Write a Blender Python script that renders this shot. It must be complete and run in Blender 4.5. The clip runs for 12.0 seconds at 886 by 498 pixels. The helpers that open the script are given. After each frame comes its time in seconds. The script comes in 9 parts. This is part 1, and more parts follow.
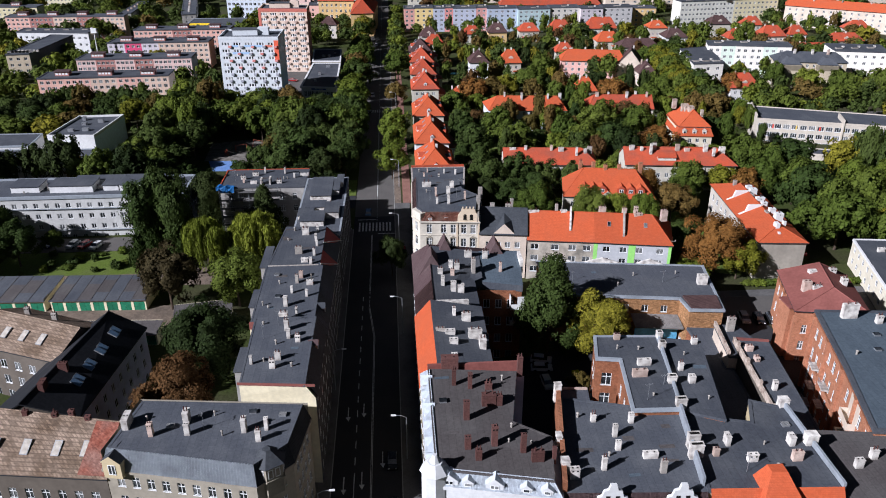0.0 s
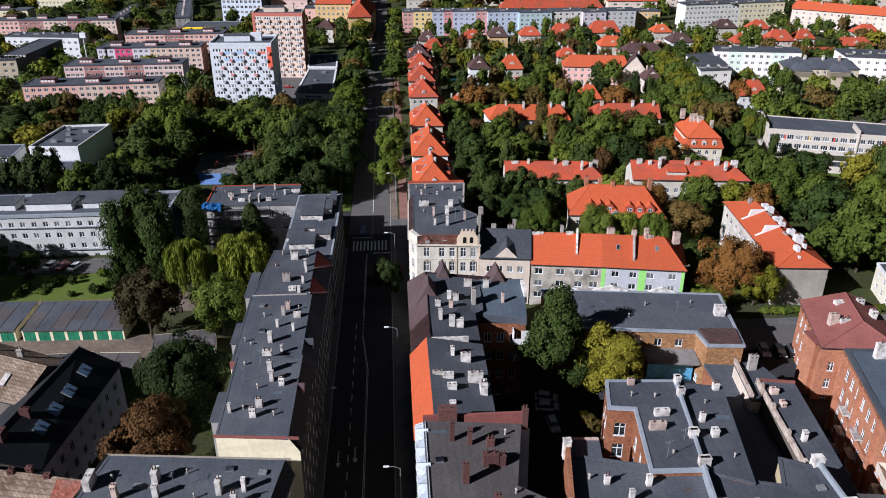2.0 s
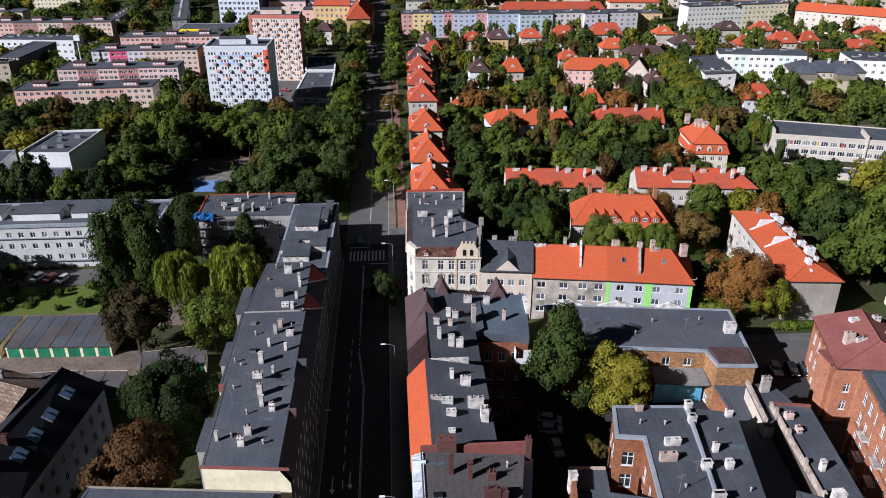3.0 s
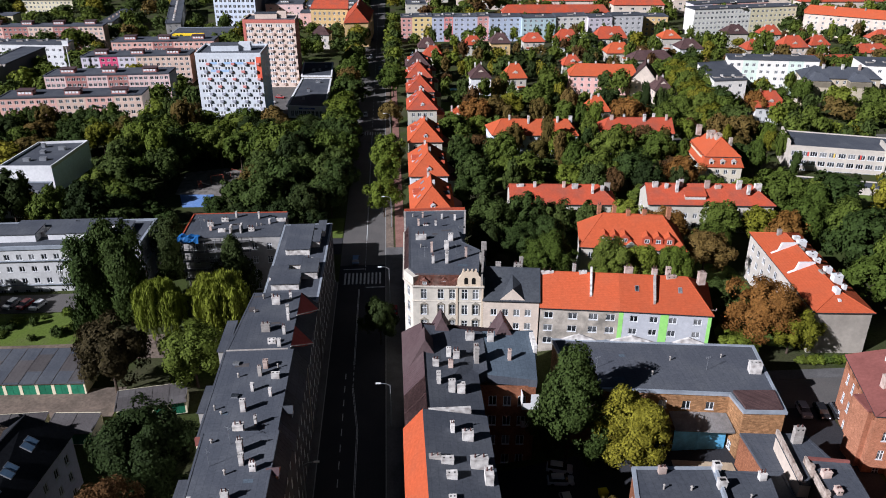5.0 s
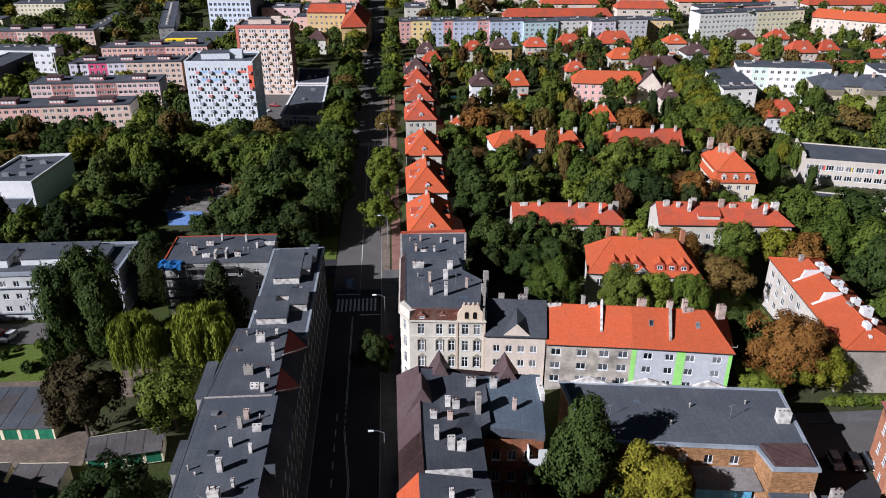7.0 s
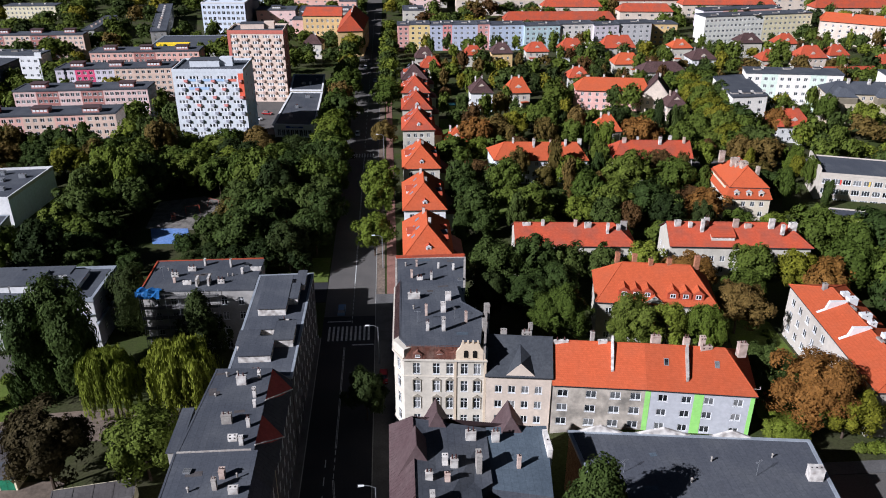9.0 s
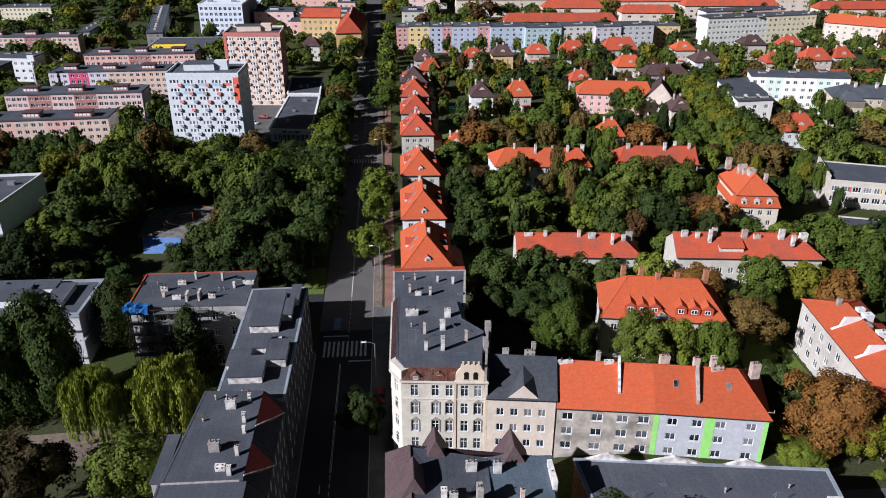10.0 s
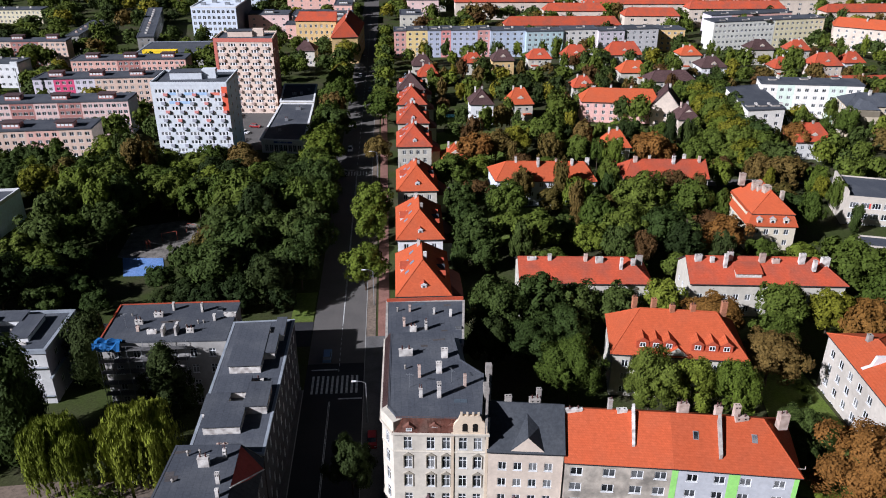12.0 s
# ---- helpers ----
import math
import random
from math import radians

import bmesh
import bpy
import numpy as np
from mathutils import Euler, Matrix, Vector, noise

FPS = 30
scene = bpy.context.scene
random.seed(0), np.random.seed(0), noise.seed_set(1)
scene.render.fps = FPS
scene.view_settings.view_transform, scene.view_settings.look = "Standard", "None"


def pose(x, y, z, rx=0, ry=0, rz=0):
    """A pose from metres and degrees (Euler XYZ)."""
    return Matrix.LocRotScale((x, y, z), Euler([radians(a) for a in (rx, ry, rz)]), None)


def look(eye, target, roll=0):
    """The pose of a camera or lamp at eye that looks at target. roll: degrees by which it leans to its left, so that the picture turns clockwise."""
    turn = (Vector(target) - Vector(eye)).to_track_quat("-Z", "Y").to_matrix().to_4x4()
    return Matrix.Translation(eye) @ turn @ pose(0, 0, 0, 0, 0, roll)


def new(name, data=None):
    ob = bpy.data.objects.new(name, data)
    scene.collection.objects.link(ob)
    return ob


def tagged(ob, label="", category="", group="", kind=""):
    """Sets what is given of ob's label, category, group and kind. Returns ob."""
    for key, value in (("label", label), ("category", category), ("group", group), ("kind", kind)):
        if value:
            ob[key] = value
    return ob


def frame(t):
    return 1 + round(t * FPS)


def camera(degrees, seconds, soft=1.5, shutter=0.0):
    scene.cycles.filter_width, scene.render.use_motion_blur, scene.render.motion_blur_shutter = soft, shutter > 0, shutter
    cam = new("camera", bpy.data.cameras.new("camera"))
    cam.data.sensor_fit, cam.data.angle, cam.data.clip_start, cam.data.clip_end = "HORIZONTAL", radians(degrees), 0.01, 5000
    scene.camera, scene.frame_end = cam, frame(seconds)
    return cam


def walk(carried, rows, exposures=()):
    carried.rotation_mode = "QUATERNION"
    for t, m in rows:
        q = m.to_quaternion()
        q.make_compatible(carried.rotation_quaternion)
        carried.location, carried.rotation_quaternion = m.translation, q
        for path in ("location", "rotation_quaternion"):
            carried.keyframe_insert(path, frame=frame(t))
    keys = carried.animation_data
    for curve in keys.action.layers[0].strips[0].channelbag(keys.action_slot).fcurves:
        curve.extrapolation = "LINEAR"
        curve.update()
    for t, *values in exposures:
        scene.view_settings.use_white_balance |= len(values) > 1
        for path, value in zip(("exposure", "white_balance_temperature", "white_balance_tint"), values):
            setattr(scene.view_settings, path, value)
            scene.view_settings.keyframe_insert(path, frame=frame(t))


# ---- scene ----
cam = camera(59.91, 12.0, soft=1.0)
PATH = [
    (0, pose(5.200, 0.000, 91.544, 64.153, -0.044, -3.910)),
    (1, pose(5.747, 6.136, 91.581, 64.166, -0.069, -3.908)),
    (2, pose(6.426, 12.362, 91.606, 64.169, -0.069, -3.905)),
    (3, pose(7.077, 18.735, 91.548, 64.179, -0.054, -3.904)),
    (5, pose(8.054, 31.553, 91.478, 64.199, -0.029, -3.875)),
    (6, pose(8.531, 37.908, 91.543, 64.190, -0.029, -3.864)),
    (7, pose(9.150, 44.290, 91.797, 64.204, -0.023, -3.875)),
    (9, pose(10.361, 56.856, 91.916, 64.198, -0.049, -3.906)),
    (10, pose(10.934, 63.262, 91.804, 64.196, -0.050, -3.906)),
    (11, pose(11.600, 69.723, 91.783, 64.195, -0.059, -3.911)),
    (12, pose(12.319, 76.192, 91.819, 64.191, -0.060, -3.936)),
]
walk(cam, PATH, [(0, 0.44, 5650, 15.0), (12, 0.44, 5650, 15.0)])

# ---- light: low morning sun from behind the camera's left, clear sky ----
SUN_EL, SUN_AZ = 31.0, 30.0     # degrees; azimuth is the way the shadows fall, from +x towards +y
world = bpy.data.worlds.new("sky")
scene.world = world
world.use_nodes = True
wn = world.node_tree.nodes
sky = wn.new("ShaderNodeTexSky")
sky.sky_type, sky.sun_disc = "NISHITA", False
sky.sun_elevation = radians(SUN_EL)
sky.sun_rotation = radians(270 - SUN_AZ)
wn["Background"].inputs["Strength"].default_value = 0.009
world.node_tree.links.new(sky.outputs[0], wn["Background"].inputs["Color"])
sun_way = Vector((math.cos(radians(SUN_AZ)) * math.cos(radians(SUN_EL)), math.sin(radians(SUN_AZ)) * math.cos(radians(SUN_EL)), -math.sin(radians(SUN_EL))))
sun_data = bpy.data.lights.new("sun", "SUN")
sun_data.energy, sun_data.angle, sun_data.color = 5.6, radians(0.5), (1.0, 0.965, 0.94)
sun = new("sun", sun_data)
sun.matrix_world = look((-60, -40, 120), Vector((-60, -40, 120)) + sun_way)


# ---- materials ----
def mat(name, base, rough=0.85, var=0.18, size=0.6, dirt=0.25, dirt_size=6.0, dirt_col=None, bump=0.15, metal=0.0, rnd=0.0, island=False, spec=0.06):
    """A weathered surface: fine grain, broad stains, and a tint that differs from object to object."""
    m = bpy.data.materials.new(name)
    m.use_nodes = True
    nt = m.node_tree
    n, ln = nt.nodes, nt.links
    b = n["Principled BSDF"]
    b.inputs["Roughness"].default_value, b.inputs["Metallic"].default_value = rough, metal
    b.inputs["Specular IOR Level"].default_value = spec
    tc = n.new("ShaderNodeTexCoord")
    fine = n.new("ShaderNodeTexNoise")
    fine.inputs["Scale"].default_value, fine.inputs["Detail"].default_value, fine.inputs["Roughness"].default_value = 1 / size, 5, 0.65
    broad = n.new("ShaderNodeTexNoise")
    broad.inputs["Scale"].default_value, broad.inputs["Detail"].default_value = 1 / dirt_size, 6
    ln.new(tc.outputs["Object"], fine.inputs["Vector"])
    ln.new(tc.outputs["Object"], broad.inputs["Vector"])
    def ramp(src, lo, hi, a, c):
        r = n.new("ShaderNodeMapRange")
        r.inputs[1].default_value, r.inputs[2].default_value, r.inputs[3].default_value, r.inputs[4].default_value = lo, hi, a, c
        ln.new(src, r.inputs[0])
        return r.outputs[0]
    grain = ramp(fine.outputs["Fac"], 0.3, 0.7, 1 - var, 1 + var)
    stain = ramp(broad.outputs["Fac"], 0.42, 0.68, 0.0, dirt)
    c0 = n.new("ShaderNodeMix")
    c0.data_type = "RGBA"
    c0.inputs[6].default_value = (*base, 1)
    c0.inputs[7].default_value = (*(dirt_col or tuple(v * 0.45 for v in base)), 1)
    ln.new(stain, c0.inputs[0])
    mul = n.new("ShaderNodeVectorMath")
    mul.operation = "SCALE"
    ln.new(c0.outputs[2], mul.inputs[0])
    value = grain
    if rnd or island:
        src = n.new("ShaderNodeNewGeometry").outputs["Random Per Island"] if island else n.new("ShaderNodeObjectInfo").outputs["Random"]
        k = n.new("ShaderNodeMath")
        k.operation = "MULTIPLY"
        ln.new(grain, k.inputs[0])
        ln.new(ramp(src, 0, 1, 1 - (rnd or 0.3), 1 + (rnd or 0.3)), k.inputs[1])
        value = k.outputs[0]
    ln.new(value, mul.inputs["Scale"])
    ln.new(mul.outputs[0], b.inputs["Base Color"])
    if bump:
        bp = n.new("ShaderNodeBump")
        bp.inputs["Strength"].default_value, bp.inputs["Distance"].default_value = bump, 0.05
        ln.new(fine.outputs["Fac"], bp.inputs["Height"])
        ln.new(bp.outputs[0], b.inputs["Normal"])
    return m


def rows_mat(name, base, pitch_x, pitch_z, joint, strength=0.35, var=0.25, mortar=None, dirt=0.3, vertical=True, rnd=0.1, dirt_col=None):
    """Laid courses (bricks, roof tiles) at their true size, as colour and relief."""
    m = mat(name, base, 0.9, var, 0.5, dirt, 4.0, dirt_col, 0.0, rnd=rnd)
    nt = m.node_tree
    n, ln = nt.nodes, nt.links
    b = n["Principled BSDF"]
    tc = n.new("ShaderNodeTexCoord")
    sep = n.new("ShaderNodeSeparateXYZ")
    ln.new(tc.outputs["Object"], sep.inputs[0])
    add = n.new("ShaderNodeMath")
    ln.new(sep.outputs[0], add.inputs[0])
    ln.new(sep.outputs[1], add.inputs[1])
    com = n.new("ShaderNodeCombineXYZ")
    ln.new(add.outputs[0], com.inputs[0])
    ln.new(sep.outputs[2], com.inputs[1])
    br = n.new("ShaderNodeTexBrick")
    br.inputs["Scale"].default_value = 1.0
    br.inputs["Brick Width"].default_value, br.inputs["Row Height"].default_value, br.inputs["Mortar Size"].default_value = pitch_x, pitch_z, joint
    br.inputs["Color1"].default_value, br.inputs["Color2"].default_value = (1, 1, 1, 1), (1 - strength, 1 - strength, 1 - strength, 1)
    br.inputs["Mortar"].default_value = (*(mortar or (0.5, 0.5, 0.5)), 1)
    ln.new(com.outputs[0], br.inputs["Vector"])
    old = b.inputs["Base Color"].links[0].from_socket
    mx = n.new("ShaderNodeMix")
    mx.data_type, mx.blend_type = "RGBA", "MULTIPLY"
    mx.inputs[0].default_value = 1.0
    ln.new(old, mx.inputs[6])
    ln.new(br.outputs["Color"], mx.inputs[7])
    ln.new(mx.outputs[2], b.inputs["Base Color"])
    bp = n.new("ShaderNodeBump")
    bp.inputs["Strength"].default_value, bp.inputs["Distance"].default_value = 0.4, 0.03
    ln.new(br.outputs["Fac"], bp.inputs["Height"])
    bp.invert = True
    ln.new(bp.outputs[0], b.inputs["Normal"])
    return m


def leaf_mat(name, base, spread=0.26):
    m = mat(name, base, 0.75, 0.2, 1.5, 0.5, 5.0, tuple(v * 0.6 for v in base), 0.0, island=True, rnd=spread, spec=0.08)
    n, ln = m.node_tree.nodes, m.node_tree.links
    b, out = n["Principled BSDF"], n["Material Output"]
    own = n.new("ShaderNodeObjectInfo").outputs["Random"]
    tint = n.new("ShaderNodeHueSaturation")
    for key, lo, hi in (("Hue", 0.484, 0.511), ("Value", 0.72, 1.22)):
        mr = n.new("ShaderNodeMapRange")
        mr.inputs[3].default_value, mr.inputs[4].default_value = (lo, hi) if key == "Hue" else (hi, lo)
        ln.new(own, mr.inputs[0])
        ln.new(mr.outputs[0], tint.inputs[key])
    ln.new(b.inputs["Base Color"].links[0].from_socket, tint.inputs["Color"])
    ln.new(tint.outputs[0], b.inputs["Base Color"])
    tr = n.new("ShaderNodeBsdfTranslucent")
    ln.new(b.inputs["Base Color"].links[0].from_socket, tr.inputs["Color"])
    ms = n.new("ShaderNodeMixShader")
    ms.inputs[0].default_value = 0.14
    ln.new(b.outputs[0], ms.inputs[1])
    ln.new(tr.outputs[0], ms.inputs[2])
    ln.new(ms.outputs[0], out.inputs["Surface"])
    return m


def glass_mat():
    """Dark panes, some of them with pale curtains close behind."""
    m = mat("window_glass", (0.03, 0.035, 0.04), 0.06, 0.3, 2.0, 0.6, 1.2, (0.12, 0.12, 0.12), 0.02, rnd=0.8, spec=0.8)
    n, ln = m.node_tree.nodes, m.node_tree.links
    b = n["Principled BSDF"]
    pick = n.new("ShaderNodeMapRange")
    pick.inputs[1].default_value, pick.inputs[2].default_value = 0.52, 0.95
    ln.new(n.new("ShaderNodeObjectInfo").outputs["Random"], pick.inputs[0])
    folds = n.new("ShaderNodeTexWave")
    folds.inputs["Scale"].default_value, folds.inputs["Distortion"].default_value = 2.2, 2.0
    ln.new(n.new("ShaderNodeTexCoord").outputs["Object"], folds.inputs["Vector"])
    k = n.new("ShaderNodeMath")
    k.operation = "MULTIPLY"
    ln.new(pick.outputs[0], k.inputs[0])
    ln.new(folds.outputs["Fac"], k.inputs[1])
    mx = n.new("ShaderNodeMix")
    mx.data_type = "RGBA"
    ln.new(k.outputs[0], mx.inputs[0])
    ln.new(b.inputs["Base Color"].links[0].from_socket, mx.inputs[6])
    mx.inputs[7].default_value = (0.34, 0.33, 0.31, 1)
    ln.new(mx.outputs[2], b.inputs["Base Color"])
    return m


def felt_mat(name, base, dirt_col, dirt=0.6, rough=0.75, rnd=0.12):
    """Roofing felt in metre-wide strips, with lapped seams and weathered patches."""
    m = mat(name, base, rough, 0.18, 0.4, dirt, 6.0, dirt_col, 0.25, rnd=rnd)
    n, ln = m.node_tree.nodes, m.node_tree.links
    b = n["Principled BSDF"]
    sep, com = n.new("ShaderNodeSeparateXYZ"), n.new("ShaderNodeCombineXYZ")
    ln.new(n.new("ShaderNodeTexCoord").outputs["Object"], sep.inputs[0])
    ln.new(sep.outputs[1], com.inputs[0])
    ln.new(sep.outputs[0], com.inputs[1])
    br = n.new("ShaderNodeTexBrick")
    br.inputs["Scale"].default_value = 1.0
    br.inputs["Brick Width"].default_value, br.inputs["Row Height"].default_value, br.inputs["Mortar Size"].default_value = 7.5, 1.0, 0.03
    br.inputs["Color1"].default_value, br.inputs["Color2"].default_value, br.inputs["Mortar"].default_value = (1.03, 1.03, 1.03, 1), (0.93, 0.935, 0.945, 1), (0.78, 0.78, 0.78, 1)
    ln.new(com.outputs[0], br.inputs["Vector"])
    mx = n.new("ShaderNodeMix")
    mx.data_type, mx.blend_type = "RGBA", "MULTIPLY"
    mx.inputs[0].default_value = 1.0
    ln.new(b.inputs["Base Color"].links[0].from_socket, mx.inputs[6])
    ln.new(br.outputs["Color"], mx.inputs[7])
    ln.new(mx.outputs[2], b.inputs["Base Color"])
    return m


PLASTER = {}


def plaster(base, dirt=0.35):
    key = (tuple(round(v, 3) for v in base), dirt)
    if key not in PLASTER:
        PLASTER[key] = mat("plaster", base, 0.92, 0.1, 0.8, dirt, 5.0, tuple(v * 0.55 for v in base), 0.1)
    return PLASTER[key]


BITUMEN = felt_mat("roofing_felt", (0.068, 0.073, 0.084), (0.108, 0.112, 0.118))
BROWNFELT = felt_mat("brown_roofing_felt", (0.078, 0.069, 0.066), (0.105, 0.098, 0.093))
BLUEFELT = felt_mat("blue_grey_roofing_felt", (0.088, 0.11, 0.13), (0.06, 0.075, 0.09), 0.5)
REDFELT = mat("red_brown_sheet_roof", (0.23, 0.085, 0.07), 0.7, 0.15, 0.5, 0.4, 5.0, None, 0.2)
MAROON = mat("maroon_sheet_metal", (0.085, 0.055, 0.055), 0.5, 0.2, 0.6, 0.4, 4.0, (0.12, 0.09, 0.085), 0.15)
ZINC = mat("zinc_sheet", (0.37, 0.4, 0.43), 0.45, 0.12, 0.6, 0.4, 3.0, None, 0.1, metal=0.3)
TILE = rows_mat("orange_clay_tile", (0.47, 0.097, 0.037), 0.30, 0.22, 0.02, 0.12, 0.12, (0.82, 0.8, 0.78), 0.35, dirt_col=(0.36, 0.10, 0.05))
TILE_OLD = rows_mat("weathered_red_tile", (0.44, 0.082, 0.038), 0.30, 0.22, 0.02, 0.14, 0.16, (0.8, 0.78, 0.76), 0.5, dirt_col=(0.18, 0.08, 0.06))
TILE_GREY = rows_mat("old_pale_brown_tile", (0.33, 0.245, 0.18), 0.5, 0.32, 0.05, 0.45, 0.35, None, 0.85, dirt_col=(0.17, 0.115, 0.075))
TILE_BROWN = rows_mat("dark_brown_tile", (0.11, 0.065, 0.06), 0.3, 0.22, 0.02, 0.3, 0.2, None, 0.4)
SLATE = mat("dark_grey_sheet_roof", (0.05, 0.054, 0.06), 0.6, 0.2, 0.5, 0.4, 4.0, (0.085, 0.088, 0.09), 0.2)
BRICK = rows_mat("brown_red_brick", (0.33, 0.14, 0.075), 0.27, 0.083, 0.012, 0.4, 0.3, (0.7, 0.65, 0.6), 0.4, rnd=0.05)
BRICK_RED = rows_mat("red_brick", (0.5, 0.225, 0.13), 0.27, 0.083, 0.012, 0.35, 0.25, (0.75, 0.7, 0.65), 0.35, rnd=0.05)
BRICK_OCHRE = rows_mat("ochre_brick", (0.42, 0.23, 0.11), 0.6, 0.2, 0.03, 0.5, 0.35, (0.7, 0.65, 0.6), 0.4, rnd=0.05)
RENDER_W = plaster((0.66, 0.65, 0.62), 0.3)
CHIM_W = mat("whitewashed_chimney_plaster", (0.64, 0.6, 0.54), 0.9, 0.2, 0.4, 0.85, 0.8, (0.2, 0.17, 0.15), 0.2, rnd=0.15)
CHIM_B = mat("brick_chimney", (0.1, 0.047, 0.04), 0.9, 0.3, 0.3, 0.5, 0.8, (0.09, 0.05, 0.045), 0.2, rnd=0.2)
CHIM_P = mat("pink_weathered_chimney_plaster", (0.52, 0.4, 0.33), 0.9, 0.25, 0.4, 0.7, 0.8, (0.2, 0.13, 0.1), 0.2, rnd=0.2)
CHIM_G = mat("grey_chimney_plaster", (0.34, 0.31, 0.27), 0.9, 0.2, 0.4, 0.6, 0.9, (0.16, 0.13, 0.12), 0.2, rnd=0.2)
# soot of the flues, and painted black for unlit depth in openings
SOOT_DARK = mat("sooty_flue_and_dark_depth", (0.012, 0.011, 0.01), 0.95, 0.2)
FRAME = mat("white_window_frame", (0.72, 0.72, 0.7), 0.5, 0.06, 0.4, 0.1, 1.0, None, 0.0)
FRAME_B = mat("brown_window_frame", (0.11, 0.075, 0.05), 0.6, 0.2, 0.4, 0.3, 1.0, None, 0.0)
GLASS = glass_mat()
STEEL = mat("galvanised_steel", (0.36, 0.37, 0.38), 0.45, 0.15, 0.3, 0.3, 1.0, None, 0.05, metal=0.6)
DARKM = mat("dark_painted_metal", (0.035, 0.036, 0.038), 0.5, 0.2, 0.3)
# two asphalts: one darkened for shaded ground, one worn and lightened for sunlit ground
ASPHALT_SHADE = mat("asphalt", (0.031, 0.031, 0.034), 0.9, 0.22, 0.25, 0.5, 6.0, (0.044, 0.043, 0.044), 0.2)
ASPHALT_SUN = mat("worn_sunlit_asphalt", (0.112, 0.103, 0.094), 0.92, 0.15, 0.3, 0.5, 5.0, (0.085, 0.08, 0.075), 0.2)
PAVING = mat("grey_paving", (0.12, 0.115, 0.11), 0.92, 0.2, 0.3, 0.5, 4.0, None, 0.2)
REDPAVE = mat("red_brick_paving", (0.22, 0.115, 0.09), 0.92, 0.25, 0.25, 0.4, 3.0, None, 0.2)
DIRT = mat("packed_earth_yard", (0.17, 0.13, 0.1), 0.97, 0.3, 0.6, 0.7, 5.0, (0.085, 0.07, 0.055), 0.3)
KERB = mat("kerb_stone", (0.3, 0.29, 0.27), 0.9, 0.2, 0.3)
PAINT = mat("white_road_paint", (0.56, 0.56, 0.54), 0.8, 0.2, 0.15, 0.7, 0.6, (0.12, 0.12, 0.12), 0.05)
SAND = mat("playground_sand", (0.42, 0.33, 0.22), 0.97, 0.2, 0.5, 0.4, 2.0, None, 0.2)
BARK = mat("bark", (0.075, 0.055, 0.04), 0.95, 0.3, 0.2, 0.4, 1.0, None, 0.5)
GREENDOOR = mat("green_garage_paint", (0.03, 0.17, 0.09), 0.6, 0.2, 0.4, 0.4, 1.5, None, 0.05, rnd=0.25)
BLUEPAINT = mat("sky_blue_gate_paint", (0.13, 0.38, 0.58), 0.6, 0.15, 0.5, 0.4, 1.5, None, 0.05)
TARP = mat("blue_tarpaulin", (0.025, 0.11, 0.28), 0.45, 0.3, 0.5, 0.4, 1.0, None, 0.4)
RUBBER = mat("tyre_rubber", (0.015, 0.015, 0.015), 0.9, 0.2)
LEAVES = {
    "green": leaf_mat("green_leaves", (0.073, 0.1, 0.015)),
    "dark": leaf_mat("dark_green_leaves", (0.046, 0.068, 0.015)),
    "bright": leaf_mat("bright_green_leaves", (0.11, 0.14, 0.017)),
    "yellow": leaf_mat("yellowing_leaves", (0.158, 0.15, 0.014), 0.42),
    "rust": leaf_mat("rust_brown_leaves", (0.18, 0.09, 0.02)),
    "brown": leaf_mat("dull_brown_leaves", (0.11, 0.08, 0.02)),
    "deep": leaf_mat("deep_green_leaves", (0.026, 0.039, 0.01)),
    "umber": leaf_mat("dusky_brown_leaves", (0.047, 0.037, 0.015)),
    "russet": leaf_mat("russet_leaves", (0.08, 0.047, 0.015)),
    "willow": leaf_mat("willow_leaves", (0.15, 0.18, 0.021)),
}


def ground_mat():
    """Lawn with worn, dry and shaded-green patches."""
    m = mat("lawn_and_earth", (0.042, 0.054, 0.015), 0.97, 0.35, 0.5, 0.9, 14.0, (0.055, 0.047, 0.03), 0.3)
    return m


GROUND = ground_mat()
LAWN = mat("fresh_lawn", (0.09, 0.125, 0.022), 0.97, 0.3, 0.4, 0.5, 4.0, (0.11, 0.12, 0.045), 0.3)


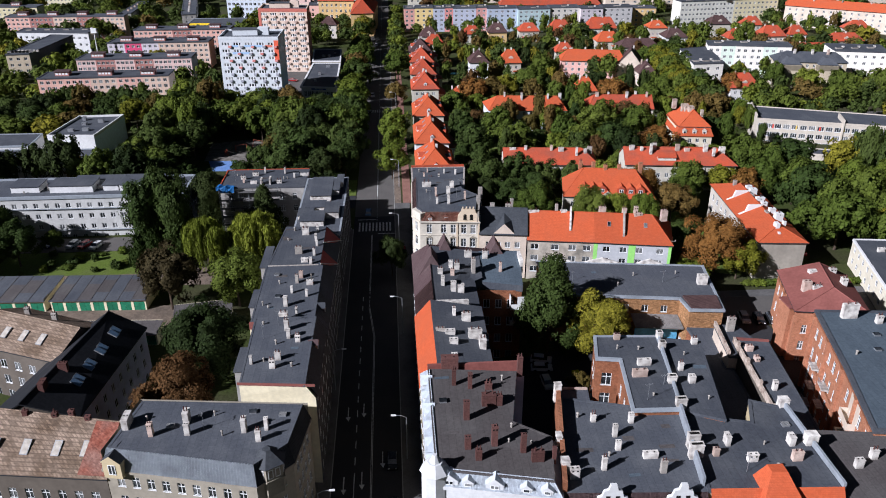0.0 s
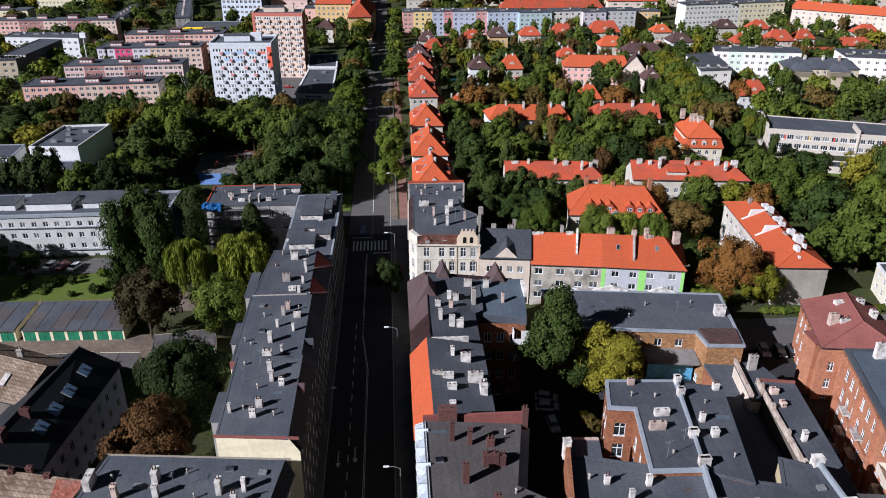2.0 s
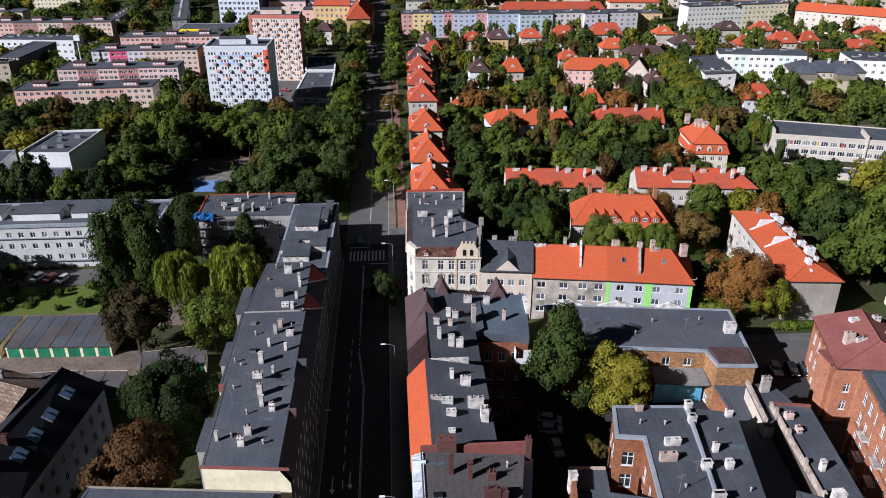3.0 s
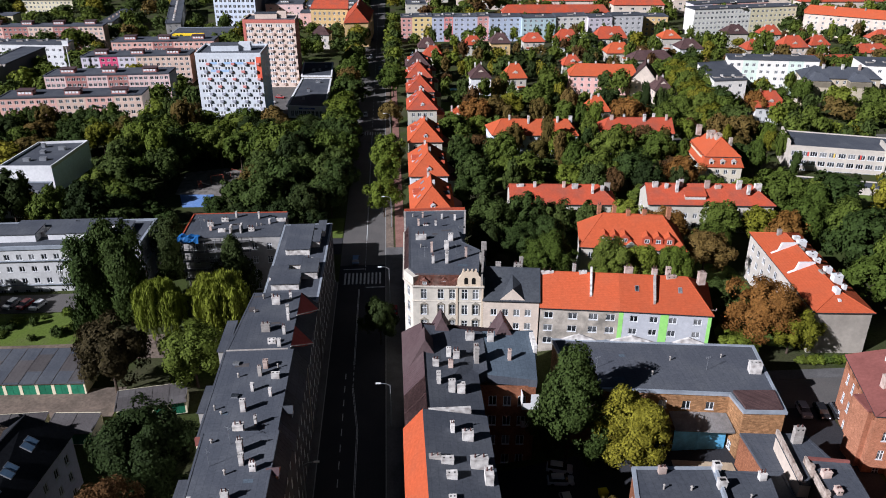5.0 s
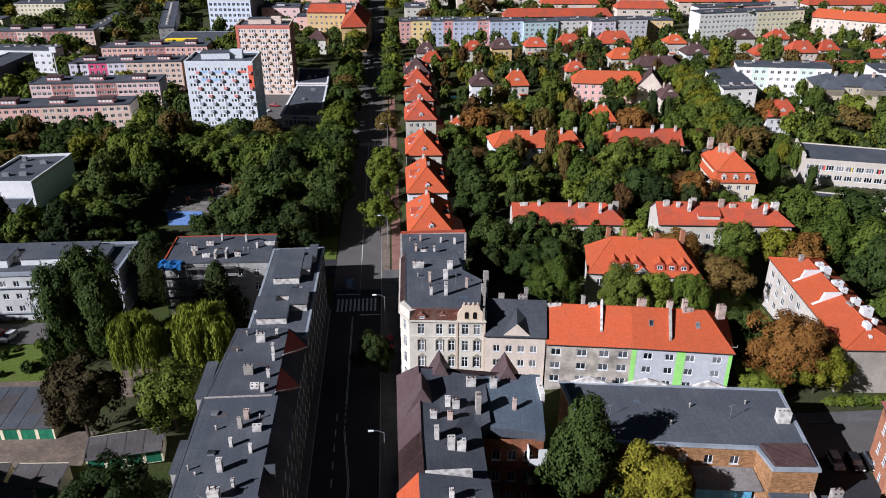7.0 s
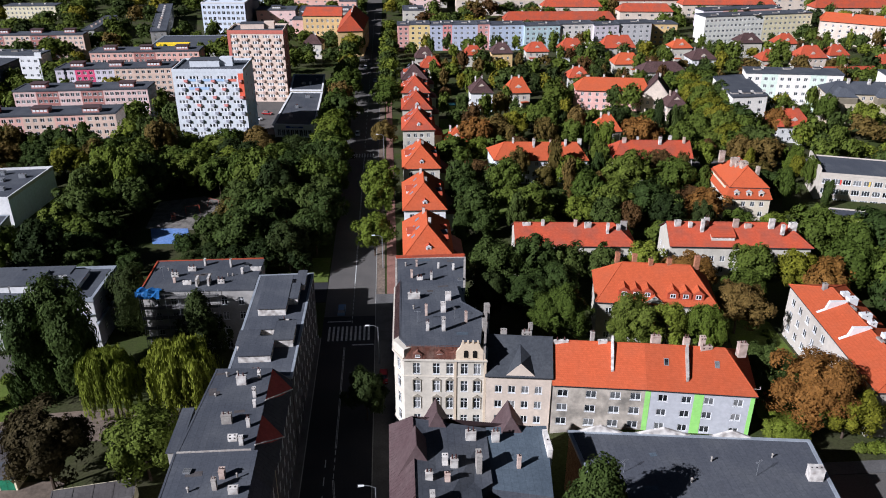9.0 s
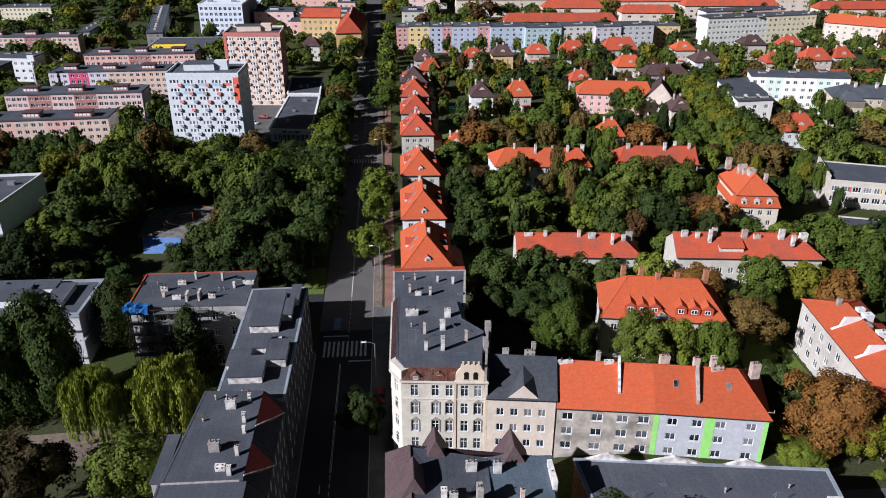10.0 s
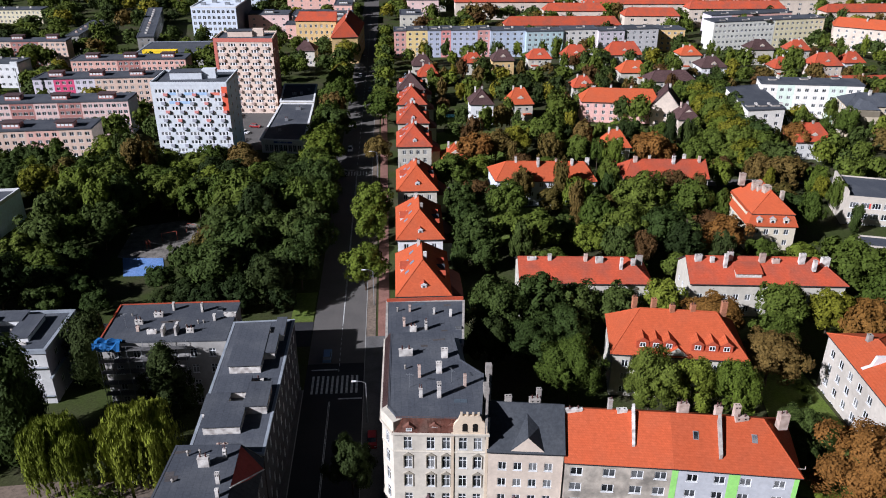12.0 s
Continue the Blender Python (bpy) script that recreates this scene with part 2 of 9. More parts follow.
# ---- mesh building ----
class Mesh:
    """Gathers faces of one mesh, each with a material slot."""

    def __init__(self):
        self.v, self.f, self.m = [], [], []

    def face(self, pts, m=0):
        i = len(self.v)
        self.v += [tuple(p) for p in pts]
        self.f.append(tuple(range(i, i + len(pts))))
        self.m.append(m)

    def box(self, x0, y0, z0, x1, y1, z1, m=0, bottom=True):
        self.hexa([(x0, y0), (x1, y0), (x1, y1), (x0, y1)], z0, z1, m, bottom)

    def hexa(self, ring, z0, z1, m=0, bottom=True, top=None):
        """A prism on a ring of plan points; top: another ring, to taper."""
        top = top or ring
        a = [(p[0], p[1], z0) for p in ring]
        b = [(p[0], p[1], z1) for p in top]
        i, k = len(self.v), len(ring)
        self.v += a + b
        for j in range(k):
            self.f.append((i + j, i + (j + 1) % k, i + k + (j + 1) % k, i + k + j))
            self.m.append(m)
        self.f.append(tuple(range(i + k, i + 2 * k)))
        self.m.append(m)
        if bottom:
            self.f.append(tuple(reversed(range(i, i + k))))
            self.m.append(m)

    def tube(self, p, q, r0, r1, k=6, m=0):
        p, q = Vector(p), Vector(q)
        d = (q - p).normalized()
        s = d.orthogonal().normalized()
        t = d.cross(s)
        i = len(self.v)
        for c, r in ((p, r0), (q, r1)):
            self.v += [tuple(c + (s * math.cos(a) + t * math.sin(a)) * r) for a in (2 * math.pi * j / k for j in range(k))]
        for j in range(k):
            self.f.append((i + j, i + (j + 1) % k, i + k + (j + 1) % k, i + k + j))
            self.m.append(m)
        self.f += [tuple(range(i + k, i + 2 * k)), tuple(reversed(range(i, i + k)))]
        self.m += [m, m]

    def data(self, name, mats):
        me = bpy.data.meshes.new(name)
        seen, order, index = {}, [], []
        for p in self.v:
            key = (round(p[0], 4), round(p[1], 4), round(p[2], 4))
            if key not in seen:
                seen[key] = len(order)
                order.append(p)
            index.append(seen[key])
        me.from_pydata(order, [], [tuple(index[i] for i in f) for f in self.f])
        for x in mats:
            me.materials.append(x)
        me.polygons.foreach_set("material_index", self.m)
        me.update()
        return me


def part(name, mesh, mats, parent, label="", at=None):
    """Links one mesh as one object, under a thing or under a part."""
    data = mesh.data(name, mats) if isinstance(mesh, Mesh) else mesh
    ob = new(name, data)
    ob.parent = parent
    if at is not None:
        ob.matrix_basis = at
    if label:
        ob["label"] = label
    return ob


def thing(name, x, y, z, label, category, group="", kind="", rz=0):
    ob = new(name)
    ob.matrix_basis = pose(x, y, z, 0, 0, rz)
    ob.empty_display_size = 0.5
    return tagged(ob, label, category, group, kind)


def structure(name, mesh, mats, label, category=""):
    return tagged(new(name, mesh.data(name, mats)), label, category or name.split("_")[0], "", "structure")


def ramp01(a, b, v):
    t = max(0.0, min(1.0, (v - a) / (b - a)))
    return t * t * (3 - 2 * t)


def ground_z(x, y):
    """The lie of the land: the street is lowest, both sides rise from it, the right one most."""
    right = 5.6 * ramp01(12, 52, x) * (1 - 0.45 * ramp01(150, 205, y)) * (1 - ramp01(230, 330, y))
    left = 2.0 * ramp01(-14, -42, x) * (1 - ramp01(215, 260, y))
    return (right + left) * ramp01(60, 95, y)


FOOTPRINTS = []     # plan outlines that trees keep clear of


def inside(x, y, ring, grow=0.0):
    """Is a plan point within grow metres of a convex or concave outline?"""
    hit, k = False, len(ring)
    for i in range(k):
        (ax, ay), (bx, by) = ring[i], ring[(i + 1) % k]
        if (ay > y) != (by > y) and x < ax + (y - ay) / (by - ay) * (bx - ax):
            hit = not hit
        if grow:
            dx, dy = bx - ax, by - ay
            t = max(0.0, min(1.0, ((x - ax) * dx + (y - ay) * dy) / (dx * dx + dy * dy)))
            if (ax + t * dx - x) ** 2 + (ay + t * dy - y) ** 2 < grow * grow:
                return True
    return hit


# ---- windows ----
WINDOWS = {}


def window_mesh(w, h, style):
    """Shared meshes of a window w by h: frame with mullions, and its panes. Local x along the wall, y inwards, z up from the sill."""
    key = (round(w, 2), round(h, 2), style)
    if key in WINDOWS:
        return WINDOWS[key]
    fr, gl = Mesh(), Mesh()
    y0, y1, b = 0.06, 0.14, (0.07 if style == "old" else 0.1)
    x0, x1 = -w / 2, w / 2
    fr.box(x0, y0, 0, x1, y1, b)
    fr.box(x0, y0, h - b, x1, y1, h)
    fr.box(x0, y0, b, x0 + b, y1, h - b)
    fr.box(x1 - b, y0, b, x1, y1, h - b)
    lights = 3 if w > 2.0 else 2 if w > 0.9 else 1
    for i in range(1, lights):
        c = x0 + w * i / lights
        fr.box(c - 0.05, y0, b, c + 0.05, y1, h - b)
    if style == "old" and h > 1.5:
        fr.box(x0 + b, y0, h * 0.68 - 0.04, x1 - b, y1, h * 0.68 + 0.04)
    gl.face([(x0 + b, y1 - 0.03, b), (x1 - b, y1 - 0.03, b), (x1 - b, y1 - 0.03, h - b), (x0 + b, y1 - 0.03, h - b)])
    fr.box(x0 - 0.08, -0.09, -0.07, x1 + 0.08, 0.06, 0.0)
    fm = FRAME_B if style == "brown" else FRAME
    WINDOWS[key] = fr.data("window", [fm]), gl.data("pane", [GLASS])
    return WINDOWS[key]


FAR_WINDOWS = {}


def far_window_mesh(w, h):
    key = (round(w, 2), round(h, 2))
    if key not in FAR_WINDOWS:
        m = Mesh()
        m.box(-w / 2, 0.05, 0, w / 2, 0.12, 0.09)
        m.box(-w / 2, 0.05, h - 0.09, w / 2, 0.12, h)
        for x in ((-w / 2, -w / 2 + 0.09), (w / 2 - 0.09, w / 2)) + (((-0.06, 0.06),) if 1 < w < 2.6 else ((-w / 6 - 0.35, -w / 6 + 0.1), (w / 6 - 0.1, w / 6 + 0.35)) if w > 1 else ()):
            m.box(x[0], 0.05, 0.09, x[1], 0.12, h - 0.09)
        m.face([(-w / 2, 0.11, 0), (w / 2, 0.11, 0), (w / 2, 0.11, h), (-w / 2, 0.11, h)], 1)
        FAR_WINDOWS[key] = m.data("window", [FRAME, GLASS])
    return FAR_WINDOWS[key]


def facade(mesh, p, q, z0, z1, holes, m=0, depth=0.16, back=1):
    """One wall face from plan point p to q (outside to its right), with reveals cut in at the holes (u0, u1, z0, z1)."""
    p, q = Vector((*p, 0)), Vector((*q, 0))
    holes = [tuple(round(v, 3) for v in h) for h in holes]
    length = (q - p).length
    d = (q - p) / length
    inn = Vector((-d.y, d.x, 0)) * depth
    us = sorted({0.0, length, *(round(h[i], 3) for h in holes for i in (0, 1))})
    zs = sorted({z0, z1, *(round(h[i], 3) for h in holes for i in (2, 3))})
    at = lambda u, z, off=0: tuple(p + d * u + Vector((0, 0, z)) + (inn if off else Vector()))
    for a, b in zip(us, us[1:]):
        for c, e in zip(zs, zs[1:]):
            mu, mz = (a + b) / 2, (c + e) / 2
            if any(h[0] < mu < h[1] and h[2] < mz < h[3] for h in holes):
                continue
            mesh.face([at(a, c), at(b, c), at(b, e), at(a, e)], m)
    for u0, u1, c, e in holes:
        # back of the reveal, black by default for the dark room behind
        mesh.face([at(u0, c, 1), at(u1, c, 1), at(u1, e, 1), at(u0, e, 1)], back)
        mesh.face([at(u0, c), at(u1, c), at(u1, c, 1), at(u0, c, 1)], m)
        mesh.face([at(u0, e, 1), at(u1, e, 1), at(u1, e), at(u0, e)], m)
        mesh.face([at(u0, c), at(u0, c, 1), at(u0, e, 1), at(u0, e)], m)
        mesh.face([at(u1, c, 1), at(u1, c), at(u1, e), at(u1, e, 1)], m)


def put_window(parent, p, q, u, z, w, h, style):
    d = (Vector(q) - Vector(p)).normalized()
    at = Matrix.Translation((p[0] + d.x * u, p[1] + d.y * u, z)) @ Matrix.Rotation(math.atan2(d.y, d.x), 4, "Z")
    if style == "far":
        return part("window", far_window_mesh(w, h), None, parent, "", at)
    fr, gl = window_mesh(w, h, style)
    ob = part("window", fr, None, parent, "", at)
    part("pane", gl, None, ob)
    return ob


def grid(n, rows, z0, dz, w, h, style="far", ends=1.0, skip=0.0, us=None):
    """A regular facade: n windows across and so many rows of them."""
    return dict(n=n, rows=rows, z0=z0, dz=dz, w=w, h=h, style=style, ends=ends, skip=skip, us=us)


def openings(spec, length):
    out, n = [], spec["n"]
    for r in range(spec["rows"]):
        for i in range(n):
            u = spec["us"][i] if spec["us"] else spec["ends"] + (length - 2 * spec["ends"]) * ((i + 0.5) / n)
            if spec["skip"] and random.random() < spec["skip"]:
                continue
            out.append((u, spec["z0"] + r * spec["dz"], spec["w"], spec["h"]))
    return out


# ---- houses ----
def walls(root, ring, z1, wall_mat, wins, z0=-0.3, trim=None, name="wall"):
    """One wall part a side of the plan ring, each with its windows as parts of the house."""
    k = len(ring)
    for i in range(k):
        p, q = ring[i], ring[(i + 1) % k]
        length = math.dist(p, q)
        specs = wins.get(i, [])
        specs = specs if isinstance(specs, list) else [specs]
        holes = [(o, s["style"]) for s in specs for o in openings(s, length)]
        holes = [(o, s) for o, s in holes if 0.2 < o[0] - o[2] / 2 and o[0] + o[2] / 2 < length - 0.2 and o[1] + o[3] < z1 - 0.1]
        m = Mesh()
        facade(m, p, q, z0, z1, [(o[0] - o[2] / 2, o[0] + o[2] / 2, o[1], o[1] + o[3]) for o, s in holes])
        mm = wall_mat[i] if isinstance(wall_mat, (list, tuple)) else wall_mat
        part(name, m, [mm, SOOT_DARK], root)
        for o, s in holes:
            put_window(root, p, q, *o, s)


def offset_ring(ring, off):
    """The plan ring (anticlockwise) moved outwards by off."""
    k, out = len(ring), []
    for i in range(k):
        a, b, c = Vector(ring[i - 1]), Vector(ring[i]), Vector(ring[(i + 1) % k])
        d0, d1 = (b - a).normalized(), (c - b).normalized()
        n0, n1 = Vector((d0.y, -d0.x)), Vector((d1.y, -d1.x))
        s = (n0 + n1) / max(0.3, 1 + n0.dot(n1))
        out.append(tuple(b + s * off))
    return out


def flat_roof(root, ring, z, roof_mat, edge_mat=None, parapet=0.25, over=0.12, slope=(0, 0)):
    """A felt roof with a raised metal-capped edge all round; slope: its fall per metre."""
    m = Mesh()
    outer, inner = offset_ring(ring, over), offset_ring(ring, min(-0.3, over - 0.25))
    zz = lambda p, a=0: z + slope[0] * (p[0] - ring[0][0]) + slope[1] * (p[1] - ring[0][1]) + a
    lift = lambda r, a: [(p[0], p[1], zz(p, a)) for p in r]
    m.face(lift(inner, 0.0))
    k = len(ring)
    lo, hi, ih, il = lift(outer, -0.35), lift(outer, parapet), lift(inner, parapet), lift(inner, 0.0)
    for i in range(k):
        j = (i + 1) % k
        m.face([lo[i], lo[j], hi[j], hi[i]], 1)
        m.face([hi[i], hi[j], ih[j], ih[i]], 1)
        m.face([ih[i], ih[j], il[j], il[i]], 1)
    m.face(list(reversed(lo)), 1)
    return part("roof", m, [roof_mat, edge_mat or roof_mat], root)


def pitched_roof(root, ring, eave, ridge, axis=0, hip=(0, 0), roof_mat=None, over=0.45, wall_mat=None, lean=0.5, fascia=None):
    """Gable or hipped roof on a four-cornered plan: axis 0 lays the ridge along the first side, 1 across it. hip: metres by which each ridge end is drawn in. lean: where across the plan the ridge lies."""
    r = ring if axis == 0 else ring[1:] + ring[:1]
    p = [Vector((*c, 0)) for c in r]
    a, b = p[0].lerp(p[3], lean), p[1].lerp(p[2], lean)
    d = (b - a).normalized()
    e = [Vector((*c, eave)) for c in offset_ring(r, over)]
    ends = [a + d * hip[0] if hip[0] else a - d * over * 0.6, b - d * hip[1] if hip[1] else b + d * over * 0.6]
    A, B = Vector((ends[0].x, ends[0].y, ridge)), Vector((ends[1].x, ends[1].y, ridge))
    if not hip[0]:
        e[0], e[3] = e[0] + d * over * 0.4, e[3] + d * over * 0.4
    if not hip[1]:
        e[1], e[2] = e[1] - d * over * 0.4, e[2] - d * over * 0.4
    m = Mesh()
    t = Vector((0, 0, 0.22))
    for up, flip in ((t, False), (Vector(), True)):
        fs = [[e[0], e[1], B, A], [e[2], e[3], A, B]]
        fs += [[e[3], e[0], A]] if hip[0] else []
        fs += [[e[1], e[2], B]] if hip[1] else []
        for f in fs:
            f = [c + up for c in f]
            m.face(list(reversed(f)) if flip else f)
    edge = [e[0], e[1]] + ([] if hip[1] else [B]) + [e[2], e[3]] + ([] if hip[0] else [A])
    for i in range(len(edge)):
        c, f = edge[i], edge[(i + 1) % len(edge)]
        m.face([c, f, f + t, c + t], 1)
    # ridge cap
    up = Vector((0, 0, 0.3))
    caps = Mesh()
    caps.tube(A + up * 0.75, B + up * 0.75, 0.14, 0.14, 5)
    for h, end, (i, j) in ((hip[0], A, (3, 0)), (hip[1], B, (1, 2))):
        if h:
            for c in (e[i], e[j]):
                caps.tube(end + up * 0.75, c + t, 0.11, 0.11, 4)
    roof = part("roof", m, [roof_mat, fascia or DARKM], root)
    tagged(part("ridge_cap", caps, [roof_mat], root), kind="stuff")
    if wall_mat:
        for h, (i, j), end in ((hip[0], (3, 0), a), (hip[1], (1, 2), b)):
            if not h:
                g = Mesh()
                s = Vector((0, 0, 0))
                u, w = Vector((p[i].x, p[i].y, eave)), Vector((p[j].x, p[j].y, eave))
                g.face([u, w, Vector((end.x, end.y, ridge - 0.05))])
                part("gable_wall", g, [wall_mat], root)
    return roof


def on_roof(roof, x, y, z, rz=0, tilt=0):
    """The pose, under a roof, of what stands at a place of the world."""
    o = roof.parent.matrix_basis.translation
    return pose(x - o.x, y - o.y, z, tilt, 0, rz)


def chimney(roof, x, y, z, w=0.9, d=0.6, h=1.8, mat_=None, pots=2, rz=0):
    """A stack with a projecting cap and dark flue openings, its foot sunk into the roof."""
    m = Mesh()
    pick = (x * 3.7 + y * 5.3) % 1.0
    if mat_ is None or mat_ is CHIM_W:
        mat_ = CHIM_P if pick < 0.13 else CHIM_G if pick < 0.24 else CHIM_W
        w, d, h = w * 0.76, d * 0.78, h * 0.95
    m.box(-w / 2, -d / 2, -0.8, w / 2, d / 2, h)
    m.box(-w / 2 - 0.04, -d / 2 - 0.04, h - 0.02, w / 2 + 0.04, d / 2 + 0.04, h + 0.07)
    for i in range(pots):
        c = -w / 2 + w * (i + 0.5) / pots
        s = min(0.16, w / pots * 0.33)
        if (x * 7.3 + y * 3.1) % 1.0 < 0.2:
            m.box(c - s * 0.8, -d / 2 - 0.012, h - 0.36, c + s * 0.8, -d / 2 + 0.02, h - 0.14, 1)
        s *= 0.7
        if pick < 0.55:
            m.tube((c, 0, h), (c, 0, h + 0.3 + pick), s, s * 0.85, 8, 2)
            m.tube((c, 0, h + 0.29 + pick), (c, 0, h + 0.302 + pick), s * 0.6, s * 0.6, 8, 1)
        else:
            m.box(c - s, -s, h + 0.071, c + s, s, h + 0.09, 1)
    return part("chimney", m, [mat_ or CHIM_W, SOOT_DARK, CHIM_B], roof, "", on_roof(roof, x, y, z, rz))


def antenna(roof, x, y, z, h=2.6, rz=20):
    """A thin mast with a small rake of cross rods."""
    m = Mesh()
    m.tube((0, 0, -0.3), (0, 0, h), 0.035, 0.025, 5)
    m.tube((-0.6, 0, h - 0.2), (0.6, 0, h - 0.2), 0.025, 0.025, 4)
    for i in range(5):
        x0 = -0.56 + i * 0.28
        m.tube((x0, -0.3 + 0.03 * i, h - 0.2), (x0, 0.3 - 0.03 * i, h - 0.2), 0.018, 0.018, 4)
    return part("antenna", m, [STEEL], roof, "", on_roof(roof, x, y, z, rz))


def roof_vent(roof, x, y, z, r=0.14, h=0.6):
    m = Mesh()
    m.tube((0, 0, -0.2), (0, 0, h), r, r, 8)
    m.tube((0, 0, h), (0, 0, h + 0.14), r * 1.7, r * 0.5, 8)
    return part("roof_vent", m, [CHIM_G], roof, "", on_roof(roof, x, y, z))


def felt_patch(roof, x, y, z, w, d, mat_, rz=0):
    m = Mesh()
    m.box(-w / 2, -d / 2, 0.004, w / 2, d / 2, 0.022)
    return part("felt_patch", m, [mat_], roof, "", on_roof(roof, x, y, z, rz))


def roof_hatch(roof, x, y, z, rz=0):
    m = Mesh()
    m.box(-0.5, -0.4, -0.1, 0.5, 0.4, 0.28)
    m.box(-0.55, -0.45, 0.28, 0.55, 0.45, 0.34, 1)
    return part("roof_hatch", m, [STEEL, GLASS], roof, "", on_roof(roof, x, y, z, rz))


def clutter(roof, spots, z, seed=0):
    """Vents, hatches, masts and felt patches, spread over a flat roof's plan spots."""
    g = random.Random(seed)
    for x, y in spots:
        k = g.random()
        if k < 0.34:
            roof_vent(roof, x, y, z, g.uniform(0.1, 0.17), g.uniform(0.4, 0.9))
        elif k < 0.52:
            antenna(roof, x, y, z, g.uniform(1.8, 3.2), g.uniform(0, 180))
        elif k < 0.64:
            roof_hatch(roof, x, y, z, g.uniform(-8, 8))
        else:
            felt_patch(roof, x, y, z, g.uniform(1.0, 2.6), g.uniform(0.5, 1.1), BROWNFELT if k < 0.82 else BLUEFELT, g.uniform(-6, 6))


def skylight(roof, x, y, z, w, h, tilt, rz=0, cover_mat=None):
    m = Mesh()
    m.box(-w / 2, -h / 2, -0.05, w / 2, h / 2, 0.12)
    m.box(-w / 2 + 0.1, -h / 2 + 0.1, 0.12, w / 2 - 0.1, h / 2 - 0.1, 0.13, 1)
    return part("skylight", m, [STEEL, cover_mat or GLASS], roof, "", on_roof(roof, x, y, z, rz, tilt))


def dormer(roof, x, y, z, w, h, depth, rz=0, face=None, top=None, win=True):
    """A small gabled dormer facing local -y."""
    m = Mesh()
    m.box(-w / 2, 0, -0.6, w / 2, depth, h)
    a, b = (-w / 2 - 0.15, -0.2, h), (w / 2 + 0.15, -0.2, h)
    c, d_ = (-w / 2 - 0.15, depth, h), (w / 2 + 0.15, depth, h)
    r0, r1 = (0, -0.2, h + w * 0.42), (0, depth, h + w * 0.42)
    m.face([a, r0, r1, c], 1)
    m.face([b, d_, r1, r0], 1)
    m.face([a, b, r0])
    m.face([d_, c, r1])
    ob = part("dormer", m, [face or RENDER_W, top or TILE], roof, "", on_roof(roof, x, y, z, rz))
    if win:
        part("window", far_window_mesh(min(w * 0.62, 1.1), h * 0.75), None, ob, "", pose(0, -0.13, 0.1))
    return ob


def house(name, label, ring, eave, wall_mat, wins=None, group="", category="building", keep=True):
    """A thing whose plan ring is given in metres of the world, anticlockwise from its front left corner."""
    root = thing(name, ring[0][0], ring[0][1], 0, label, category, group)
    if keep:
        FOOTPRINTS.append(list(ring))
    local = [(p[0] - ring[0][0], p[1] - ring[0][1]) for p in ring]
    if wall_mat:
        walls(root, local, eave, wall_mat, wins or {})
    return root, local


# ---- ground, streets ----
m = Mesh()
gx = [-3000, -600, -200] + list(range(-120, 201, 4)) + [260, 600, 3000]
gy = [-1500, -200, 50] + list(range(60, 341, 4)) + [500, 1000, 4500]
for a, b in zip(gx, gx[1:]):
    for c, e in zip(gy, gy[1:]):
        m.face([(p, q, ground_z(p, q)) for p, q in ((a, c), (b, c), (b, e), (a, e))])
structure("ground", m, [GROUND], "lawn and bare earth under the whole district", "ground")


def strip(name, ring, z, mat_, label, category=""):
    """A laid surface a few centimetres above the ground, with a solid edge."""
    m = Mesh()
    a, b, c, d = (Vector(p) for p in ring[:4])
    ring = [tuple(p) for p in ring]
    if len(ring) == 4:
        k, n = max(1, int((b - a).length / 4)), max(1, int((d - a).length / 4))
        if max(abs(ground_z(*p)) for p in ring + [tuple(a.lerp(c, 0.5))]) < 0.01:
            k = n = 1
        at = lambda i, j: a.lerp(b, i / k).lerp(d.lerp(c, i / k), j / n)
        up = lambda p: (p.x, p.y, ground_z(p.x, p.y) + z + (0.05 if k * n > 1 else 0))
        low = lambda p: (p.x, p.y, ground_z(p.x, p.y) - 0.2)
        for i in range(k):
            for j in range(n):
                m.face([up(at(i, j)), up(at(i + 1, j)), up(at(i + 1, j + 1)), up(at(i, j + 1))])
        rim = [at(i, 0) for i in range(k)] + [at(k, j) for j in range(n)] + [at(i, n) for i in range(k, 0, -1)] + [at(0, j) for j in range(n, 0, -1)]
        for p, q in zip(rim, rim[1:] + rim[:1]):
            m.face([low(p), low(q), up(q), up(p)])
    else:
        h = max(ground_z(*p) for p in ring)
        m.hexa(ring, -0.2, h + z + 0.05, 0, False)
    return structure(name, m, [mat_], label, category)


def rect(x0, y0, x1, y1):
    return [(x0, y0), (x1, y0), (x1, y1), (x0, y1)]


# the colour changes at y = 212, where the houses' shadow ends
strip("road_main", rect(-6.6, -60, 5.2, 212), 0.02, ASPHALT_SHADE, "asphalt street with worn lane markings, shade darkened into its colour", "road")
strip("road_avenue", rect(-6.6, 212.02, 5.2, 760), 0.02, ASPHALT_SUN, "worn asphalt avenue under trees, in the lighter sunlit grey", "road")
strip("pavement_left", rect(-10.2, -60, -6.75, 203), 0.14, PAVING, "grey paved footway beside the street", "pavement")
strip("pavement_right", rect(5.35, -60, 10.0, 222), 0.14, PAVING, "grey paved footway beside the street", "pavement")
strip("pavement_far_right", rect(8.0, 222, 10.6, 420), 0.13, REDPAVE, "red brick footway and cycle path", "pavement")
strip("pavement_verge", rect(5.35, 222, 7.45, 420), 0.10, DIRT, "bare gravel verge with a strip of grass", "pavement")
strip("kerb_left", rect(-6.75, -60, -6.6, 203), 0.16, KERB, "stone kerb", "kerb")
strip("kerb_right", rect(5.2, -60, 5.35, 420), 0.16, KERB, "stone kerb", "kerb")
